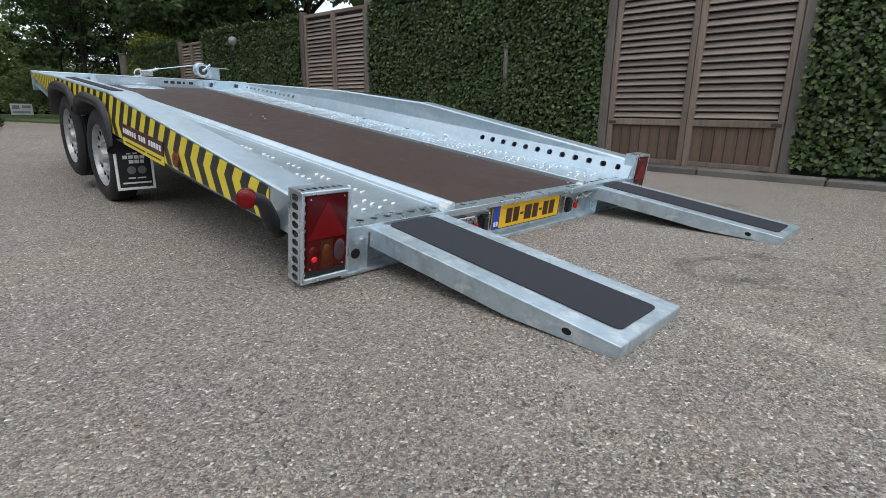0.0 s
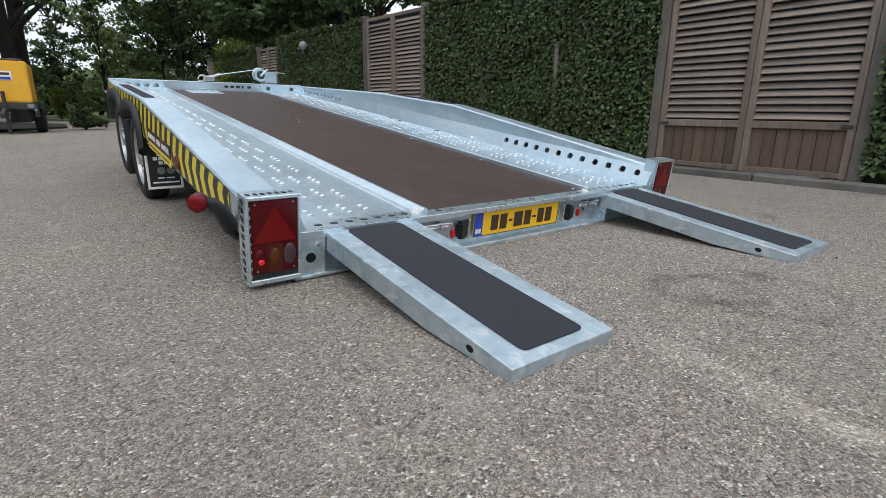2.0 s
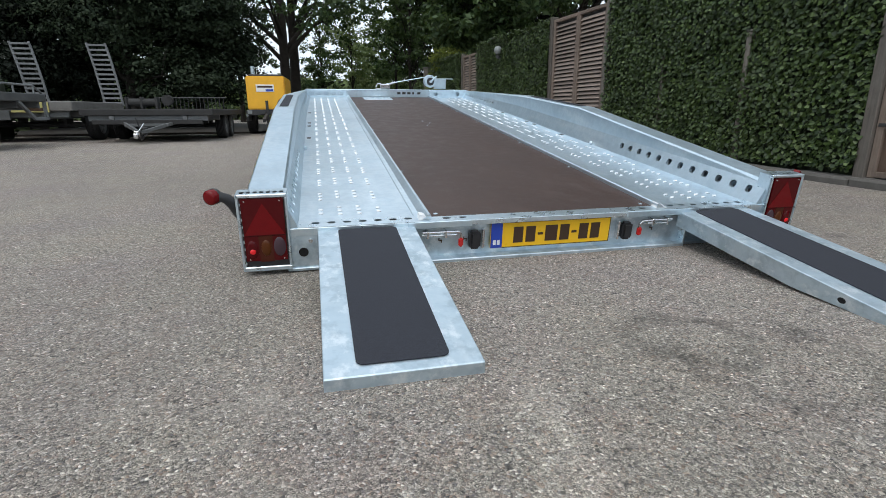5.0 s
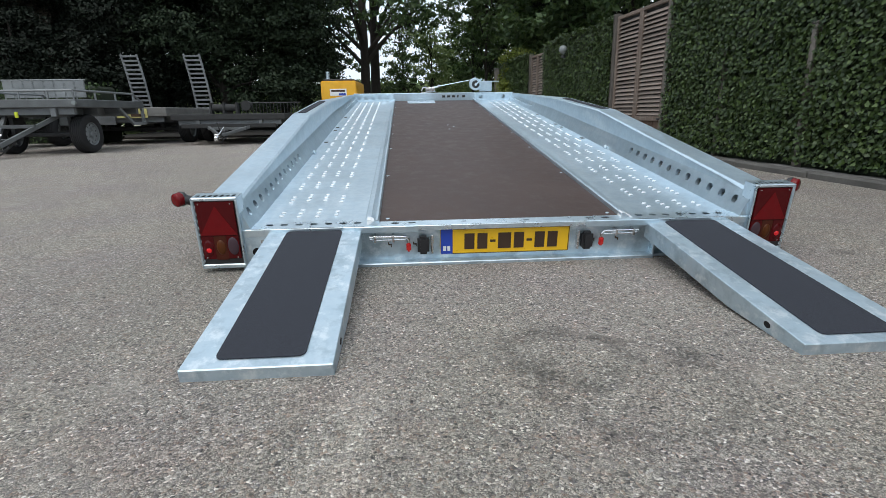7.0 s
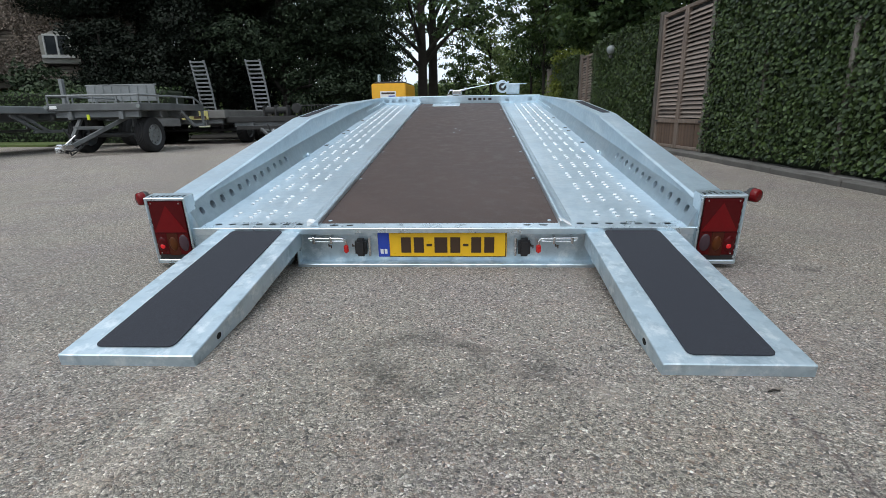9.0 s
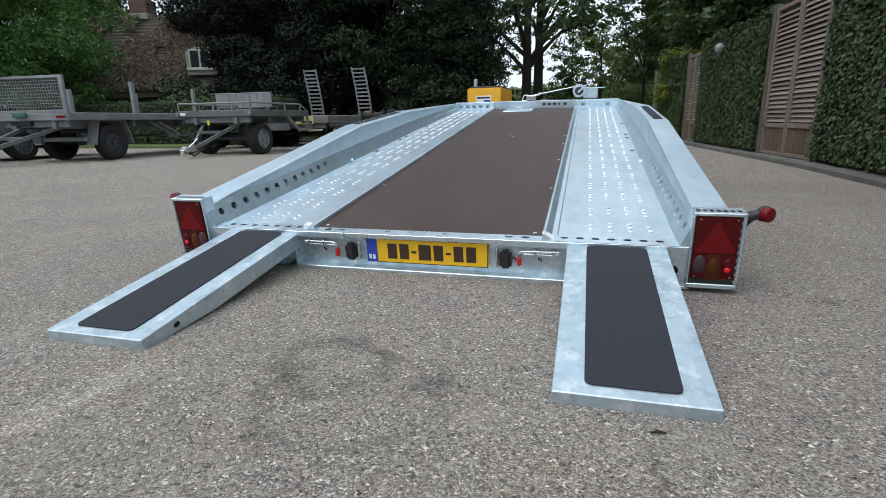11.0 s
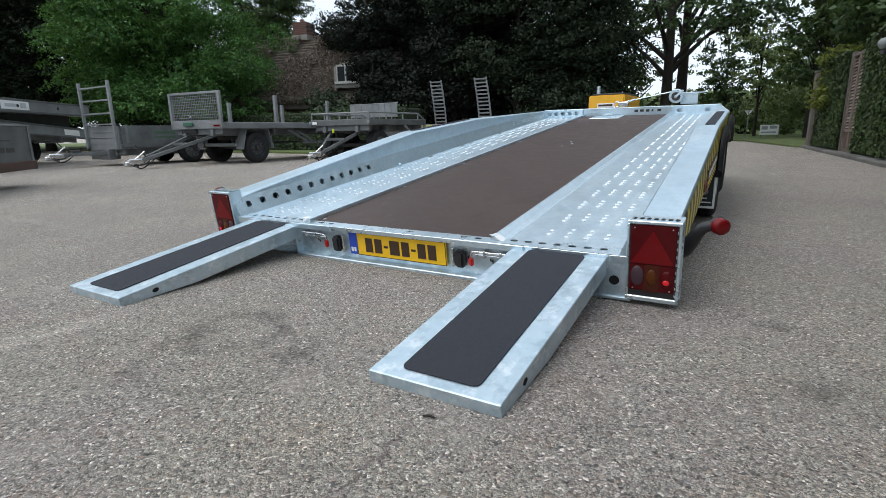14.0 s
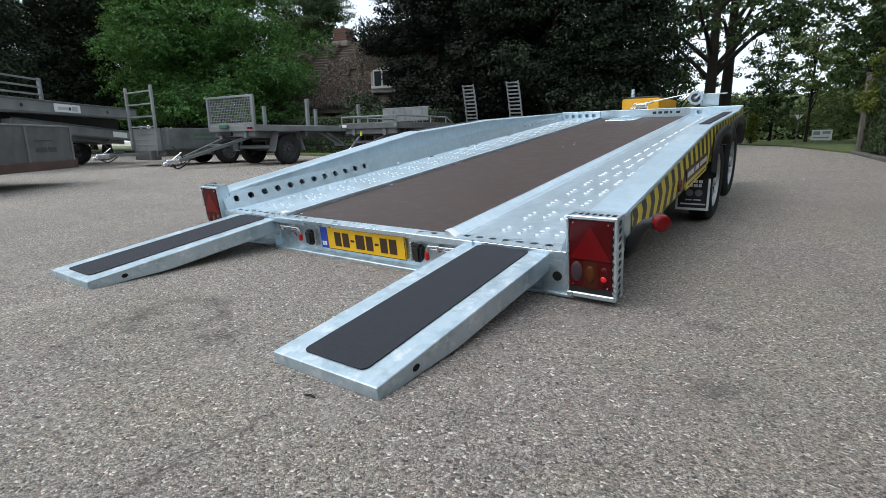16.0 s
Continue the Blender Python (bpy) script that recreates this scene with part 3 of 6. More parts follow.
def louvre_gate(seg, s0, leaf, leaves=2, top=2.06, swing=0.0):
    """A timber double gate: frame, louvre slats above, upright boards below."""
    m, _ = along(seg)
    g = thing("louvred_gate", "weathered brown timber gate with louvre slats above and boards below", "gate", m @ pose(0, s0, 0), "gates in the ivy fence")
    post_me = mesh_of(box(-0.06, 0.05, -0.045, 0.045, 0.0, top + 0.05, 0.006), "post", M_post)
    for y in (-0.05, leaves * leaf + 0.05):
        p = new("post", post_me)
        p.parent = g
        p.matrix_basis = pose(0, y, 0)
    slat_me = mesh_of(box(-0.030, 0.030, 0.056, leaf - 0.056, -0.005, 0.005, 0.002), "slat", M_slat)
    stile_me = mesh_of(box(-0.035, 0.02, -0.028, 0.028, 0.05, top, 0.004), "stile", M_wood)
    nb = 7
    bw = (leaf - 0.112) / nb
    board_me = mesh_of(box(-0.012, 0.008, 0.002, bw - 0.002, 0.10, 0.425, 0.002), "board", M_wood_low)
    for k in range(leaves):
        door = new("gate_leaf", mesh_of(box(-0.034, 0.018, 0.05, leaf - 0.05, 0.425, 0.487, 0.004), "gate_leaf", M_wood))
        door.parent = g
        door.matrix_basis = pose(0, k * leaf, 0)
        for z0, z1 in ((0.055, 0.10), (top - 0.05, top)):
            r = part("rail", box(-0.033, 0.017, 0.05, leaf - 0.05, z0, z1, 0.004), M_wood, door)
        for y in (0.030, leaf - 0.030):
            st = new("stile", stile_me)
            st.parent = door
            st.matrix_basis = pose(0, y, 0)
        z, i = 0.525, 0
        while z < top - 0.06:
            sl = new("slat", slat_me)
            sl.parent = door
            sl.matrix_basis = pose(0.004 * math.sin(i * 1.9), 0, z, 0, -52 + 2.5 * math.sin(i * 2.7 + k), 0.25 * math.sin(i * 3.1))
            z += 0.0615
            i += 1
        for i in range(nb):
            b = new("board", board_me)
            b.parent = door
            b.matrix_basis = pose(0.0025 * math.sin(i * 2.1 + k), 0.056 + i * bw, 0)
    back = part("backing", box(0.035, 0.05, 0.0, leaves * leaf, 0.05, top - 0.02, 0.003), M_dark, g)
    for k in range(leaves):
        part("hinge", box(-0.045, -0.034, k * (leaves * leaf - 0.12) + 0.02, k * (leaves * leaf - 0.12) + 0.1, 0.44, 0.465, 0.002), M_dark, g)
    return g


def ivy_run(seg, s0, s1, top, per, size, rng, bulge=0.10, label="dense dark green ivy covering the fence"):
    """A fence panel overgrown with ivy: backing wall and leaves."""
    m, _ = along(seg)
    wall = tagged(part("ivy_fence", box(0.0, 0.10, s0, s1, 0.0, top - 0.06, 0.01), M_ivy_back, None, m=m), "timber fence panel under ivy, coloured as the shade between leaves", "fence", kind="structure")
    n = int((s1 - s0) * top * per)
    y = rng.uniform(s0 - 0.02, s1 + 0.02, n)
    z = rng.uniform(0.03, 1, n) ** 0.9 * (top - 0.02)
    swell = np.array([noise.noise((b * 1.1, c * 1.3, 3.0)) for b, c in zip(y, z)])
    depth = -0.03 - bulge * (0.55 + 0.6 * swell) * rng.uniform(0.1, 1, n) - 0.10 * np.clip(0.35 - z, 0, 1)
    topwave = np.array([0.05 * noise.noise((b * 1.7, 0.5, 9.0)) + 0.03 * noise.noise((b * 6.0, 2.5, 9.0)) for b in y])
    z = np.where(z > top - 0.12, z + topwave, z)
    c = np.stack([depth, y, z], 1)
    nrm = np.stack([-np.ones(n), rng.normal(0, 0.42, n), rng.normal(0.45, 0.42, n)], 1)
    sz = rng.uniform(0.65, 1.25, n) * size
    # the crest
    k = int((s1 - s0) * per * 0.30)
    yc = rng.uniform(s0, s1, k)
    xc = rng.uniform(-bulge, 0.16, k)
    zc = top - 0.04 + np.array([0.07 * noise.noise((b * 1.7, 0.5, 9.0)) + 0.05 * noise.noise((b * 5.0, 2.5, 9.0)) for b in yc]) + rng.uniform(-0.06, 0.05, k)
    c = np.concatenate([c, np.stack([xc, yc, zc], 1)])
    nrm = np.concatenate([nrm, np.stack([rng.normal(-0.4, 0.5, k), rng.normal(0, 0.5, k), np.ones(k)], 1)])
    sz = np.concatenate([sz, rng.uniform(0.65, 1.25, k) * size])
    v, f = leaf_cloud(c, nrm, sz, rng, "ivy")
    ob = new("ivy", mesh_from("ivy", v, f, M_ivy))
    ob.matrix_basis = m
    return tagged(ob, label, "ivy", kind="stuff")


def fence_post(seg, s, top, lean=0.0, w=0.07):
    m, _ = along(seg)
    p = thing("fence_post", "grey weathered timber post showing through the ivy", "post", m @ pose(-0.025, s, 0, lean, 0, 0), "posts in the ivy")
    part("shaft", box(-0.035, 0.035, -w / 2, w / 2, 0, top, 0.006), M_post, p)
    part("cap", box(-0.04, 0.04, -w / 2 - 0.006, w / 2 + 0.006, top, top + 0.02, 0.004), M_post, p)


rng = np.random.default_rng(7)
GATE1 = s_at(SEG_A, -0.275)
kerb(SEG_A, 0.0, 9.6, 0.96)
kerb(SEG_B, 0.0, 9.8, 0.98)
louvre_gate(SEG_A, GATE1, 0.80)
ivy_run(SEG_A, 0.0, GATE1 - 0.10, 2.10, 2500, 0.039, rng, 0.14)
ivy_run(SEG_A, GATE1 + 1.70, s_at(SEG_A, 5.1) - 0.02, 2.08, 2700, 0.037, rng, 0.10)
fence_post(SEG_A, s_at(SEG_A, 2.68), 1.30, w=0.06)
fence_post(SEG_A, s_at(SEG_A, 3.98), 1.20, w=0.05)
ivy_run(SEG_B, 0.0, 0.15, 2.08, 2700, 0.037, rng, 0.10)
louvre_gate(SEG_B, 0.25, 0.78)
ivy_run(SEG_B, 1.91, 5.41, 2.08, 2500, 0.038, rng, 0.13)
louvre_gate(SEG_B, 5.51, 0.50, top=1.92)
ivy_run(SEG_B, 6.61, 9.6, 2.0, 2200, 0.040, rng, 0.16)

mB, lenB = along(SEG_B)
pillar = thing("gate_pillar", "tall grey timber end post of the fence", "post", mB @ pose(-0.06, lenB - 0.1, 0))
part("shaft", box(-0.13, 0.13, -0.13, 0.13, 0, 1.86, 0.012), M_post, pillar)
part("cap", box(-0.15, 0.15, -0.15, 0.15, 1.86, 1.90, 0.01), M_concrete, pillar)
part("letter_plate", box(-0.14, -0.128, -0.05, 0.05, 0.95, 1.2, 0.003), M_dark, pillar)

garden_lamp = thing("wall_lamp", "frosted grey globe lamp on a dark bracket in the ivy", "lamp", mB @ pose(-0.14, 3.98, 1.80))
part("globe", lathe(bmesh.new(), [(-0.085, 0.03), (-0.072, 0.05), (-0.034, 0.08), (0.0, 0.088), (0.038, 0.08), (0.072, 0.05), (0.087, 0.01)], 'z', 20), M_globe, garden_lamp, smooth=True)
part("bracket", rod(rod(bmesh.new(), (0, 0, -0.13), (0.14, 0, -0.16), 0.014), (0, 0, -0.16), (0, 0, -0.1), 0.04), M_dark, garden_lamp)


# ---------------------------------------------------------------- the car transporter
TAIL_Z, SLOPE = 0.166, 6.93
STAND, YAW = (-0.029, -0.026), 1.0     # where the tail stands on the yard, and how far it is turned
car_trailer = thing("car_trailer", "new galvanised tilt-bed car transporter trailer with brown plywood deck, tail down", "trailer", pose(*STAND, TAIL_Z, SLOPE, 0, YAW))
LEN = 4.66


def rail_top(y):
    """Height of the side rail over the deck."""
    for (a, za), (b, zb) in (((-0.1, 0.098), (1.75, 0.212)), ((1.75, 0.212), (2.85, 0.190)), ((2.85, 0.190), (4.8, 0.076))):
        if y <= b:
            return za + (zb - za) * (y - a) / (b - a)
    return 0.076


ARCHES = ((2.05, 0.30), (2.70, 0.285))      # local y of the wheel arches, half length
ARCH_TOP = 0.125


def rail_out(y):
    """Outer half width of the rail: it draws in towards the front."""
    return 1.140 if y < 2.9 else 1.140 - 0.152 * (y - 2.9) / (LEN - 2.9)


def side_bottom(y):
    base = -0.015 + 0.013 * y
    z = base
    for c, h in ARCHES:
        u = abs(y - c) / h
        if u < 1:
            z = max(z, base + (ARCH_TOP - base) * (1 - u ** 3.2) ** 0.5)
    return z


def side_rail(sx):
    """One side rail, a folded hollow section with round holes; sx is -1 or 1."""
    ys = sorted({0.016, 1.75, 2.85, 2.9, LEN} | {c + h * k / 12 for c, h in ARCHES for k in range(-12, 13)} | {i * 0.155 for i in range(1, 30)})
    bm = bmesh.new()
    lo, cre, X0, X1, X3 = 0.0, 0.092, 0.964, 1.002, 1.140

    def low(y):
        return 1.0 - 0.30 * max(0.0, (y - 2.9) / (LEN - 2.9))

    def band(u, v, d):
        k = max(0.0, (u - 2.9) / (LEN - 2.9)) * 0.03
        return (sx * (X0 + (X1 - X0) * v / cre + d - k), u, v * low(u))

    rear = [(0.045 + i * 0.0945, 0.052, 0.019 if i else 0.016, 0.016) for i in range(12)]
    front = [(3.62 + i * 0.088, 0.052, 0.018, 0.016) for i in range(12)]
    holed(bm, band, -0.03, 1.2, lo, cre, rear, 0.016)
    holed(bm, band, 1.2, 2.9, lo, cre, [(2.45, 0.02, 0.006, 0.006)])
    holed(bm, band, 2.9, 3.57, lo, cre, [(3.2, 0.02, 0.006, 0.006)])
    holed(bm, band, 3.57, LEN, lo, cre, front, 0.016)
    for a, b in zip(ys, ys[1:]):
        ta, tb = rail_top(a), rail_top(b)
        pts = []
        for y, t in ((a, ta), (b, tb)):
            k = max(0.0, (y - 2.9) / (LEN - 2.9)) * 0.03
            c = cre * low(y)
            t = max(t, c + 0.012)
            pts.append([(X1 - k, y, c), (X1 + 0.004 - k, y, t - 0.008), (X1 + 0.012 - k, y, t), (rail_out(y) - 0.006, y, t), (rail_out(y), y, t - 0.006), (rail_out(y), y, side_bottom(y))])
        va = [bm.verts.new((sx * p[0], p[1], p[2])) for p in pts[0]]
        vb = [bm.verts.new((sx * p[0], p[1], p[2])) for p in pts[1]]
        for i in range(5):
            bm.faces.new((va[i], va[i + 1], vb[i + 1], vb[i]))
        # rolled lower edge
        la, lb = bm.verts.new((sx * (rail_out(a) - 0.02), a, pts[0][5][2])), bm.verts.new((sx * (rail_out(b) - 0.02), b, pts[1][5][2]))
        bm.faces.new((va[5], vb[5], lb, la))
    # unseen floor strips added to shut light out, so the holes look dark
    for a, b in ((0.02, 1.73), (3.0, LEN)):
        k0, k1 = (max(0.0, (y - 2.9) / (LEN - 2.9)) * 0.03 for y in (a, b))
        bm.faces.new([bm.verts.new((sx * x, y, -0.016)) for x, y in ((X0 - k0, a), (rail_out(a) - 0.003, a), (rail_out(b) - 0.003, b), (X0 - k1, b))])
    bmesh.ops.remove_doubles(bm, verts=bm.verts, dist=0.0008)
    rail = part("side_rail", bm, M_zinc, car_trailer)
    # hazard film on the outer face
    bm = bmesh.new()
    for a, b in zip(ys, ys[1:]):
        if a < 0.05:
            continue
        q = []
        for y in (a, b):
            q.append((y, min(side_bottom(y) + 0.004, rail_top(y) - 0.012), rail_top(y) - 0.01))
        if q[0][2] - q[0][1] < 0.012 and q[1][2] - q[1][1] < 0.012:
            continue
        XA, XB = sx * (rail_out(a) + 0.003), sx * (rail_out(b) + 0.003)
        vs = [bm.verts.new(p) for p in ((XA, q[0][0], q[0][1]), (XB, q[1][0], q[1][1]), (XB, q[1][0], q[1][2]), (XA, q[0][0], q[0][2]))]
        bm.faces.new(vs)
    bmesh.ops.remove_doubles(bm, verts=bm.verts, dist=0.0008)
    part("hazard_film", bm, M_chevron, rail, "yellow and black chevron film")
    # maker's panel with withheld lettering
    X = sx * (X3 + 0.006)
    lo_x, hi_x = min(X - 0.002, X + 0.002), max(X - 0.002, X + 0.002)
    panel = part("maker_panel", box(lo_x, hi_x, 1.03, 1.56, 0.026, 0.088, 0.001), plain("maroon_panel", (0.05, 0.016, 0.018), 0.4), car_trailer, "maroon maker's panel with white lettering bars")
    bars("lettering_bar", panel, lambda u, v, d: (sx * (X3 + 0.0085 + d), u, v), [(1.048 + i * 0.0315, 1.048 + i * 0.0315 + 0.020, 0.046, 0.070) for i in range(16) if i not in (5, 9)], M_white)
    under = part("slogan_panel", box(lo_x, hi_x, 1.03, 1.56, -0.012, 0.0245, 0.001), M_yellow_film, car_trailer, "yellow slogan strip with dark lettering bars")
    bars("lettering_bar", under, lambda u, v, d: (sx * (X3 + 0.0085 + d), u, v), [(1.06, 1.22, 0.004, 0.010), (1.25, 1.52, 0.004, 0.010)], M_ink)
    refl = lathe(bmesh.new(), [(0.0, 0.03), (sx * 0.008, 0.03), (sx * 0.012, 0.022), (sx * 0.014, 0.004)], 'x', 16, (sx * (X3 + 0.003), 0.89, 0.042))
    part("side_reflector", refl, plain("orange_brown_reflector", (0.13, 0.035, 0.018), 0.3), rail, "orange-brown round reflector")
    # closing plate at the tail end of the rail
    end = prism(bmesh.new(), [(sx * a, b) for a, b in ((0.958, -0.022), (1.010, -0.022), (1.010, 0.124), (1.002, 0.124), (1.000, 0.090), (0.963, 0.0))], -0.036, -0.0305, 'y')
    part("end_plate", end, M_zinc, rail)
    # grip strip on top, following the slope between the bends
    a, b = 1.82, 2.78
    bm = bmesh.new()
    vs = [bm.verts.new((sx * x, y, rail_top(y) + dz)) for dz in (0.0005, 0.004) for x, y in ((1.055, a), (1.11, a), (1.11, b), (1.055, b))]
    for f in ((4, 5, 6, 7), (0, 1, 5, 4), (1, 2, 6, 5), (2, 3, 7, 6), (3, 0, 4, 7)):
        bm.faces.new([vs[i] for i in f])
    part("grip_strip", bm, M_grit, rail, "black anti-slip grip strip")
    return rail


for sx in (-1, 1):
    side_rail(sx)


def track(sx):
    """A galvanised wheel track with pressed grip teeth and lashing slots."""
    bm = solid(bmesh.new(), 0.505, 0.975, 0.036, LEN, -0.012, 0.0, 0.002)
    # rolled inner lip against the plywood
    prism(bm, [(0.482, -0.01), (0.482, 0.020), (0.486, 0.024), (0.494, 0.024), (0.498, 0.021), (0.517, 0.006), (0.536, 0.0035), (0.540, 0.001), (0.540, -0.01)], -0.02, LEN, 'y')
    for col, (x, off, first) in enumerate(((0.884, -0.012, 1), (0.812, 0.018, 0), (0.738, 0.018, 0), (0.662, -0.012, 1))):
        for row in range(20):
            for k in range(first if row == 0 else 0, 3):
                y = 0.138 + row * 0.2335 + off + (k - 1) * 0.046
                if y > LEN - 0.1:
                    continue
                # a small oval tooth, pressed up and open to the rear
                ring0 = [bm.verts.new((x + 0.0104 * math.cos(t), y + 0.0060 * math.sin(t), 0.0004)) for t in [i * math.pi / 4 for i in range(8)]]
                ring1 = [bm.verts.new((x + 0.0086 * math.cos(t), y + 0.0008 + 0.0040 * math.sin(t), 0.0052)) for t in [i * math.pi / 4 for i in range(8)]]
                for i in range(8):
                    fc = bm.faces.new((ring0[i], ring0[(i + 1) % 8], ring1[(i + 1) % 8], ring1[i]))
                    fc.material_index = 1
                ring2 = [bm.verts.new((x + 0.0060 * math.cos(t), y + 0.0009 + 0.0024 * math.sin(t), 0.0022)) for t in [i * math.pi / 4 for i in range(8)]]
                for i in range(8):
                    bm.faces.new((ring1[i], ring1[(i + 1) % 8], ring2[(i + 1) % 8], ring2[i])).material_index = 1 if i < 4 else 0
                bm.faces.new(ring2).material_index = 2
                # dark quad paints the shade in the tooth's opening
                slit = bm.faces.new([bm.verts.new((x + a, y + b, 0.0012)) for a, b in ((-0.0075, -0.0092), (0.0075, -0.0092), (0.0085, -0.0065), (-0.0085, -0.0065))])
                slit.material_index = 2
    if sx < 0:
        for v in bm.verts:
            v.co.x = -v.co.x
    t = part("wheel_track", bm, [M_zinc_deck, M_tooth_glint, M_dark], car_trailer, "galvanised track pressed with rows of grip teeth")
    # dark patches beside the rail, painting the shade in lashing slots
    for y in (1.81, 2.35, 2.52, 3.16):
        part("lashing_slot", box(min(sx * 0.925, sx * 0.95), max(sx * 0.925, sx * 0.95), y, y + 0.045, 0.0005, 0.002, 0.0), M_dark, t, "dark oblong patch for the shade in a lashing slot")
    ring = bmesh.new()
    bmesh.ops.create_uvsphere(ring, u_segments=10, v_segments=6, radius=0.012, matrix=pose(sx * 0.955, 1.42, 0.012))
    part("bolt_head", ring, M_zinc_bright, t)
    rear = bmesh.new()

    def lip(u, v, d):
        return (sx * u, v - 0.037, 0.004 - d)
    holed(rear, lip, 0.535, 0.975, 0.0, 0.075, [(0.566 + i * 0.0565, 0.045, 0.0145, 0.011) for i in range(7)], 0.003)
    solid(rear, min(sx * 0.535, sx * 1.005), max(sx * 0.535, sx * 1.005), -0.041, -0.035, -0.024, 0.003, 0.001)
    part("tail_lip", rear, M_zinc_bright, t, "slotted galvanised tail lip")
    bm = bmesh.new()
    prism(bm, [(-0.024, 0.0), (0.026, 0.0), (0.022, 0.004), (-0.008, 0.021), (-0.022, 0.023)], -0.020, 0.018, 'y')
    part("lip_end", bm, M_white, t, "white moulded end piece", pose(sx * 0.505, 0, 0.002))


for sx in (-1, 1):
    track(sx)

deck_panel = part("plywood_deck", box(-0.484, 0.484, 0.010, LEN - 0.03, -0.014, 0.003, 0.002), M_ply, car_trailer, "dark brown film-faced plywood deck, slightly dusty")
SCREW_ME = mesh_of(lathe(bmesh.new(), [(0.003, 0.009), (0.005, 0.009), (0.0065, 0.004)], 'z', 8), "deck_screw", M_zinc_bright)
for x, y in ((0.0, 2.57), (-0.005, 2.34), (0.465, 0.76), (0.465, 1.5), (0.465, 2.1), (0.465, 2.5), (0.465, 3.2), (0.465, 3.9), (-0.468, 0.77), (-0.468, 1.53), (-0.468, 2.14), (-0.468, 2.6), (-0.468, 3.3), (-0.468, 3.95), (0.04, 2.46), (-0.45, 0.05), (0.45, 0.05)):
    sc = new("deck_screw", SCREW_ME)
    sc.parent = deck_panel
    sc.matrix_basis = pose(x, y, 0)
part("hatch_plate", box(-0.33, 0.0, 4.32, 4.60, 0.003, 0.010, 0.003), M_zinc_bright, deck_panel, "pale galvanised hatch plate")

# headboard across the front
bm = bmesh.new()


def front_face(u, v, d):
    return (u, LEN + d, v)


HB = 0.085
holed(bm, front_face, -0.975, -0.5, -0.02, HB, [(-0.915 + i * 0.085, 0.042, 0.026, 0.021) for i in range(5)], 0.005)
holed(bm, front_face, 0.5, 0.975, -0.02, HB, [(0.58, 0.042, 0.026, 0.021), (0.86, 0.042, 0.026, 0.021)], 0.005)
# unseen bottom plate added to keep the headboard holes dark
solid(bm, -0.975, 0.975, LEN + 0.006, LEN + 0.055, -0.03, -0.022, 0.0)
solid(bm, -0.5, 0.5, LEN, LEN + 0.008, -0.02, HB, 0.0)
solid(bm, -0.985, 0.985, LEN - 0.004, LEN + 0.06, HB - 0.004, HB + 0.004, 0.002)
solid(bm, -0.985, 0.985, LEN + 0.052, LEN + 0.06, -0.08, HB, 0.001)
for x in (-0.505, 0.505):
    solid(bm, x - 0.012, x + 0.012, LEN - 0.025, LEN + 0.01, -0.01, HB, 0.003)
part("hatch_handle", tube(bmesh.new(), [Vector((-0.21, 4.52, 0.010)), Vector((-0.20, 4.52, 0.030)), Vector((-0.16, 4.52, 0.036)), Vector((-0.12, 4.52, 0.030)), Vector((-0.11, 4.52, 0.010))], [0.006] * 5, 8), M_zinc, deck_panel, "small galvanised hatch handle")
headboard = part("headboard", bm, M_zinc, car_trailer, "galvanised headboard with round lashing holes")
bars("lettering_bar", headboard, lambda u, v, d: (u, LEN - 0.001 - d, v), [(0.10 + i * 0.062, 0.10 + i * 0.062 + (0.040 if i != 3 else 0.02), 0.036, 0.062) for i in range(5)], M_dark)

# rear cross beam between the ramps
tail_beam = part("tail_beam", box(-0.575, 0.625, -0.010, -0.004, -0.155, -0.022, 0.0015), M_zinc_ramp, car_trailer, "galvanised folded tail beam")
part("beam_foot", box(-0.575, 0.625, -0.052, -0.006, -0.164, -0.148, 0.003), M_zinc_ramp, tail_beam)
for x in (-0.575, 0.617):
    part("end_plate", box(x, x + 0.008, -0.05, 0.0, -0.15, -0.012, 0.002), M_zinc_bright, tail_beam)
    part("end_pin", rod(bmesh.new(), (x - 0.012, -0.03, -0.085), (x + 0.012, -0.03, -0.085), 0.014, n=10), M_chrome, tail_beam)
bm = bmesh.new()


def lip_mid(u, v, d):
    return (u, v - 0.042, 0.0045 - d)


holed(bm, lip_mid, -0.535, 0.535, 0.0, 0.056, [(-0.42, 0.034, 0.017, 0.010), (-0.355, 0.034, 0.015, 0.009), (-0.15, 0.034, 0.013, 0.005), (0.10, 0.034, 0.013, 0.005), (0.355, 0.034, 0.015, 0.009), (0.42, 0.034, 0.017, 0.010)], 0.004)
solid(bm, -0.575, 0.625, -0.046, -0.040, -0.016, 0.004, 0.0015)
part("tail_lip", bm, M_zinc_bright, tail_beam)
for x0, x1 in ((-0.575, -0.33), (0.33, 0.625)):
    part("lip_doubler", box(x0, x1, -0.052, -0.044, -0.020, 0.006, 0.002), M_zinc, tail_beam)
# dark sheet paints the shade inside the hollow beam
part("hollow_liner", box(-0.57, 0.57, 0.05, 0.056, -0.15, -0.016, 0.0), M_dark, tail_beam)
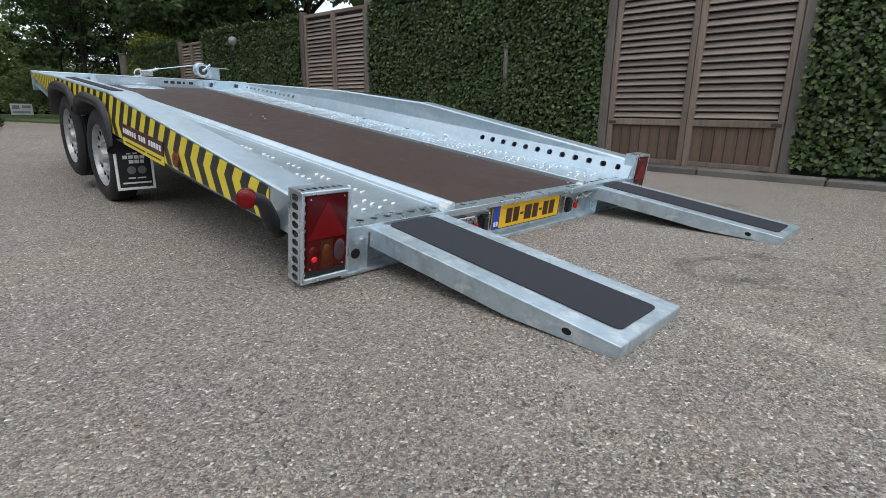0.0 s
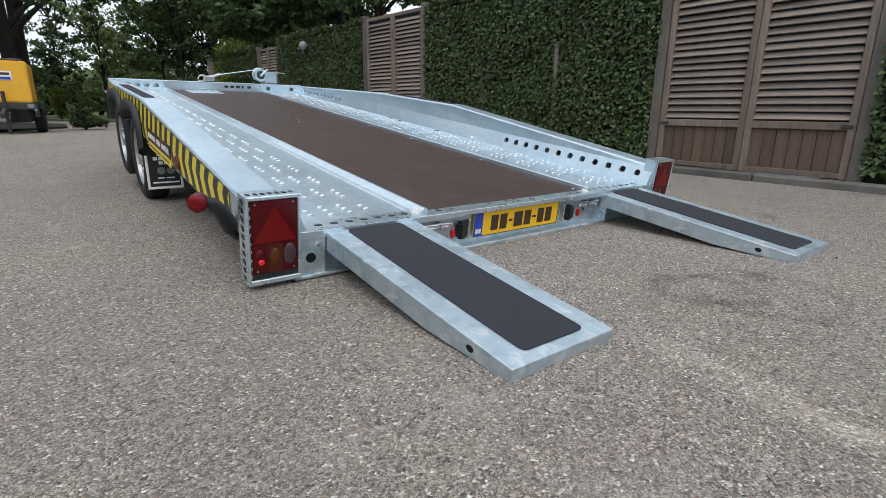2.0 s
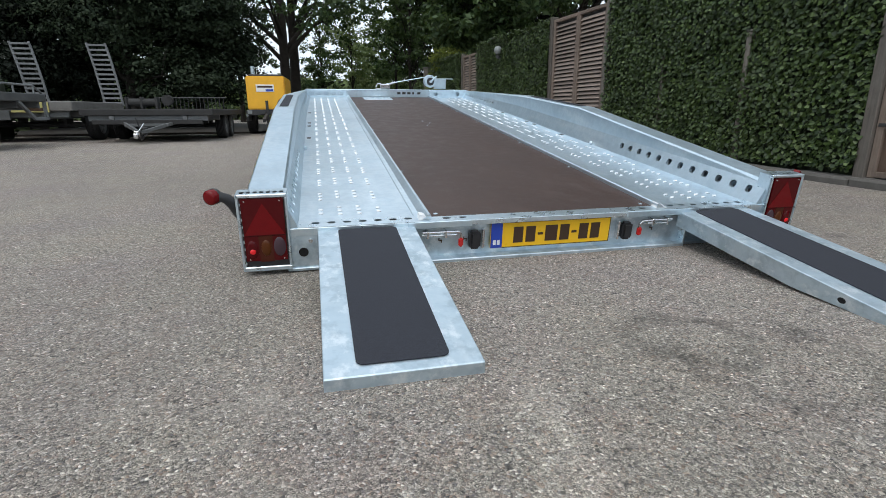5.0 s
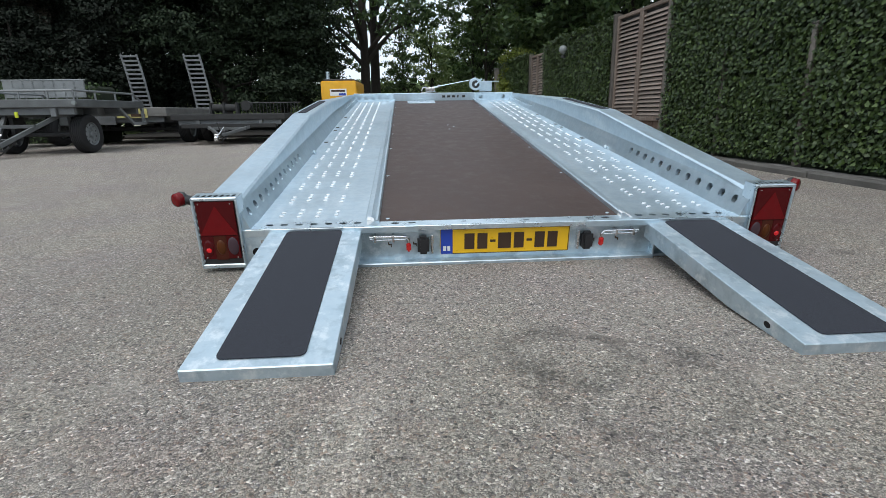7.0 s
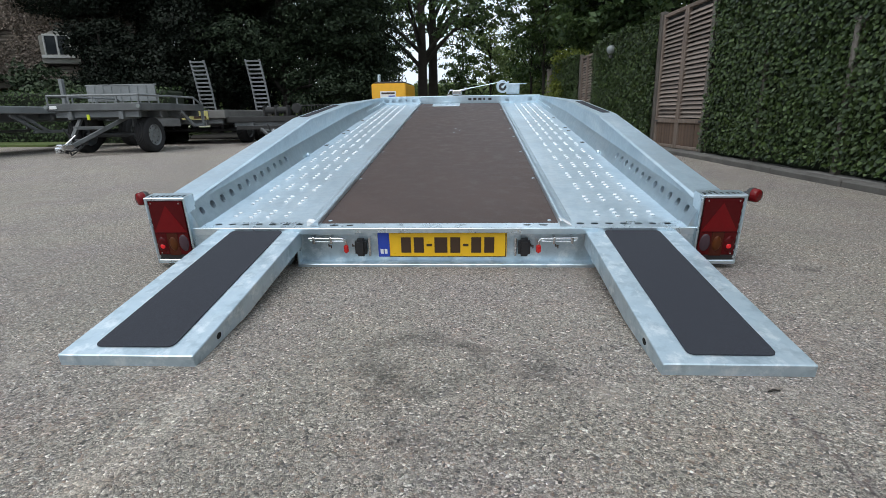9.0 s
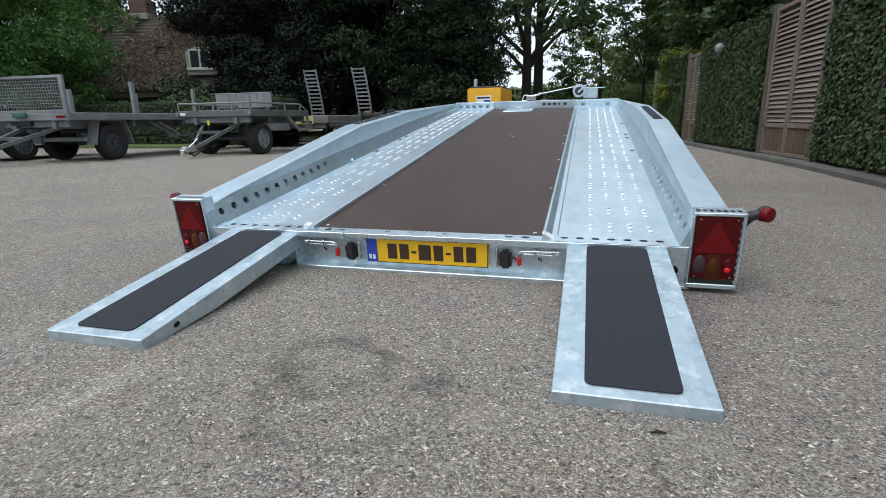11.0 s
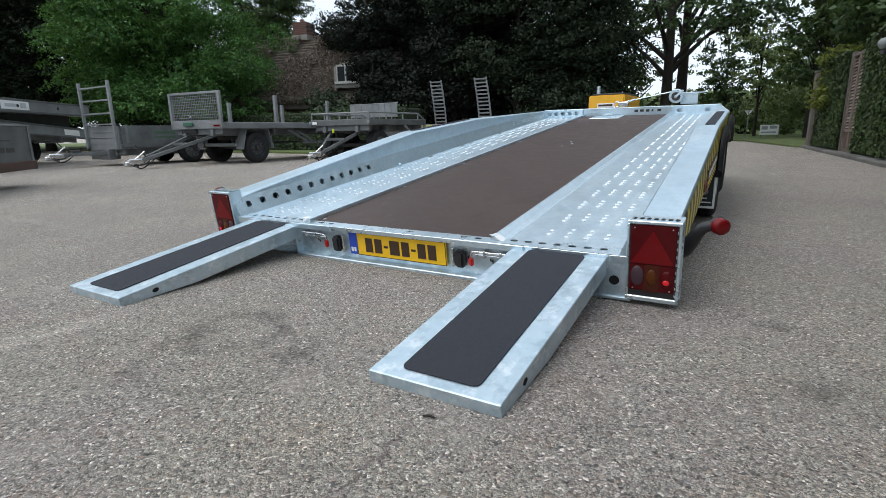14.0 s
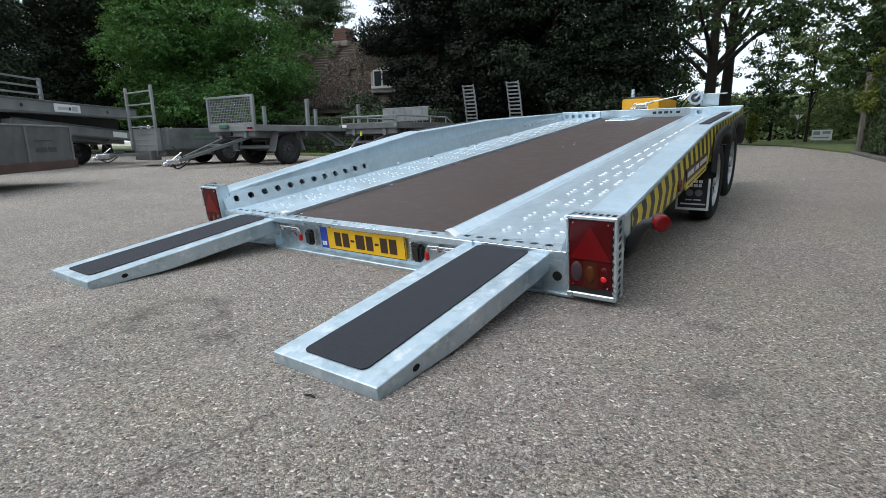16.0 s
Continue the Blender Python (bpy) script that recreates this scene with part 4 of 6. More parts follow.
# number plate with withheld characters
PX = 0.016
plate = part("number_plate", box(PX - 0.26, PX + 0.26, -0.024, -0.018, -0.128, -0.020, 0.003), M_plate, car_trailer, "yellow number plate with dark character bars")
part("plate_band", box(PX - 0.259, PX - 0.212, -0.0262, -0.0235, -0.126, -0.022, 0.001), M_blue, plate, "blue band of the number plate")
bars("band_bar", plate, lambda u, v, d: (PX + u, -0.0264 - d, v), [(-0.250, -0.238, -0.112, -0.092), (-0.233, -0.222, -0.112, -0.092)], M_white)
bars("character_bar", plate, lambda u, v, d: (PX + u, -0.0245 - d, v), [(-0.165, -0.125, -0.108, -0.042), (-0.113, -0.073, -0.108, -0.042), (-0.062, -0.040, -0.080, -0.070), (-0.030, 0.022, -0.108, -0.042), (0.034, 0.074, -0.108, -0.042), (0.085, 0.107, -0.080, -0.070), (0.118, 0.158, -0.108, -0.042), (0.170, 0.210, -0.108, -0.042)], M_ink)
bars("plate_rim", plate, lambda u, v, d: (PX + u, -0.0243 - d, v), [(-0.212, 0.257, -0.1265, -0.1240), (-0.212, 0.257, -0.0240, -0.0215), (0.2545, 0.257, -0.124, -0.024)], M_ink)
for x in (-0.312, 0.345):
    buf = part("rubber_buffer", box(x - 0.023, x + 0.023, -0.050, -0.012, -0.118, -0.045, 0.010, seg=2), M_black, car_trailer, "black rubber buffer", smooth=False)
    part("buffer_frame", box(x + (0.03 if x < 0 else -0.04), x + (0.04 if x < 0 else -0.03), -0.035, -0.012, -0.12, -0.04, 0.002), M_chrome, buf)
for s, x in ((-1, -0.425), (1, 0.455)):
    latch = bmesh.new()
    near, far = x - s * 0.055, x + s * 0.095
    tube(latch, [Vector(p) for p in ((near, -0.040, -0.080), (near, -0.042, -0.052), (near + s * 0.008, -0.043, -0.043), (near + s * 0.02, -0.043, -0.041), (far, -0.040, -0.041))], [0.0055] * 5, 10)
    tube(latch, [Vector(p) for p in ((near + s * 0.012, -0.030, -0.057), (far - s * 0.02, -0.030, -0.057), (far, -0.030, -0.052))], [0.004] * 3, 8)
    for k in (0.055, 0.125):
        solid(latch, min(near + s * k, near + s * (k + 0.010)), max(near + s * k, near + s * (k + 0.010)), -0.048, -0.010, -0.064, -0.034, 0.002)
    lt = part("ramp_latch", latch, M_chrome, car_trailer, "plated spring bolt with red grip")
    gx = near
    part("latch_grip", box(gx - 0.009, gx + 0.009, -0.052, -0.034, -0.102, -0.066, 0.005, seg=2), M_red, lt, "red plastic grip")
    bars("stamped_mark", tail_beam, lambda u, v, d: (u, -0.0125 - d, v), [(u + k, u + k + 0.004, -0.090 + j, -0.078 + j) for u in (near - s * 0.024 - 0.006, near + s * 0.075 - 0.006) for k, j in ((0.0, 0.004), (0.010, -0.004))] + [(u, u + 0.014, -0.086, -0.081) for u in (near - s * 0.024 - 0.006, near + s * 0.075 - 0.006)], M_ink)

# outer tail corners behind the ramps
for s in (-1, 1):
    bm = bmesh.new()
    solid(bm, min(s * 0.61, s * 1.01), max(s * 0.61, s * 1.01), 0.02, 0.028, -0.15, -0.02, 0.002)
    solid(bm, min(s * 0.90, s * 0.998), max(s * 0.90, s * 0.998), -0.036, -0.028, -0.15, -0.01, 0.002)
    solid(bm, min(s * 0.61, s * 1.01), max(s * 0.61, s * 1.01), -0.045, 0.02, -0.158, -0.146, 0.002)
    # darker ramp zinc paints the shade on these corners behind the ramps
    corner = part("tail_corner", bm, M_zinc_ramp, car_trailer)
    part("drain_hole", lathe(bmesh.new(), [(-0.0385, 0.017), (-0.0355, 0.017)], 'y', 14, (s * 0.952, 0, -0.088)), M_hole, corner, "dark round disc for the shade in a hole")
    part("hinge_bolt", rod(bmesh.new(), (s * 0.925, -0.042, -0.045), (s * 0.925, -0.030, -0.045), 0.008, n=6), M_chrome, corner)

# lamp boxes
for s in (-1, 1):
    lx0, lx1, DEEP = 0.993, 1.158, 0.062
    BOT, TOP = -0.126, 0.150
    bm = bmesh.new()

    def top_face(u, v, d):
        return (s * u, v - 0.095, TOP - d)

    def out_face(u, v, d):
        return (s * (lx1 - d), v - 0.095, u)
    holed(bm, top_face, lx0, lx1, 0.0, DEEP, [(lx0 + 0.018 + i * 0.0215, 0.022, 0.0074, 0.0135) for i in range(7)], 0.0025)
    holed(bm, out_face, BOT, TOP, 0.0, DEEP, [(-0.112 + i * 0.0268, 0.026, 0.0098, 0.0165) for i in range(10)], 0.0025)
    a, b = min(s * lx0, s * lx1), max(s * lx0, s * lx1)
    solid(bm, a, b, -0.105, DEEP - 0.095, BOT - 0.003, BOT + 0.003, 0.002)
    solid(bm, min(s * lx0, s * (lx0 + 0.006)), max(s * lx0, s * (lx0 + 0.006)), -0.105, DEEP - 0.095, BOT, TOP - 0.001, 0.001)
    # front frame round the lens
    for u0, u1, z0, z1 in ((lx0, lx1, 0.138, TOP + 0.0005), (lx0, lx1, BOT, -0.112), (lx0, lx0 + 0.009, -0.114, 0.14), (lx1 - 0.010, lx1 + 0.0005, BOT, TOP + 0.0005)):
        solid(bm, min(s * u0, s * u1), max(s * u0, s * u1), -0.106, -0.094, z0, z1, 0.0025)
    # zinc tabs stand in for light through side slots, in the lens gap
    for i in range(11):
        z = -0.112 + (i - 0.5) * 0.0268
        solid(bm, min(s * (lx1 - 0.0135), s * (lx1 - 0.008)), max(s * (lx1 - 0.0135), s * (lx1 - 0.008)), -0.1025, -0.098, z - 0.0045, z + 0.0045, 0.0)
    lamp_box = part("lamp_box", bm, M_zinc_bright, car_trailer, "slotted galvanised lamp guard", pose(0, 0.048, -0.014))
    # black filler paints the dark seen through the guard's slots
    part("inner_can", box(min(s * (lx0 + 0.010), s * (lx1 - 0.006)), max(s * (lx0 + 0.010), s * (lx1 - 0.006)), -0.0925, -0.036, BOT + 0.006, TOP - 0.007, 0.002), M_black, lamp_box)
    part("lens_surround", box(min(s * (lx0 + 0.006), s * (lx1 - 0.006)), max(s * (lx0 + 0.006), s * (lx1 - 0.006)), -0.100, -0.092, -0.113, 0.142, 0.002), M_black, lamp_box)
    w0, w1, ROW = lx0 + 0.013, lx1 - 0.0145, 0.004
    wm = (w0 + w1) / 2

    def lens(name, u0, u1, z0, z1, mat, label, bev=0.0015):
        return part(name, box(min(s * u0, s * u1), max(s * u0, s * u1), -0.107, -0.085, z0, z1, bev, seg=2), mat, lamp_box, label)
    lens("brake_lens", w0, w1, ROW, 0.136, M_lens, "dark red brake lens")
    third = (w1 - w0) / 3
    lens("tail_lens", w1 - third, w1, -0.089, ROW - 0.0005, M_lens, "dark red tail lens")
    lens("turn_lens", w0 + third, w1 - third, -0.093, ROW - 0.0005, M_lens_amber, "dark amber turn lens")
    lens("reverse_lens", w0, w0 + third, -0.089, ROW - 0.0005, M_lens, "dark red lens round the clear bowl")
    for name, u, z, rx, rz, mat, label in (("clear_bowl", w0 + third * 0.52, -0.038, 0.0205, 0.036, M_lens_clear, "smoky clear reversing bowl"), ("amber_bowl", wm, -0.042, 0.0165, 0.030, M_bowl_amber, "dull amber turn bowl"), ("tail_bowl", w1 - third * 0.5, -0.046, 0.0185, 0.034, M_lens, "red tail bowl")):
        bm = lathe(bmesh.new(), [(-0.100, 1.0), (-0.107, 0.99), (-0.1085, 0.93), (-0.1105, 0.66), (-0.1115, 0.3), (-0.112, 0.03)], 'y', 22)
        for v in bm.verts:
            v.co.x *= rx
            v.co.z *= rz
        part(name, bm, mat, lamp_box, label, pose(s * u, 0, z), True)
    bm = lathe(bmesh.new(), [(-0.108, 0.0105), (-0.1118, 0.0095), (-0.1135, 0.006), (-0.114, 0.001)], 'y', 16)
    part("lit_bulb", bm, M_tail_glow, lamp_box, "glowing red tail light", pose(s * (w1 - third * 0.52), 0, -0.052), True)
    bm = prism(bmesh.new(), [(s * (w0 + 0.002), ROW + 0.004), (s * (w1 - 0.002), ROW + 0.004), (s * wm, 0.120)], -0.1085, -0.106, 'y')
    part("triangle_reflector", bm, M_lens_bright, lamp_box, "red triangular reflector")
    for u in (w0 + 0.012, w1 - 0.012):
        for z in (0.128, -0.082):
            part("lens_screw", lathe(bmesh.new(), [(-0.106, 0.0035), (-0.109, 0.0025)], 'y', 8, (s * u, 0, z)), M_chrome, lamp_box)
    # marker lamp on a rubber arm
    path = [(1.122, 0.13, -0.03), (1.155, 0.115, 0.0), (1.174, 0.10, 0.035), (1.190, 0.09, 0.066), (1.207, 0.085, 0.086), (1.228, 0.082, 0.095), (1.250, 0.08, 0.098)]
    stalk = part("marker_arm", tube(bmesh.new(), [Vector((s * a, b, c)) for a, b, c in path], [0.030, 0.027, 0.024, 0.021, 0.019, 0.018, 0.020], 16), M_black, car_trailer, "bent black rubber marker arm", smooth=True)
    mk = lathe(bmesh.new(), [(-0.017, 0.004), (-0.0165, 0.016), (-0.014, 0.024), (-0.009, 0.027), (0.010, 0.0275), (0.016, 0.026)], 'y', 22)
    part("marker_lens", mk, M_lens_bright, stalk, "round red marker lens", pose(s * 1.255, 0.072, 0.097, 0, 0, 32 * s), True)
    part("marker_back", lathe(bmesh.new(), [(0.004, 0.0285), (0.012, 0.0285), (0.020, 0.026), (0.026, 0.018)], 'y', 22), M_black, stalk, "black rubber cup", pose(s * 1.252, 0.077, 0.097, 0, 0, 32 * s), True)


def tyre_mesh(r, w, rim_r):
    p = [(-w / 2 + 0.01, rim_r), (-w / 2, rim_r + 0.02), (-w / 2, r - 0.035), (-w / 2 + 0.012, r - 0.012), (-w / 2 + 0.03, r)]
    grooves = []
    for k in range(5):
        u = -w / 2 + 0.03 + (w - 0.06) * (k + 0.5) / 5
        grooves += [(u - 0.006, r), (u - 0.004, r - 0.007), (u + 0.004, r - 0.007), (u + 0.006, r)]
    p += grooves + [(-u, v) for u, v in reversed(p)]
    return mesh_of(lathe(bmesh.new(), p, 'x', 40, caps=False), "tyre", M_rubber, True)


def rim_mesh(w, rim_r, material, dish=0.03):
    bm = bmesh.new()
    h = w / 2 - 0.012
    lathe(bm, [(h - 0.05, rim_r * 0.93), (h, rim_r * 0.99), (h + 0.004, rim_r * 1.03), (h - 0.002, rim_r * 1.05), (h - 0.02, rim_r * 1.0)], 'x', 36, caps=False)
    lathe(bm, [(h - 0.05, rim_r * 0.93), (h - 0.026, rim_r * 0.91), (h - 0.022, rim_r * 0.80), (h - dish, rim_r * 0.60), (h - dish + 0.006, rim_r * 0.42), (h - dish - 0.008, rim_r * 0.34), (h - dish - 0.008, 0.01)], 'x', 36, caps=False)
    lathe(bm, [(-h, rim_r), (h - 0.02, rim_r)], 'x', 36, caps=False)
    for k in range(5):
        a = 2 * math.pi * k / 5
        c = (0, math.cos(a) * rim_r * 0.5, math.sin(a) * rim_r * 0.5)
        rod(bm, (h - dish, c[1], c[2]), (h - dish + 0.018, c[1], c[2]), 0.011, n=6)
    rod(bm, (h - dish - 0.01, 0, 0), (h - dish + 0.025, 0, 0), rim_r * 0.27, rim_r * 0.22, 18)
    return mesh_of(bm, "rim", material)


def vent_mesh(rim_r, w, dish=0.03):
    x = w / 2 - 0.012 - min(dish, 0.026) + 0.004
    bm = rod(bmesh.new(), (x - 0.012, 0, 0), (x - 0.0015, 0, 0), rim_r * 0.085, n=8)
    for v in bm.verts:
        v.co.y *= 0.75
    return mesh_of(bm, "vent_hole", M_hole)


def add_vents(wheel, me, rim_r, n=14):
    """Dark discs painting the shade in the wheel disc's slots, each a part of its own."""
    for k in range(n):
        a = 2 * math.pi * (k + 0.5) / n
        o = new("vent_hole", me)
        o.parent = wheel
        o.matrix_basis = pose(0, math.cos(a) * rim_r * 0.74, math.sin(a) * rim_r * 0.74, 360.0 * (k + 0.5) / n + 90, 0, 0)


TYRE_ME, RIM_ME, VENT_ME = tyre_mesh(0.255, 0.136, 0.168), rim_mesh(0.136, 0.168, M_wheel, 0.02), vent_mesh(0.168, 0.136, 0.02)
for sx in (-1, 1):
    for y, z in ((2.045, -0.159), (2.710, -0.159)):
        ty = new("tyre", TYRE_ME)
        ty.parent = car_trailer
        ty.matrix_basis = pose(sx * 1.078, y, z, 0, 0, 0 if sx > 0 else 180)
        o = new("rim", RIM_ME)
        o.parent = ty
        add_vents(ty, VENT_ME, 0.168)
    # plastic mudguards round both wheels
    for c, h in ARCHES:
        bm = bmesh.new()
        prof = []
        for k in range(-12, 13):
            y = c + h * k / 12
            prof.append((y, side_bottom(c + h * k / 12 * 0.998)))
        prof = [(c - h - 0.004, -0.09 if c < 2.2 else 0.03)] + prof + [(c + h + 0.004, 0.03 if c < 2.2 else -0.06)]
        for (ya, za), (yb, zb) in zip(prof, prof[1:]):
            q = []
            for x, g in ((1.012, 0.0), (1.162, -0.006), (1.178, 0.010), (1.174, 0.030), (1.152, 0.044)):
                q.append([bm.verts.new((sx * x, yy + (g if yy > c else -g) * 0.5, zz + g)) for yy, zz in ((ya, za), (yb, zb))])
            for i in range(4):
                bm.faces.new((q[i][0], q[i][1], q[i + 1][1], q[i + 1][0]))
        bmesh.ops.remove_doubles(bm, verts=bm.verts, dist=0.0005)
        part("mudguard", bm, M_black, car_trailer, "black plastic mudguard", smooth=True)
    # mud flap hanging behind the rear wheel
    flap = part("mud_flap", box(min(sx * 0.966, sx * 1.150), max(sx * 0.966, sx * 1.150), -0.004, 0.004, -0.235, 0.02, 0.002), M_black, car_trailer, "black rubber mud flap with white dealer lettering bars", pose(0, 1.765, -0.050, -SLOPE, 0, 0))
    bm = bmesh.new()
    a, b = min(sx * 0.966, sx * 1.150), max(sx * 0.966, sx * 1.150)
    for u0, u1, z0, z1 in ((a, a + 0.013, -0.235, -0.03), (b - 0.013, b, -0.235, -0.03), (a, b, -0.239, -0.225)):
        solid(bm, u0, u1, -0.0075, -0.002, z0, z1, 0.002)
    part("flap_frame", bm, M_white, flap, "white border")
    o = a + 0.02
    bars("lettering_bar", flap, lambda u, v, d: (o + u, -0.0045 - d, v), [(0.040, 0.062, -0.052, -0.034), (0.068, 0.090, -0.052, -0.034), (0.020, 0.042, -0.076, -0.058), (0.047, 0.069, -0.076, -0.058), (0.074, 0.096, -0.076, -0.058), (0.101, 0.123, -0.076, -0.058), (0.047, 0.069, -0.100, -0.082), (0.074, 0.096, -0.100, -0.082), (0.101, 0.118, -0.100, -0.082), (0.035, 0.070, -0.180, -0.173), (0.078, 0.12, -0.180, -0.173), (0.008, 0.145, -0.206, -0.198)], M_white)
    bm = bmesh.new()
    for u in (0.055, 0.105):
        lathe(bm, [(-0.006, 0.021), (-0.0045, 0.021)], 'y', 16, (o + u, 0, -0.135))
    part("ring_emblem", bm, M_alu_light, flap, "two pale rings")

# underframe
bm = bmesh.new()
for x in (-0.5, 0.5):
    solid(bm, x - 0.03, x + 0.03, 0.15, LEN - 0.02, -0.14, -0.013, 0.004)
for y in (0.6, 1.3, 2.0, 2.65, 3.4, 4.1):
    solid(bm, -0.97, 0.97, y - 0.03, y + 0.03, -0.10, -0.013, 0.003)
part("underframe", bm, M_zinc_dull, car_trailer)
# Unseen sills and tray, added to darken the ground beneath the trailer.
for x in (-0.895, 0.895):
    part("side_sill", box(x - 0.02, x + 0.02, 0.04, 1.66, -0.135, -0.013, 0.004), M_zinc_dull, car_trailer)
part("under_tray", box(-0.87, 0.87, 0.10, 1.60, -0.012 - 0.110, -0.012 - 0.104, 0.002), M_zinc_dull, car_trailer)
bm = bmesh.new()
for y, z in ((2.045, -0.159), (2.710, -0.159)):
    rod(bm, (-1.0, y, z), (1.0, y, z), 0.035)
part("axle", bm, M_dark, car_trailer)
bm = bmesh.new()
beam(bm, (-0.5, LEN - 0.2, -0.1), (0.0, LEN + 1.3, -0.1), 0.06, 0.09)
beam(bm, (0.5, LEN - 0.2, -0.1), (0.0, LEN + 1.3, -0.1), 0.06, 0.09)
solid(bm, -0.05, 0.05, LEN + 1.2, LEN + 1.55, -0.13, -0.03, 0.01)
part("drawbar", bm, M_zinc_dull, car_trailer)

# winch: post, drum, cable and hook
bm = bmesh.new()
solid(bm, 0.575, 0.742, 4.80, 4.808, 0.09, 0.215, 0.002)
solid(bm, 0.575, 0.583, 4.72, 4.80, 0.10, 0.215, 0.002)
solid(bm, 0.56, 0.82, 4.72, 4.80, 0.213, 0.219, 0.001)
winch = part("winch_post", bm, M_zinc_bright, car_trailer, "galvanised winch bracket")
bm = lathe(bmesh.new(), [(-0.045, 0.03), (-0.045, 0.072), (-0.038, 0.075), (-0.032, 0.05), (0.03, 0.05), (0.038, 0.075), (0.045, 0.072), (0.045, 0.03)], 'y', 26, (0.525, 4.76, 0.185))
part("winch_drum", bm, M_zinc_bright, winch, "bright winch drum", smooth=False)
part("drum_core", lathe(bmesh.new(), [(-0.049, 0.044), (-0.044, 0.048), (-0.046, 0.018)], 'y', 22, (0.525, 4.76, 0.185)), M_dark, winch, "dark centre disc on the drum face")
part("drum_hub", rod(bmesh.new(), (0.525, 4.70, 0.185), (0.525, 4.72, 0.185), 0.018, n=10), M_chrome, winch)
part("crank", beam(bmesh.new(), (0.525, 4.70, 0.185), (0.60, 4.70, 0.25), 0.012, 0.02), M_zinc, winch)
part("winch_cable", rod(bmesh.new(), (0.47, 4.76, 0.235), (-0.02, 4.75, 0.15), 0.005, n=6), M_zinc_bright, winch, "taut steel cable")
bm = bmesh.new()
solid(bm, -0.10, 0.02, 4.70, 4.74, 0.098, 0.152, 0.008)
solid(bm, -0.16, -0.09, 4.70, 4.73, 0.090, 0.100, 0.003)
rod(bm, (-0.15, 4.735, 0.11), (-0.13, 4.735, 0.15), 0.008)
rod(bm, (-0.13, 4.735, 0.15), (-0.09, 4.735, 0.155), 0.008)
rod(bm, (0.02, 4.75, 0.15), (0.09, 4.75, 0.17), 0.012)
rod(bm, (0.05, 4.75, 0.145), (0.06, 4.75, 0.19), 0.006)
part("cable_hook", bm, M_chrome, winch, "plated hook and shackle")


# ---------------------------------------------------------------- loading ramps, let down from the tail
def ramp_thing(x0, x1, foot):
    w = x1 - x0
    top, low = Vector((0, -0.038, 0.152)), Vector((0, foot, 0.031))
    L = (top - low).length
    ang = math.degrees(math.atan2(top.z - low.z, top.y - low.y))
    r = thing("loading_ramp", "galvanised loading ramp with black grit mat, let down to the ground", "ramp", pose(*STAND, 0, 0, 0, YAW) @ pose((x0 + x1) / 2, low.y, low.z, ang, 0, 0), "ramps at the tail")
    bm = bmesh.new()
    # flat top sheet
    solid(bm, -w / 2, w / 2, 0.0, L, -0.005, 0.0, 0.0018)
    # folded side cheeks, tapering to the foot
    for s in (-1, 1):
        X0, X1 = (s * (w / 2 - 0.004), s * w / 2)
        prism(bm, [(0.0, -0.004), (L, -0.004), (L, -0.062), (0.30, -0.062), (0.02, -0.036), (0.0, -0.034)], min(X0, X1), max(X0, X1), 'x')
    solid(bm, -w / 2, w / 2, -0.001, 0.004, -0.034, -0.001, 0.0015)
    body = part("ramp_body", bm, M_zinc_ramp, r)
    a, b = w / 2 - 0.070, w / 2 - 0.070
    rr = 0.018
    out = []
    for cx, cy, t0 in ((b - rr, 0.035 + rr, -90), (b - rr, L - 0.004 - rr, 0), (-a + rr, L - 0.004 - rr, 90), (-a + rr, 0.035 + rr, 180)):
        for k in range(5):
            t = radians(t0 + k * 22.5)
            out.append((cx + rr * math.cos(t), cy + rr * math.sin(t)))
    part("grit_mat", prism(bmesh.new(), out, 0.0005, 0.0035, 'z'), M_grit, r, "black grit-coated mat")
    for s in (-1, 1):
        slot = lathe(bmesh.new(), [(s * w / 2 - 0.001, 0.0085), (s * w / 2 + 0.0008, 0.0085)], 'x', 14)
        for v in slot.verts:
            v.co.y = v.co.y * 1.5 + 0.13
            v.co.z -= 0.024
        part("side_hole", slot, M_hole, body, "dark oval disc for the shade in a hole")
    return r


ramp_thing(-0.898, -0.550, -0.893)
ramp_thing(0.578, 0.925, -0.904)


# ---------------------------------------------------------------- parked trailers
def pair_of_wheels(root, r, w, rim_r, half, spots, rim_material):
    me, rm, vm = tyre_mesh(r, w, rim_r), rim_mesh(w, rim_r, rim_material, 0.024), vent_mesh(rim_r, w, 0.024)
    for y in spots:
        for sx in (-1, 1):
            t = new("tyre", me)
            t.parent = root
            t.matrix_basis = pose(sx * half, y, r, 0, 0, 0 if sx > 0 else 180)
            o = new("rim", rm)
            o.parent = t
            add_vents(t, vm, rim_r, 10)


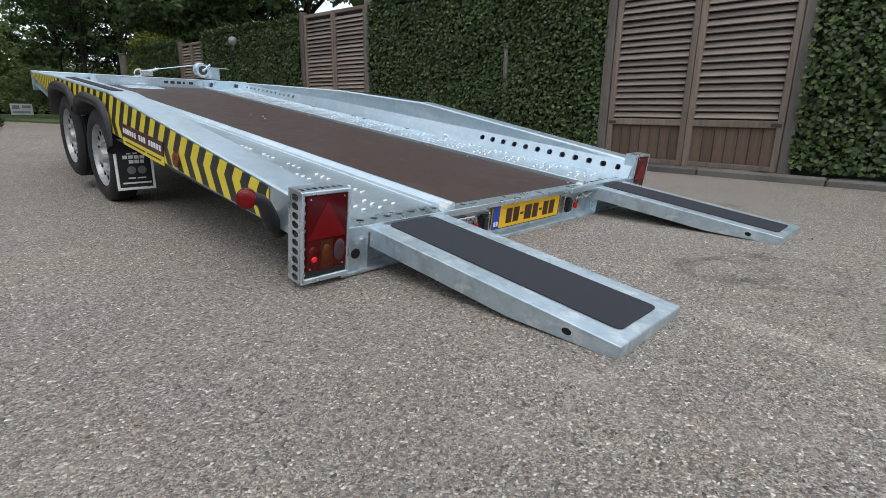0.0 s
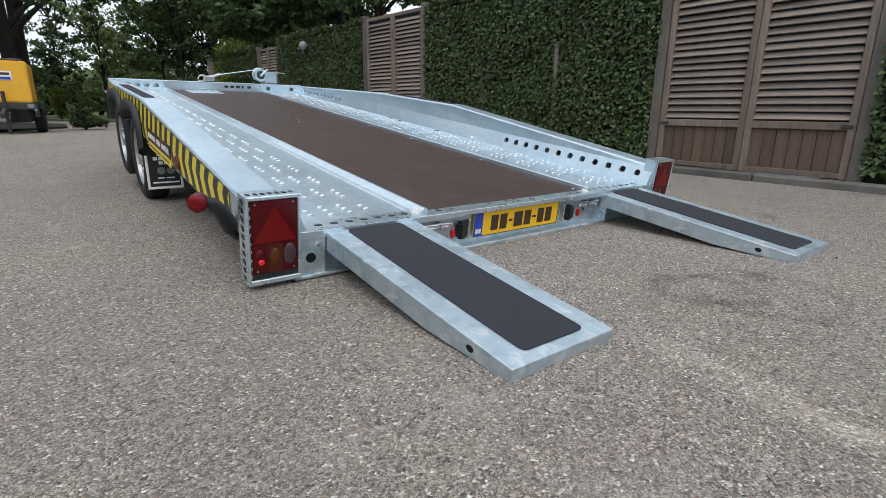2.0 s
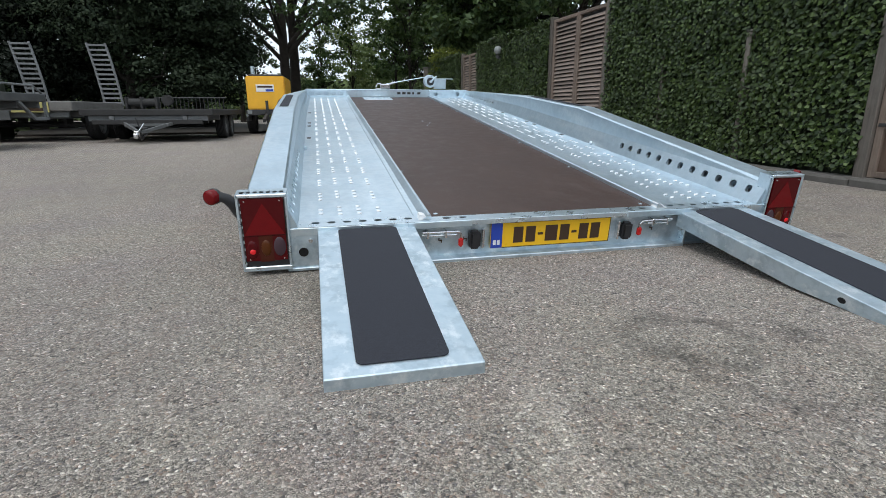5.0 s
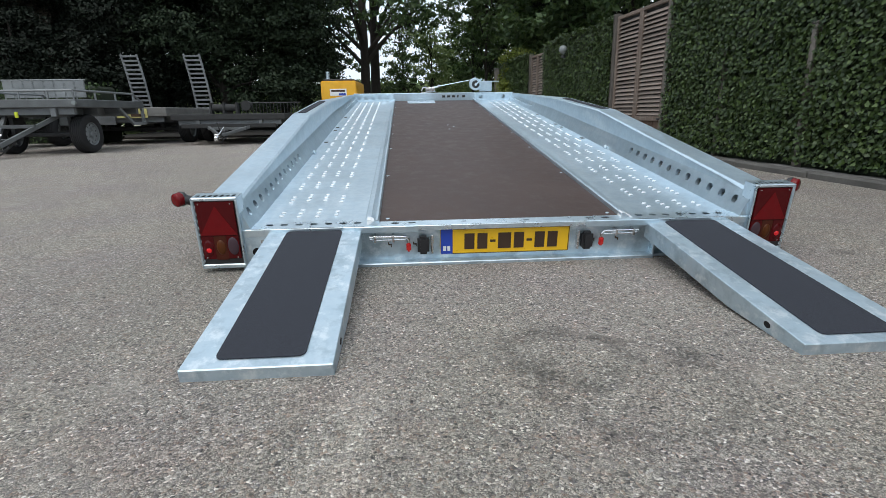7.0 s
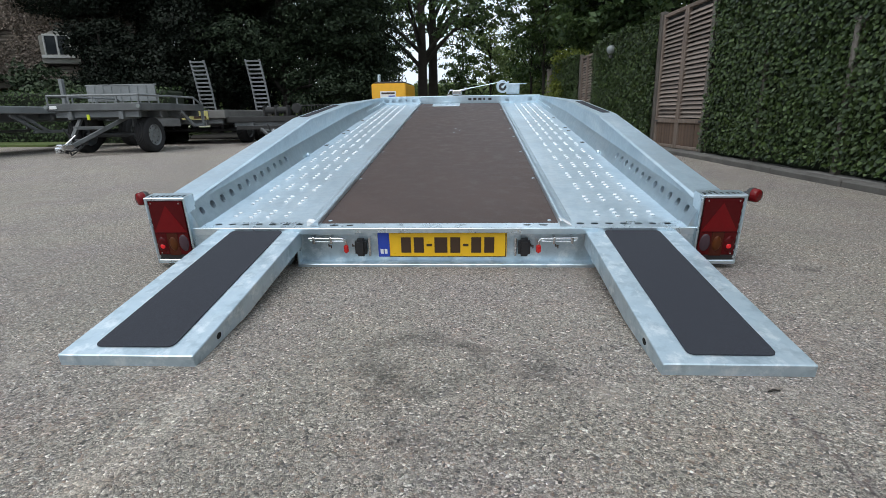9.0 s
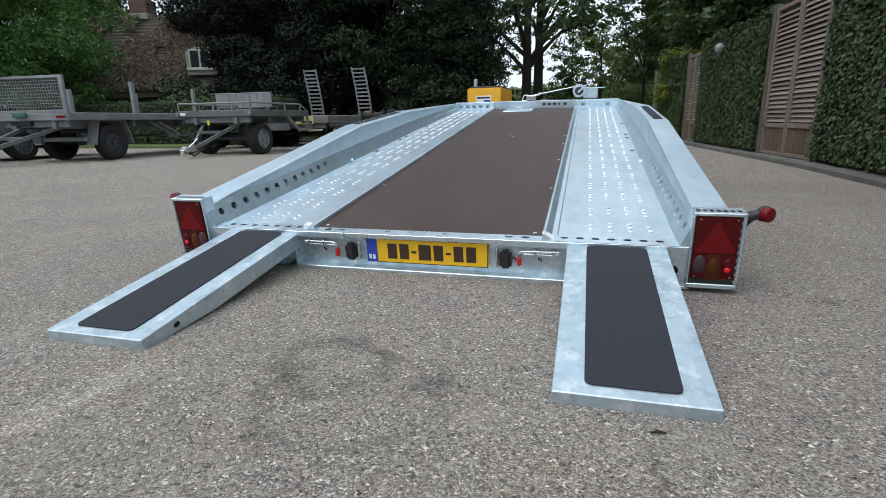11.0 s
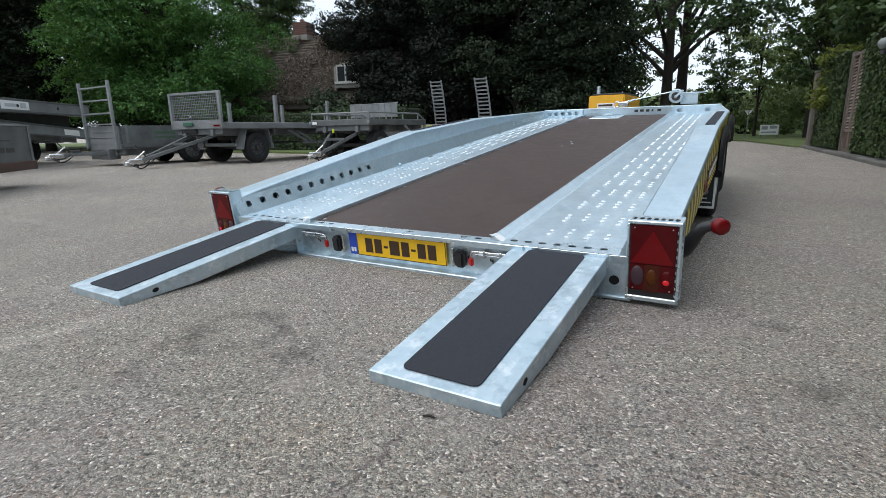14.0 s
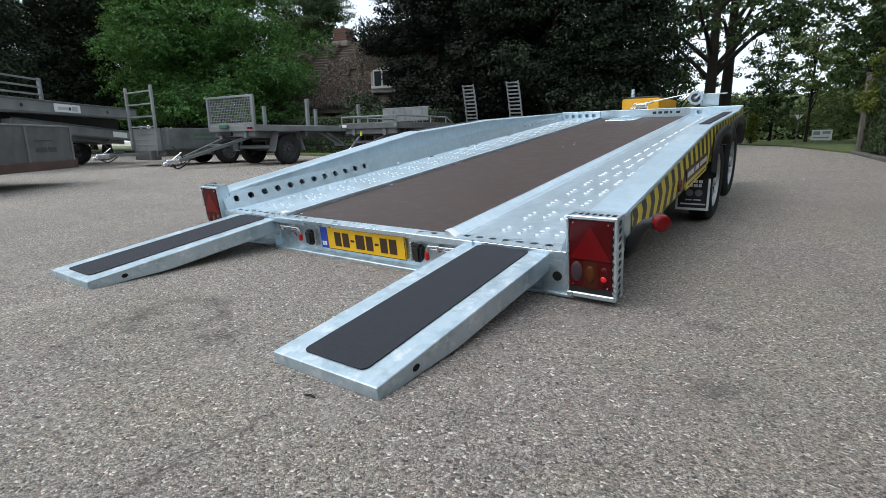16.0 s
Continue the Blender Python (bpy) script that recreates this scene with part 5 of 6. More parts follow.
def v_drawbar(root, half, y0, tip_y, z0, tip_z, material, size=0.06, jockey=False):
    bm = bmesh.new()
    for s in (-1, 1):
        beam(bm, (s * half, y0, z0), (s * 0.03, tip_y + 0.22, tip_z + 0.05), size, size * 1.2)
    beam(bm, (-half * 0.6, y0 * 0.6 + tip_y * 0.4, z0 * 0.6 + tip_z * 0.4), (half * 0.6, y0 * 0.6 + tip_y * 0.4, z0 * 0.6 + tip_z * 0.4), 0.05, 0.05)
    bar = part("drawbar", bm, material, root)
    bm = solid(bmesh.new(), -0.05, 0.05, tip_y - 0.02, tip_y + 0.26, tip_z - 0.02, tip_z + 0.08, 0.015)
    solid(bm, -0.04, 0.04, tip_y - 0.08, tip_y + 0.06, tip_z - 0.05, tip_z + 0.04, 0.02)
    rod(bm, (0.0, tip_y + 0.1, tip_z + 0.06), (0.06, tip_y + 0.26, tip_z + 0.2), 0.012)
    part("coupling", bm, M_chrome, bar, "bright coupling head")
    if jockey:
        bm = bmesh.new()
        jx = 0.13
        rod(bm, (jx, tip_y + 0.42, tip_z - 0.02), (jx, tip_y + 0.42, tip_z + 0.42), 0.025)
        lathe(bm, [(-0.03, 0.04), (-0.03, 0.085), (0.03, 0.085), (0.03, 0.04)], 'x', 16, (jx, tip_y + 0.42, 0.085))
        rod(bm, (jx, tip_y + 0.42, tip_z + 0.42), (jx + 0.11, tip_y + 0.42, tip_z + 0.44), 0.01)
        part("jockey_wheel", bm, M_dark, bar, "dark jockey wheel")
    for q, (dx, reach, sag) in enumerate(((-0.05, 0.26, 0.10), (0.06, 0.40, 0.13), (0.02, 0.34, 0.07))):
        pts = []
        for k in range(11):
            f = k / 10
            z = tip_z + 0.09 * f - sag * math.sin(f * math.pi)
            pts.append(Vector((dx + 0.07 * math.sin(f * 5.0 + q * 2.0), tip_y + 0.02 + reach * f, max(0.015, z))))
        part("trailing_cable", tube(bmesh.new(), pts, [0.010] * 11, 6), M_black, bar, "black looped cable")
    part("brake_lever", rod(bmesh.new(), (-0.03, tip_y + 0.35, tip_z + 0.08), (-0.03, tip_y + 0.16, tip_z + 0.30), 0.012, n=7), M_dark, bar)
    part("relay_box", solid(bmesh.new(), -0.055, 0.055, tip_y + 0.36, tip_y + 0.52, tip_z + 0.05, tip_z + 0.14, 0.012), M_dark, bar)
    return bar


def flatbed(x, y, label, half, length, z0, z1, wheel_y, r, guard=True, deck_mat=M_alu, rz=0.0, drawbar=True, tip=1.25, tip_z=0.10, rim=M_alu, wheel_half=None, w=0.20, size=1.0):
    """A parked trailer facing -y: its front edge stands at (x, y)."""
    t = thing("parked_trailer", label, "trailer", pose(x, y, 0, 0, 0, rz) @ Matrix.Scale(size, 4), "trailers parked along the yard")
    bed = bmesh.new()
    solid(bed, -half, half, 0, length, z0, z1, 0.01)
    part("bed", bed, deck_mat, t)
    for s in (-1, 1):
        part("chassis_rail", box(s * half * 0.55 - 0.04, s * half * 0.55 + 0.04, 0.02, length - 0.02, z0 - 0.13, z0, 0.006), M_zinc_dull, t)
    for k in range(4):
        yy = 0.1 + (length - 0.2) * k / 3
        part("cross_member", box(-half * 0.9, half * 0.9, yy - 0.03, yy + 0.03, z0 - 0.1, z0, 0.004), M_zinc_dull, t)
    wh = wheel_half if wheel_half else half + 0.02
    pair_of_wheels(t, r, w, r * 0.60, wh, wheel_y, rim)
    ax = bmesh.new()
    for yy in wheel_y:
        rod(ax, (-wh, yy, r), (wh, yy, r), 0.04)
        for s in (-1, 1):
            solid(ax, s * half * 0.55 - 0.03, s * half * 0.55 + 0.03, yy - 0.12, yy + 0.12, r, z0 - 0.05, 0.005)
    part("axle", ax, M_dark, t)
    if guard:
        for s in (-1, 1):
            g = bmesh.new()
            y0, y1 = min(wheel_y) - r - 0.10, max(wheel_y) + r + 0.10
            out = [(y0, r * 0.9), (y0 + 0.12, 2 * r + 0.06), (y1 - 0.12, 2 * r + 0.06), (y1, r * 0.9), (y1 - 0.02, r * 0.9), (y1 - 0.13, 2 * r + 0.045), (y0 + 0.13, 2 * r + 0.045), (y0 + 0.02, r * 0.9)]
            prism(g, out, s * wh - 0.10, s * wh + 0.10, 'x')
            part("mudguard", g, M_alu_light, t)
    if drawbar:
        v_drawbar(t, half * 0.55, 0.3, -tip, z0 - 0.06, tip_z, M_alu, 0.048)
    return t


# plant trailer with mesh headboard
mesh_trailer = flatbed(-8.52, 4.64, "grey flat plant trailer with mesh headboard and stake posts", 0.70, 4.0, 0.66, 0.78, (0.90,), 0.30, tip=1.35, deck_mat=M_alu_light, wheel_half=0.53, rim=M_dark, w=0.17, size=1.08, rz=4.0)
bm = bmesh.new()
for x in (-0.68, 0.68):
    solid(bm, x - 0.03, x + 0.03, 0.0, 0.05, 0.66, 1.33, 0.004)
for z in (0.80, 1.31):
    solid(bm, -0.68, 0.68, 0.005, 0.045, z - 0.02, z + 0.02, 0.004)
hb = part("mesh_headboard", bm, M_alu_light, mesh_trailer, "galvanised mesh headboard")
bm = bmesh.new()
for i in range(28):
    rod(bm, (-0.66 + i * 1.32 / 27, 0.025, 0.81), (-0.66 + i * 1.32 / 27, 0.025, 1.30), 0.005, n=5, caps=False)
for i in range(11):
    rod(bm, (-0.66, 0.025, 0.82 + i * 0.048), (0.66, 0.025, 0.82 + i * 0.048), 0.005, n=5, caps=False)
part("wire_mesh", bm, M_alu_light, hb)
for x, y, h in ((0.66, 1.36, 1.31), (-0.66, 1.33, 1.22), (0.66, 2.96, 1.27), (-0.66, 2.87, 1.22)):
    part("stake_post", box(x - 0.03, x + 0.03, y, y + 0.07, 0.7, h, 0.004), M_alu_light, mesh_trailer)
for x in (-0.6, 0.6):
    for a, b in (((x, 1.75, 0.64), (x, 2.35, 0.36)), ((x, 1.95, 0.64), (x, 2.55, 0.36)), ((x, 2.2, 0.36), (x, 3.6, 0.36)), ((x, 3.6, 0.36), (x, 3.6, 0.66))):
        part("under_strut", beam(bmesh.new(), a, b, 0.035, 0.05), M_zinc_dull, mesh_trailer)
part("turntable", lathe(bmesh.new(), [(0.46, 0.34), (0.50, 0.36), (0.54, 0.34)], 'z', 24, (0, 0.9, 0)), M_dark, mesh_trailer, "dark steering turntable")
part("cross_tube", rod(bmesh.new(), (-0.5, 0.45, 0.36), (0.5, 0.45, 0.36), 0.035, n=12), M_alu_light, mesh_trailer)
part("spare_bracket", box(-0.52, -0.34, 0.38, 0.44, 0.30, 0.56, 0.006), M_alu, mesh_trailer)
part("connector_box", box(-0.30, -0.05, -0.05, 0.0, 0.72, 0.79, 0.01), plain("dull_green_plastic", (0.04, 0.12, 0.08), 0.5), mesh_trailer, "small green connector box")
part("toolbox", box(-0.45, -0.05, 0.02, 0.3, 0.58, 0.67, 0.01), M_black, mesh_trailer, "dark toolbox")
part("reflector", box(0.5, 0.66, -0.012, -0.002, 0.70, 0.735, 0.003), M_lens_bright, mesh_trailer, "red reflector strip")

# railed flatbed
railed = flatbed(-6.55, 6.7, "grey railed flatbed trailer with a low tube railing", 0.78, 1.95, 0.68, 0.80, (0.47,), 0.29, guard=False, deck_mat=M_alu, wheel_half=0.58, tip=0.8, tip_z=0.12, rim=M_alu_light, size=1.09)
for s in (-1, 1):
    bm = bmesh.new()
    rod(bm, (s * 0.76, 0.02, 0.92), (s * 0.76, 1.65, 0.92), 0.016, n=8)
    rod(bm, (s * 0.76, 1.65, 0.92), (s * 0.76, 1.9, 0.80), 0.016, n=8)
    for y in (0.02, 0.55, 1.1, 1.65):
        rod(bm, (s * 0.76, y, 0.79), (s * 0.76, y, 0.92), 0.014, n=8)
    part("side_railing", bm, M_alu_light, railed)
bm = bmesh.new()
rod(bm, (-0.76, 0.02, 0.92), (0.76, 0.02, 0.92), 0.016, n=8)
for x in (-0.4, 0.0, 0.4):
    rod(bm, (x, 0.02, 0.79), (x, 0.02, 0.92), 0.014, n=8)
part("front_railing", bm, M_alu_light, railed)
gated = flatbed(-8.42, 9.07, "grey flat trailer with a panelled rear gate", 0.52, 1.05, 0.62, 0.76, (0.5,), 0.29, guard=False, deck_mat=M_alu, drawbar=False, wheel_half=0.42, size=1.15)
for i in range(8):
    x = -0.75 + i * 0.188
    slat_ob = part("gate_panel", box(x, x + 0.165, 0.97, 1.00, 0.88, 1.19, 0.004), M_alu_light, gated, "pale panel of the rear gate")
    part("gate_bar", rod(bmesh.new(), (x - 0.012, 0.985, 0.74), (x - 0.012, 0.985, 1.21), 0.012, n=6), M_alu_light, slat_ob)
part("gate_rail", rod(bmesh.new(), (-0.78, 0.985, 1.205), (0.76, 0.985, 1.205), 0.014, n=8), M_alu_light, gated)
bm = bmesh.new()
beam(bm, (0.76, 1.15, 0.68), (0.76, 1.55, 0.42), 0.04, 0.05)
beam(bm, (0.76, 1.55, 0.42), (0.76, 1.95, 0.42), 0.04, 0.05)
beam(bm, (0.76, 1.9, 0.68), (0.76, 1.9, 0.42), 0.04, 0.05)
part("side_guard", bm, M_alu_light, railed)
for x in (-0.77, 0.77):
    part("position_lamp", rod(bmesh.new(), (x, -0.03, 0.745), (x, 0.0, 0.745), 0.03, n=12), M_globe, railed, "round position lamp")
part("tie_strap", box(0.2, 0.235, -0.42, -0.39, 0.54, 0.62, 0.004), plain("yellow_green_strap", (0.55, 0.62, 0.03), 0.6), railed, "yellow-green strap tag")
part("lettering_panel", box(-0.72, -0.6, -0.012, -0.002, 0.715, 0.765, 0.002), M_white, railed, "small white plate")

# machine transporter with two upright ladder ramps
machine = flatbed(-6.73, 9.55, "grey low machine trailer with two upright ladder ramps", 0.95, 2.3, 0.50, 0.66, (0.8, 1.5), 0.27, guard=False, deck_mat=M_deckgrey, drawbar=False, size=1.17)
for x in (-0.68, 0.64):
    bm = bmesh.new()
    n_r = 13
    lean = -0.16

    def ladder_x(z):
        k = (z - 0.6) / 1.2
        return x + lean * k * (0.55 + 0.45 * k)
    steps = [0.6 + k * 0.15 for k in range(9)]
    tube(bm, [Vector((ladder_x(z), 2.22, z)) for z in steps], [0.024] * 9, 6)
    part_b = tube(bmesh.new(), [Vector((ladder_x(z) + 0.33, 2.22, z)) for z in steps], [0.024] * 9, 6)
    ladder = part("ladder_ramp", bm, M_zinc_dull, machine, "grey steel ladder ramp folded upright")
    for k in range(n_r):
        z = 0.66 + k * 1.1 / (n_r - 1)
        if k == 0:
            part("stringer", part_b, M_zinc_dull, ladder)
        part("rung", box(ladder_x(z), ladder_x(z) + 0.33, 2.195, 2.245, z - 0.018, z + 0.018, 0.003), M_zinc_dull, ladder)
part("sign_panel", box(0.08, 0.62, -0.015, -0.003, 0.48, 0.64, 0.003), plain("faded_yellow_sign", (0.42, 0.38, 0.14), 0.6, vary=0.3), machine, "faded yellow sign")
bars("lettering_bar", machine, lambda u, v, d: (u, -0.017 - d, v), [(0.12, 0.30, 0.56, 0.61), (0.33, 0.58, 0.50, 0.55)], M_ink)
part("side_board", box(-0.95, 0.05, -0.02, 0.0, 0.36, 0.66, 0.006), M_alu, machine, "grey side board")

# low trailer with a winch on its nose
nose = flatbed(-4.15, 9.0, "dark low flat trailer with a winch and jockey wheel", 1.15, 3.6, 0.50, 0.62, (1.6, 2.3), 0.28, guard=False, deck_mat=M_steel_shade, tip=0.75, tip_z=0.16, wheel_half=1.0)
bm = bmesh.new()
rod(bm, (-0.35, 0.2, 0.74), (0.12, 0.2, 0.74), 0.07, n=16)
for x in (-0.38, -0.12, 0.14):
    solid(bm, x - 0.02, x + 0.02, 0.12, 0.28, 0.62, 0.84, 0.006)
lathe(bm, [(-0.06, 0.10), (0.06, 0.10)], 'y', 14, (0.3, 0.3, 0.78))
part("winch", bm, M_steel_shade, nose, "weathered drum winch, tree shade put into its dark colour")
part("front_beam", box(-0.95, 0.95, -0.03, 0.03, 0.34, 0.42, 0.006), M_steel_shade, nose)
grille = part("side_grille", rod(bmesh.new(), (-0.25, 1.6, 0.86), (1.15, 1.6, 0.86), 0.012, n=6), M_dark, nose, "dark barred grille")
for i in range(17):
    part("grille_bar", rod(bmesh.new(), (-0.2 + i * 0.08, 1.6, 0.62), (-0.2 + i * 0.08, 1.6, 0.86), 0.008, n=5, caps=False), M_dark, grille)

# dropside trailer with ladder rack
rack = flatbed(-10.47, 3.80, "grey dropside trailer with a ladder rack on its front board", 0.60, 3.2, 0.33, 0.42, (1.5, 2.2), 0.28, guard=False, deck_mat=M_alu, tip=1.0, tip_z=0.20, wheel_half=0.56, w=0.16, size=1.03)
part("front_board", box(-0.60, 0.60, -0.02, 0.02, 0.33, 0.79, 0.008), M_alu_light, rack, "pale ribbed front board")
for z in (0.45, 0.56, 0.67):
    part("board_rib", box(-0.55, 0.55, -0.028, -0.019, z - 0.008, z + 0.008, 0.002), M_alu_light, rack)
for s in (-1, 1):
    part("side_board", box(min(s * 0.58, s * 0.62), max(s * 0.58, s * 0.62), 0.05, 3.2, 0.36, 0.79, 0.008), M_alu, rack, "dull grey drop side")
    part("rack_post", box(s * 0.57 - 0.03, s * 0.57 + 0.03, -0.075, -0.025, 0.33, 1.64, 0.004), M_alu_light, rack)
    for y in (0.12, 1.62, 3.1):
        part("board_catch", box(min(s * 0.618, s * 0.635), max(s * 0.618, s * 0.635), y, y + 0.05, 0.45, 0.80, 0.003), M_zinc_dull, rack)
bars("lettering_bar", rack, lambda u, v, d: (0.623 + d, u, v), [(0.7, 1.15, 0.62, 0.68), (0.7, 1.15, 0.54, 0.58)], plain("dull_green_print", (0.06, 0.11, 0.07), 0.6))
for z in (1.53, 1.28, 1.03, 0.82):
    part("rack_rung", box(-0.55, 0.55, -0.062, -0.036, z - 0.014, z + 0.014, 0.004), M_alu_light, rack)
part("toolbox", box(-0.40, 0.32, -0.10, 0.12, 0.13, 0.33, 0.012), M_alu, rack, "dull grey steel toolbox")

# two stacked flat trailers and a dropside tail at the yard's edge
stack = flatbed(-9.35, 2.5, "pale grey flat trailer carrying a second one stacked on top", 1.95, 1.6, 0.56, 0.74, (0.8,), 0.28, guard=False, deck_mat=M_alu_light, drawbar=False, wheel_half=1.1, rz=131.0)
stack.matrix_basis = pose(-11.95, 3.08, 0.0, 0, 0, 131) @ Matrix.Scale(1.1, 4) @ pose(0, 0, 0.06, 0, 3.0, 0)
part("lower_sill", box(-1.95, 1.95, -0.03, 0.0, 0.54, 0.77, 0.01), M_alu_light, stack)
for z in (0.56, 0.75):
    part("edge_profile", box(-1.96, 1.96, -0.042, -0.03, z - 0.014, z + 0.014, 0.004), M_alu, stack)
part("name_panel", box(1.1, 1.7, -0.036, -0.031, 0.60, 0.72, 0.003), M_white, stack, "white panel with lettering bars")
top_bed = thing("flat_trailer_bed", "pale grey flat trailer stacked upon another", "trailer", pose(-11.65, 3.0, 0.86, 0, 0, 131) @ Matrix.Scale(1.1, 4))
part("bed", box(-2.3, 2.3, 0, 1.6, 0.22, 0.46, 0.012), M_alu_light, top_bed)
for z in (0.235, 0.445):
    part("edge_profile", box(-2.31, 2.31, -0.012, 0.0, z - 0.018, z + 0.018, 0.004), M_alu, top_bed)
for x in (-1.6, -0.3, 1.0):
    part("lashing_ring", rod(bmesh.new(), (x, -0.02, 0.34), (x, -0.012, 0.34), 0.03, n=12), M_dark, top_bed)
part("under_frame", box(-1.9, 2.0, 0.3, 1.4, 0.0, 0.22, 0.01), M_dark, top_bed)
part("name_panel", box(-0.75, 0.05, -0.006, -0.001, 0.27, 0.42, 0.003), M_white, top_bed, "white panel with lettering bars")
bars("lettering_bar", top_bed, lambda u, v, d: (u, -0.008 - d, v), [(-0.65, -0.3, 0.31, 0.37), (-0.22, -0.05, 0.30, 0.39)], plain("pale_grey_print", (0.45, 0.47, 0.5), 0.6))
for x in (-2.2, -0.85):
    part("rack_post", box(x - 0.03, x + 0.03, 0.1, 0.15, 0.46, 0.85, 0.004), M_alu_light, top_bed)
for z in (0.56, 0.69, 0.82):
    part("rack_rung", box(-2.17, -0.88, 0.11, 0.14, z - 0.015, z + 0.015, 0.003), M_alu_light, top_bed)

tail = thing("parked_trailer", "dark grey dropside trailer with a rusty lower edge and lettering bars", "trailer", pose(-6.65, 1.1, 0, 0, 0, 135), "trailers parked along the yard")
part("tail_board", box(-2.05, 0.0, -0.03, 0.0, 0.30, 0.75, 0.008), M_alu, tail, "dull grey tail board with lettering bars")
part("lower_edge", box(-2.05, 0.02, -0.045, 0.0, 0.21, 0.32, 0.008), plain("rusty_steel", (0.075, 0.045, 0.035), 0.85, vary=0.4), tail, "rusty lower edge")
for x in (-0.05, -1.0, -1.98):
    part("board_post", box(x - 0.025, x + 0.025, -0.042, -0.03, 0.30, 0.75, 0.004), M_zinc_dull, tail)
part("top_edge", box(-2.05, 0.0, -0.040, 0.004, 0.735, 0.755, 0.004), M_alu_light, tail)
for x0, x1 in ((-0.03, 0.0), (-2.05, -2.02)):
    part("side_board", box(x0, x1, 0.0, 3.6, 0.30, 0.75, 0.008), M_alu, tail)
part("bed", box(-2.02, -0.03, 0.0, 3.6, 0.26, 0.36, 0.008), M_deckgrey, tail)
bars("lettering_bar", tail, lambda u, v, d: (u, -0.032 - d, v), [(-0.84, -0.62, 0.43, 0.485), (-0.59, -0.42, 0.43, 0.485), (-0.86, -0.48, 0.56, 0.575)], plain("dark_grey_print", (0.05, 0.05, 0.05), 0.6))
for x in (-0.2, -1.85):
    t = new("tyre", TYRE_ME)
    t.parent = tail
    t.matrix_basis = pose(x, 2.0, 0.255, 0, 0, 0)
part("axle", rod(bmesh.new(), (-1.85, 2.0, 0.27), (-0.2, 2.0, 0.27), 0.03), M_dark, tail)
part("axle_block", box(-1.5, -0.6, 1.9, 2.1, 0.25, 0.31, 0.006), M_dark, tail)

# yellow compressor on its own axle
comp = thing("compressor", "yellow mobile compressor on two wheels with an exhaust stub", "compressor", pose(-2.33, 12.25, 0, 0, 0, -2) @ Matrix.Diagonal((1.15, 1.24, 1.19, 1.0)))
part("canopy", box(-0.405, 0.405, 0.0, 1.3, 0.52, 1.20, 0.02, seg=2), M_yellow, comp)
part("roof_plate", box(-0.36, 0.34, 0.12, 1.25, 1.20, 1.245, 0.012), M_dark, comp, "dark roof plate")
part("exhaust", rod(bmesh.new(), (-0.30, 0.35, 1.2), (-0.30, 0.35, 1.42), 0.045, n=14), M_zinc_bright, comp, "pale exhaust stub")
panel = part("sign_panel", box(-0.20, 0.18, -0.008, 0.0, 0.88, 1.03, 0.003), M_white, comp, "white sign with lettering bars")
bars("lettering_bar", panel, lambda u, v, d: (u, -0.009 - d, v), [(-0.17, 0.15, 0.965, 1.005)], M_ink)
bars("blue_band", panel, lambda u, v, d: (u, -0.009 - d, v), [(0.0, 0.16, 0.89, 0.935)], M_blue)
part("door_panel", box(0.405, 0.412, 0.2, 1.1, 0.6, 1.1, 0.004), M_yellow, comp)
part("chassis", box(-0.42, 0.42, 0.0, 1.3, 0.40, 0.52, 0.01), M_dark, comp, "dark chassis")
bm = bmesh.new()
beam(bm, (0.0, 0.1, 0.45), (0.0, -0.55, 0.30), 0.06, 0.07)
rod(bm, (0.02, -0.12, 0.0), (0.02, -0.12, 0.70), 0.03)
part("drawbar", bm, M_dark, comp)
for x in (-0.37, 0.37):
    part("tail_lamp", box(x - 0.05, x + 0.05, -0.02, 0.0, 0.43, 0.50, 0.006), M_globe, comp, "small pale lamp")
    part("mudguard", box(x - 0.13, x + 0.13, 0.25, 1.0, 0.42, 0.47, 0.01), M_black, comp)
for x in (-0.43, 0.43):
    part("side_guard", box(x - 0.03, x + 0.03, 0.02, 0.30, 0.28, 0.50, 0.01), M_dark, comp)
    part("white_reflector", rod(bmesh.new(), (x, -0.022, 0.40), (x, -0.004, 0.40), 0.025, n=12), M_globe, comp, "round pale reflector")
part("number_bar", box(-0.16, 0.16, -0.03, -0.012, 0.42, 0.49, 0.003), M_dark, comp)
pair_of_wheels(comp, 0.27, 0.17, 0.165, 0.44, (0.62,), M_alu)


# ---------------------------------------------------------------- house behind the trailers
house = thing("house", "brown-roofed brick house with chimney, dry creeper and pale gable window", "house", pose(-17.41, 14.03, 0, 0, 0, 14) @ Matrix.Diagonal((1.0, 1.0, 1.13, 1.0)))
part("wall", box(-4.0, 5.2, 0.8, 6.0, 0.0, 2.5, 0.02), M_brick, house, "brick house wall")
bm = prism(bmesh.new(), [(0.0, 1.6), (3.4, 4.6), (6.8, 1.6), (6.8, 1.45), (3.4, 4.45), (0.0, 1.45)], -4.4, 5.6, 'x')
roof = part("roof", bm, M_thatch, house, "mossy brown roof")
course = mesh_of(box(-4.4, 5.6, 0.0, 0.16, 0.02, 0.085, 0.01), "roof_course", M_thatch)
for i in range(24):
    c = new("roof_course", course)
    c.parent = roof
    c.matrix_basis = pose(0, i * 3.4 / 24, 1.6 + i * 3.0 / 24)
ch = part("chimney", box(-0.42, 0.32, 3.0, 3.8, 4.2, 5.12, 0.015), M_brick, house, "red brick chimney")
part("chimney_collar", box(-0.48, 0.38, 2.93, 3.87, 4.38, 4.60, 0.01), M_render, ch, "pale flashing")
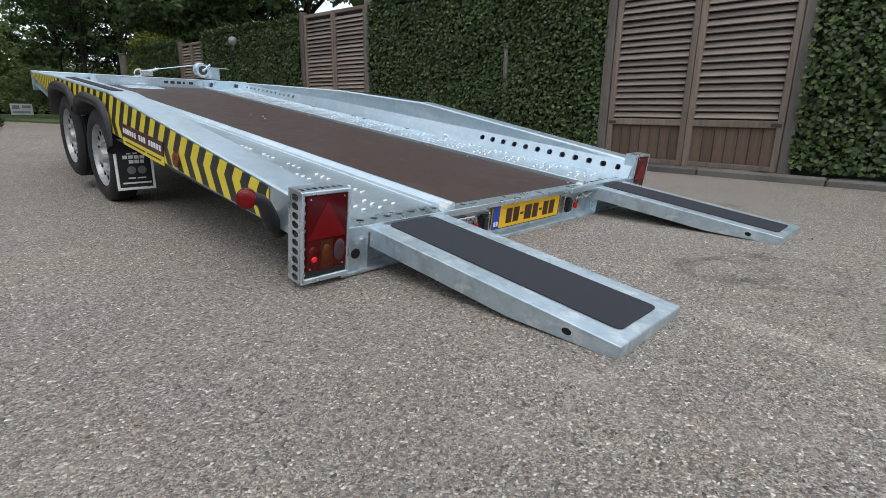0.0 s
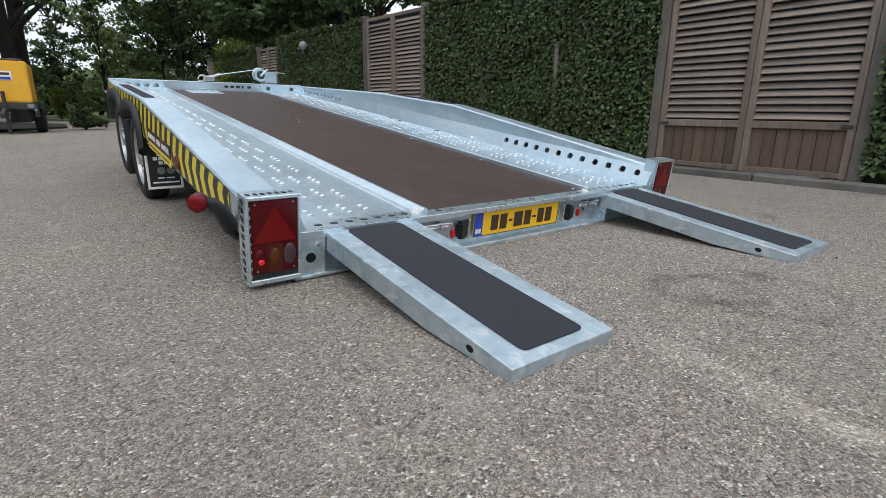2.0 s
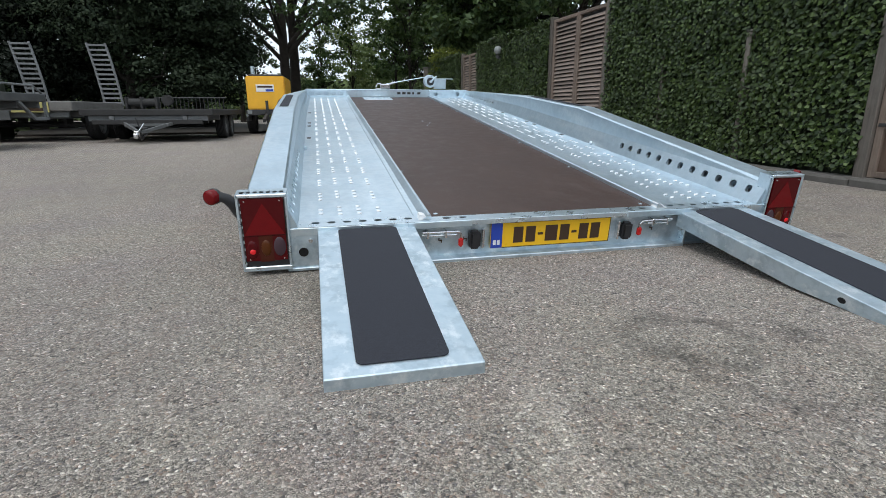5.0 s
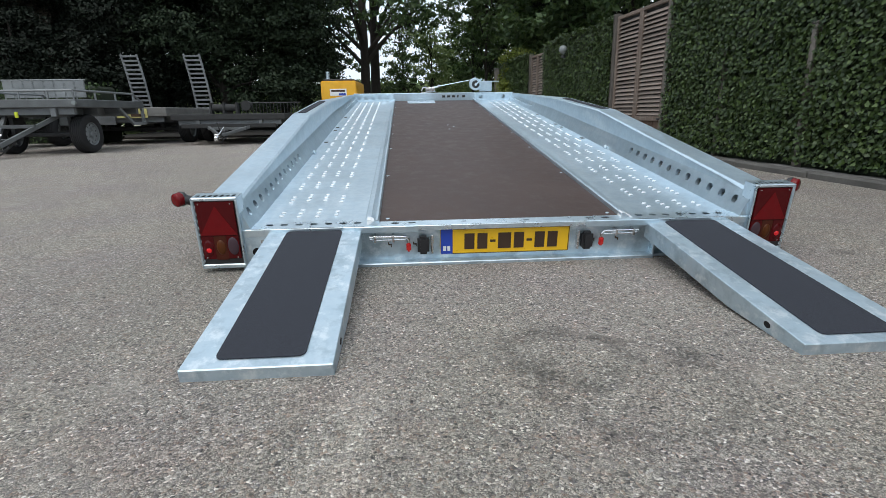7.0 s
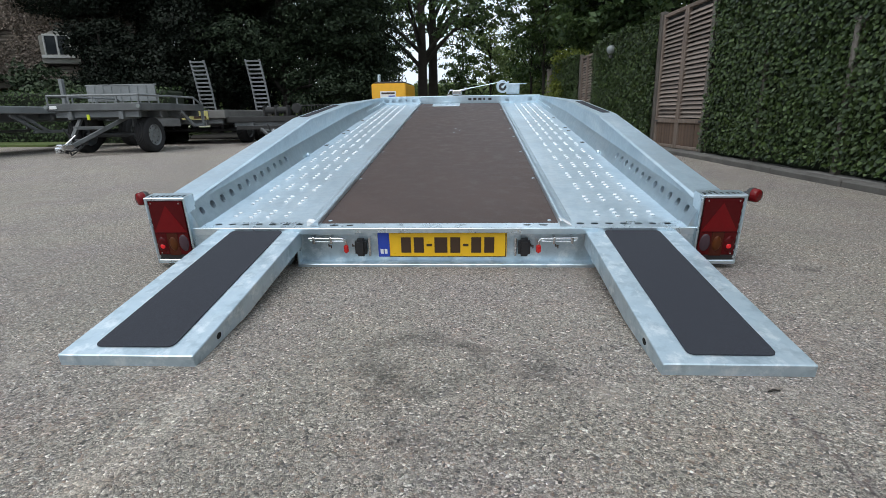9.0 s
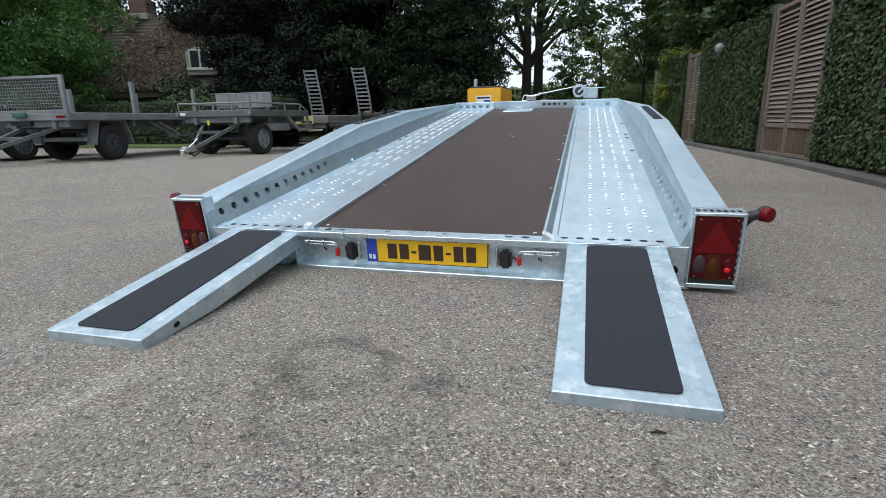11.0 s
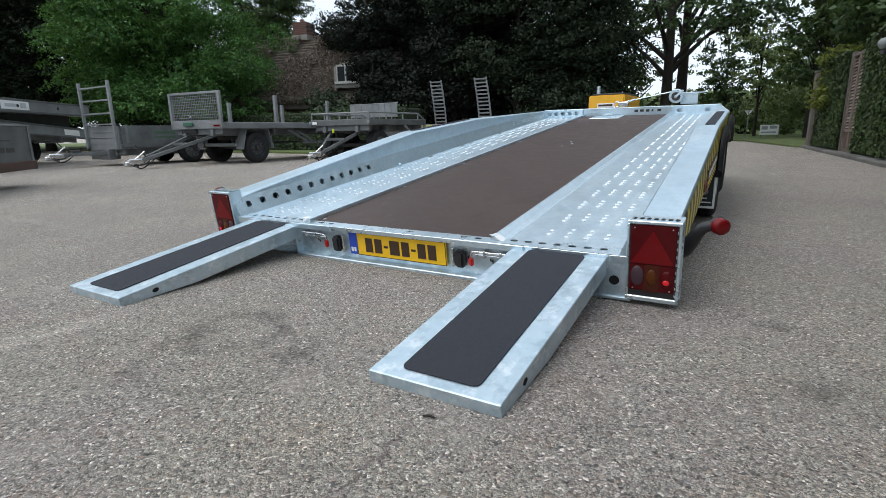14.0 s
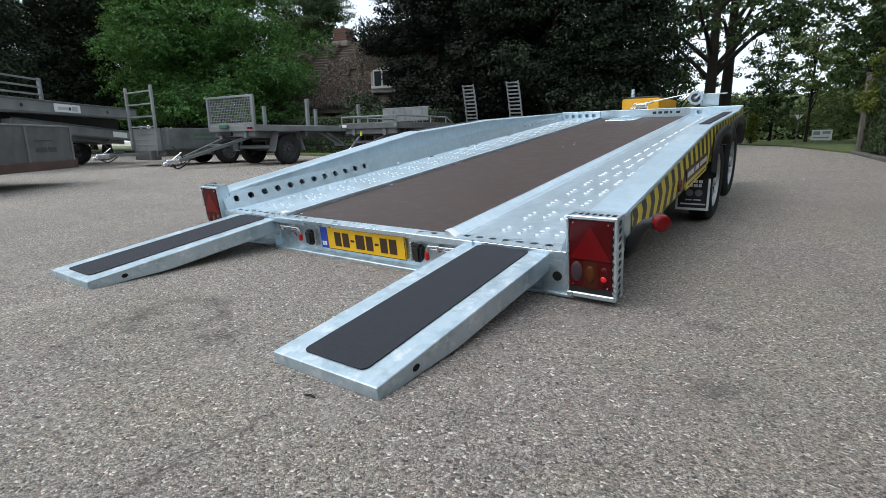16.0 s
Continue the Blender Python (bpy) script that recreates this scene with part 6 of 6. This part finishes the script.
part("chimney_pot", rod(bmesh.new(), (-0.12, 3.4, 5.10), (-0.12, 3.4, 5.28), 0.12, 0.1, 12), M_brick, ch)
dorm = part("gable", prism(bmesh.new(), [(3.2, 2.15), (4.35, 2.15), (4.35, 2.9), (3.8, 3.1), (3.2, 2.9)], 0.2, 1.9, 'y'), M_render, house, "pale rendered gable")
for u in (3.57, 3.97):
    part("window", box(u - 0.17, u + 0.17, 0.14, 0.20, 2.38, 2.90, 0.01), M_window, dorm, "dark window pane")
for u0, u1, z0, z1 in ((3.36, 4.18, 2.90, 2.95), (3.25, 4.25, 2.29, 2.38), (3.36, 3.41, 2.38, 2.9), (4.13, 4.18, 2.38, 2.9), (3.74, 3.80, 2.38, 2.9)):
    part("window_frame", box(u0, u1, 0.10, 0.19, z0, z1, 0.006), plain("aged_white_frame", (0.52, 0.52, 0.50), 0.5), dorm, "white window frame")
crng = np.random.default_rng(17)
k = 30000
cu = crng.uniform(-2.6, 3.3, k)
cv = crng.uniform(0.0, 1.0, k) ** 1.2
cc = np.stack([cu, cv * 3.4 - 0.08 - crng.uniform(0, 0.12, k), 1.6 + cv * 3.0 + crng.uniform(0.05, 0.2, k)], 1)
cc = cc[np.array([noise.noise((a * 0.9, b * 2.5, 4.0)) + 0.62 > b * 0.75 for a, b in zip(cu, cv)])]
v, f = leaf_cloud(cc, np.array([0.0, -0.7, 0.6]) + crng.normal(0, 0.5, (len(cc), 3)), crng.uniform(0.06, 0.13, len(cc)), crng)
creeper = new("creeper", mesh_from("creeper", v, f, M_creeper))
creeper.parent = house

# notice board and road sign on the far verge
board = thing("notice_board", "small white notice board on two posts on the verge", "sign", pose(1.40, 27.2, 0.0, 0, 0, -4) @ Matrix.Scale(1.1, 4))
part("panel", box(-0.34, 0.34, -0.02, 0.02, 0.14, 0.56, 0.01), M_white, board)
bars("lettering_bar", board, lambda u, v, d: (u, -0.022 - d, v), [(-0.28, -0.06, 0.36, 0.50), (0.02, 0.28, 0.40, 0.50), (-0.28, 0.25, 0.22, 0.28)], plain("grey_print", (0.3, 0.32, 0.34), 0.6))
for x in (-0.3, 0.3):
    part("post", rod(bmesh.new(), (x, 0.03, 0), (x, 0.03, 0.58), 0.025), M_zinc_dull, board)
sgn = thing("road_sign", "small pale triangular road sign on a thin pole", "sign", pose(0.50, 25.7, 0) @ Matrix.Scale(0.72, 4))
part("pole", rod(bmesh.new(), (0, 0, 0), (0.06, 0, 1.75), 0.03), M_zinc_dull, sgn)
part("panel", prism(bmesh.new(), [(-0.2, 1.75), (0.26, 1.75), (0.03, 1.42)], -0.015, 0.015, 'y'), M_white, sgn)


# ---------------------------------------------------------------- trees, shrubs and hedges
def limb(bm, pts, r0, r1, n=8):
    k = len(pts) - 1
    for i in range(k):
        rod(bm, pts[i], pts[i + 1], r0 + (r1 - r0) * i / k, r0 + (r1 - r0) * (i + 1) / k, n, caps=False)


def tree(name, label, x, y, height, trunk_r, blobs, leaves, size, material, seed, bare=2.5, lean=(0, 0), limbs=7, flat=0.7, spray=0.0):
    """A tapered trunk with limbs and a crown of single leaves. blobs: (dx, dy, z, radius)."""
    rng = np.random.default_rng(seed)
    t = thing(name, label, "tree" if trunk_r > 0.06 else "shrub", pose(x, y, 0))
    bm = bmesh.new()
    top = Vector((lean[0], lean[1], height * 0.8))
    pts = [Vector((0, 0, -0.1))]
    for k in range(1, 8):
        f = k / 7
        pts.append(Vector((lean[0] * f + rng.normal(0, 0.05) * height * 0.03, lean[1] * f + rng.normal(0, 0.05) * height * 0.03, height * 0.8 * f)))
    limb(bm, pts, trunk_r, trunk_r * 0.25, 12)
    rod(bm, (0, 0, -0.1), (0, 0, 0.4), trunk_r * 1.35, trunk_r, 12, caps=False)
    for k in range(min(limbs, len(blobs))):
        dx, dy, z, r = blobs[k]
        f = min(0.85, max(0.12, (z - r * 0.6 - 0.12 * height) / (height * 0.8)))
        start = Vector((lean[0] * f, lean[1] * f, height * 0.8 * f))
        end = Vector((dx, dy, z))
        mid = start.lerp(end, 0.5) + Vector((rng.normal(0, 0.12), rng.normal(0, 0.12), 0.10 * (end - start).length))
        limb(bm, [start, start.lerp(mid, 0.5) + Vector((0, 0, 0.04)), mid, mid.lerp(end, 0.5), end], trunk_r * 0.42, trunk_r * 0.08, 7)
        for q in range(4):
            a = start.lerp(end, 0.45 + 0.13 * q)
            e = a + Vector(rng.normal(0, 1, 3)).normalized() * r * 0.8
            limb(bm, [a, a.lerp(e, 0.5) + Vector((0, 0, 0.05 * r)), e], trunk_r * 0.12, trunk_r * 0.03, 5)
    part("trunk", bm, M_bark, t, smooth=True)
    vol = np.array([b[3] ** 2.2 for b in blobs])
    count = np.maximum(8, (leaves * vol / vol.sum()).astype(int))
    cs, ns = [], []
    for (dx, dy, z, r), n in zip(blobs, count):
        # clumps on the blob's shell and within it
        m = max(4, int(n / 26))
        d = rng.normal(size=(m, 3))
        d /= np.linalg.norm(d, axis=1, keepdims=True)
        rad = r * rng.uniform(0.45, 1.08, m) ** 0.6
        cc = np.array([dx, dy, z]) + d * rad[:, None] * np.array([1, 1, flat])
        pick = rng.integers(0, m, n)
        off = rng.normal(size=(n, 3)) * np.array([0.15, 0.15, 0.075]) * r ** 0.5
        if spray:
            # drooping fronds that reach out from each clump
            out = d + rng.normal(0, 0.35, (m, 3))
            out[:, 2] = np.abs(out[:, 2]) * 0.3
            out /= np.linalg.norm(out, axis=1, keepdims=True)
            u = rng.uniform(0, 1, n)
            off = out[pick] * (spray * u)[:, None] - np.array([0, 0, 1.0]) * (spray * 0.55 * u ** 2)[:, None] + rng.normal(size=(n, 3)) * np.array([0.085, 0.085, 0.03])
        cs.append(cc[pick] + off)
        ns.append(d[pick] * 0.5 + rng.normal(0, 0.55, (n, 3)) + np.array([0, 0, 0.55]))
    c, nr = np.concatenate(cs), np.concatenate(ns)
    keep = c[:, 2] > 0.05
    c, nr = c[keep], nr[keep]
    v, f = leaf_cloud(c, nr, rng.uniform(0.6, 1.3, len(c)) * size, rng)
    o = new("crown", mesh_from("crown", v, f, material))
    o.parent = t
    return t


def crown(rng, n, rx, ry, z0, z1, r0, r1, taper=0.5):
    """Blobs scattered through a rounded crown."""
    out = []
    for k in range(n):
        a, f = rng.uniform(0, 2 * math.pi), rng.uniform(0, 1)
        z = z0 + (z1 - z0) * f
        wide = (1 - taper * abs(2 * f - 0.9) ** 2)
        q = math.sqrt(rng.uniform(0.05, 1)) * wide
        out.append((rx * q * math.cos(a), ry * q * math.sin(a), z, rng.uniform(r0, r1)))
    return out


def hedge(x0, y0, x1, y1, thick, top, count, size, material, seed, label):
    rng = np.random.default_rng(seed)
    L = math.hypot(x1 - x0, y1 - y0)
    s, w = rng.uniform(0, L, count), rng.uniform(-1, 1, count)
    z = rng.uniform(0.02, 1, count)
    shell = rng.uniform(0, 1, count) < 0.75
    w = np.where(shell & (z < 0.93), np.sign(w) * rng.uniform(0.85, 1.1, count), w)
    zz = z * top + np.array([0.10 * noise.noise((a * 0.9, b, seed)) for a, b in zip(s, w)])
    ux, uy = (x1 - x0) / L, (y1 - y0) / L
    c = np.stack([x0 + ux * s - uy * w * thick / 2, y0 + uy * s + ux * w * thick / 2, zz], 1)
    nr = np.stack([-uy * w, ux * w, np.full(count, 0.5)], 1) + rng.normal(0, 0.45, (count, 3))
    v, f = leaf_cloud(c, nr, rng.uniform(0.7, 1.3, count) * size, rng)
    h = new("hedge", mesh_from("hedge", v, f, material))
    tagged(h, label, "hedge", kind="stuff")
    # dark core stands in for the shade inside the hedge
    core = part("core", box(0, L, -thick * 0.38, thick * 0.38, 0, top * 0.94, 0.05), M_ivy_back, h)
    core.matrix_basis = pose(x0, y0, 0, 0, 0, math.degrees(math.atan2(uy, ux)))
    return h


R = np.random.default_rng(21)
hedge(-24.0, 11.5, -7.6, 11.1, 0.9, 1.36, 16000, 0.085, M_leaf_hedge, 3, "clipped low green hedge behind the trailers")
# bright broad shrub tree
tree("acacia_tree", "broad bright green tree with thin dark branches", -18.9, 10.7, 8.8, 0.15, crown(R, 130, 4.3, 3.6, 1.6, 8.8, 0.45, 0.85, 0.2), 150000, 0.105, M_leaf_light, 5, limbs=26, spray=0.75)
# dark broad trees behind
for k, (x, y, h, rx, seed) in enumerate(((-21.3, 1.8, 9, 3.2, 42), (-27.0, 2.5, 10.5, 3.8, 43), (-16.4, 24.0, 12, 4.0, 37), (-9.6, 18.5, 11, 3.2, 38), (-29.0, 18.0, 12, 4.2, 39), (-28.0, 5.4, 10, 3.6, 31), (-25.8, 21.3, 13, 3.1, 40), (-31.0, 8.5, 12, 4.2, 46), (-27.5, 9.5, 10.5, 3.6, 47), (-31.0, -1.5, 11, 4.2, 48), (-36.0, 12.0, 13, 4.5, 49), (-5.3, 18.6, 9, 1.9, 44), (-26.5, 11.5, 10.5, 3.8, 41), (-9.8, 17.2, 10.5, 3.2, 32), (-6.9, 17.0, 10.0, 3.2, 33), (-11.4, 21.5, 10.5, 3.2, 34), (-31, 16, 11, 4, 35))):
    tree("dark_tree", "dense dark green broadleaf tree", x, y, h, 0.2, crown(R, 50, rx, 2.6, 1.4, h - 1.2, 0.8, 1.4, 0.25), 62000, 0.12, M_leaf_half_shade if seed in (31, 33, 44, 40, 41, 42, 43, 46, 47, 48, 49) else M_leaf_shade, seed, limbs=10)
tree("dark_tree", "dense dark green broadleaf tree", -13.5, 16.9, 9.5, 0.2, crown(R, 44, 2.5, 2.0, 4.4, 8.8, 0.7, 1.1, 0.3), 60000, 0.12, M_leaf_shade, 45, limbs=8)
# twin-trunked oak in the gap and its neighbours
tree("oak_tree", "tall dark oak trunk with heavy limbs against the sky", -2.50, 22.6, 13, 0.25, crown(R, 34, 4.6, 3.0, 4.6, 10.5, 0.7, 1.3, 0.3) + [(-2.0, 0.2, 3.6, 0.7), (1.8, 0.0, 3.3, 0.6), (-2.7, 0.4, 4.4, 0.9)], 11000, 0.19, M_leaf_mid, 51, limbs=22)
tree("oak_tree", "tall dark oak trunk with heavy limbs against the sky", -2.18, 24.5, 13, 0.27, crown(R, 30, 3.2, 3.0, 4.8, 10.5, 0.7, 1.3, 0.3) + [(1.7, 0.2, 3.0, 0.7), (2.2, 0.1, 4.0, 0.6)], 7500, 0.19, M_leaf_mid, 52, limbs=20)
for x, y, h, r, n, seed in ((2.7, 25.3, 8, 1.6, 10000, 61), (5.2, 26.0, 9.5, 2.4, 14000, 62), (7.5, 21.0, 9.5, 3.0, 18000, 63), (6.2, 16.0, 8.5, 2.4, 17000, 64), (5.6, 11.0, 8.5, 2.4, 17000, 65), (-1.0, 33, 7.6, 1.1, 16000, 66), (0.75, 30.0, 6.2, 0.85, 6500, 70), (3.0, 22.6, 9, 1.7, 13000, 55), (4.6, 24.0, 9.5, 2.0, 14000, 57), (4.4, 14.6, 8, 1.9, 18000, 60), (4.9, 18.2, 9, 2.2, 18000, 58), (9, 31, 11, 3.4, 15000, 67), (-5.5, 30, 9, 2.6, 9000, 68), (5.8, 6.0, 8.0, 2.0, 12000, 69)):
    n = int(n * (0.34 if seed in (55, 61, 66, 70) else 0.62)) if y > 19 else n
    tree("yard_tree", "slender leafy broadleaf tree behind the fence", x, y, h, 0.26 if seed == 57 else 0.075 if seed in (55, 61, 66, 70) else 0.14, crown(R, 30, r, r, 1.2 if seed == 66 else 2.6 if y > 20 else 2.4, h - 0.6, 0.6, 1.1, 0.4), n, 0.18, M_leaf_shade if seed in (62, 64) else M_leaf_haze if seed == 70 else M_leaf_mid, seed, limbs=16)
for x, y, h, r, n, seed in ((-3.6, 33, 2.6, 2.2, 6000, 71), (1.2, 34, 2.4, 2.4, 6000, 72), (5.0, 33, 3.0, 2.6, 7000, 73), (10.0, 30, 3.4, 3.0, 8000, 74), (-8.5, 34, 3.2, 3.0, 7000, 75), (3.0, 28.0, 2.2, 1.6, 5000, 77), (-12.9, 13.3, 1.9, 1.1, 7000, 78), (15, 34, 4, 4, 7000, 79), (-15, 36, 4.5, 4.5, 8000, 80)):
    tree("bush", "rounded green bush on the verge", x, y, h, 0.05, crown(R, 18, r, r, 0.3, h, 0.4, 0.8, 0.6), n, 0.15, M_leaf_haze if seed in (71, 72, 73, 74, 77) else M_leaf_wispy if seed == 78 else M_leaf_mid, seed, limbs=8)
small = np.random.default_rng(76)
tree("bush", "small leafy plant at the foot of the fence posts", -0.95, 14.3, 0.45, 0.03, crown(small, 14, 0.32, 0.25, 0.1, 0.42, 0.10, 0.2, 0.5), 2600, 0.06, M_leaf_hedge, 76, limbs=6)
tree("bush", "yellow-green bush beside the fence end", 2.75, 13.6, 2.3, 0.05, crown(small, 20, 0.5, 0.6, 1.0, 2.35, 0.25, 0.45, 0.5), 9000, 0.07, M_leaf_lime, 77, limbs=8)
own = np.random.default_rng(92)
tree("dark_tree", "blue-green leafy tree behind the house roof", -22.2, 18.8, 10.5, 0.18, crown(own, 44, 1.5, 1.5, 3.2, 9.5, 0.6, 1.0, 0.3), 42000, 0.12, M_leaf_mid, 93, limbs=10)
tree("yard_tree", "leafy broadleaf tree at the far end of the lane", 3.9, 33.5, 6.8, 0.12, crown(own, 30, 2.0, 2.0, 1.6, 6.0, 0.6, 0.9, 0.3), 8000, 0.2, M_leaf_mid, 95, limbs=12)
tree("yard_tree", "leafy broadleaf tree at the far end of the lane", 2.2, 36.0, 6.0, 0.10, crown(own, 24, 1.5, 1.5, 1.4, 5.4, 0.5, 0.9, 0.3), 6000, 0.2, M_leaf_haze, 96, limbs=10)
# Low tree added to fill the dark area beside the house.
tree("dark_tree", "dark low tree beside the house", -12.2, 14.9, 4.2, 0.10, crown(own, 26, 0.9, 0.9, 0.6, 3.7, 0.4, 0.7, 0.3), 24000, 0.10, M_leaf_shade, 97, limbs=8)
tree("bush", "small clipped yellow-green bush at the road's edge", -1.25, 26.6, 1.45, 0.04, crown(own, 22, 0.18, 0.18, 0.14, 1.30, 0.12, 0.2, 0.4), 3600, 0.07, M_leaf_lime, 94, limbs=6)
hedge(-40, 40, 40, 42, 3.0, 3.0, 16000, 0.4, M_leaf_haze, 91, "distant belt of green woodland")

# ---------------------------------------------------------------- litter on the yard
srng = np.random.default_rng(29)
bm = bmesh.new()
for k in range(330):
    x, y = srng.uniform(-3.2, 3.0), srng.uniform(-2.3, 2.2)
    if -1.25 < x < 1.25 and y > -1.0:
        continue
    r = srng.uniform(0.0016, 0.0036)
    bmesh.ops.create_icosphere(bm, subdivisions=1, radius=r, matrix=pose(x, y, r * 0.35, srng.uniform(0, 90), srng.uniform(0, 90), 0))
tagged(part("loose_chippings", bm, plain("pale_loose_chippings", (0.52, 0.49, 0.45), 0.8, vary=0.4, scale=3.0)), "scattered loose pale chippings on the asphalt", "gravel", kind="stuff")
scrap = thing("paper_scrap", "crumpled white scrap of paper on the asphalt", "litter", pose(1.43, 5.67, 0, 0, 0, 20))
bm = slab_grid(-0.03, 0.03, -0.02, 0.02, 5, 4, lambda x, y: 0.006 + 0.006 * noise.noise((x * 60, y * 60, 2)))
part("sheet", bm, M_white, scrap)
for x, y, rz in ((0.78, -0.985, 15),):
    tw = thing("twig", "short dark broken twig on the asphalt", "twig", pose(x, y, 0.004, 0, 0, rz))
    part("stem", tube(bmesh.new(), [Vector((-0.014, 0, 0)), Vector((0, 0.002, 0.001)), Vector((0.014, -0.002, 0))], [0.002, 0.003, 0.002], 6), M_bark, tw)
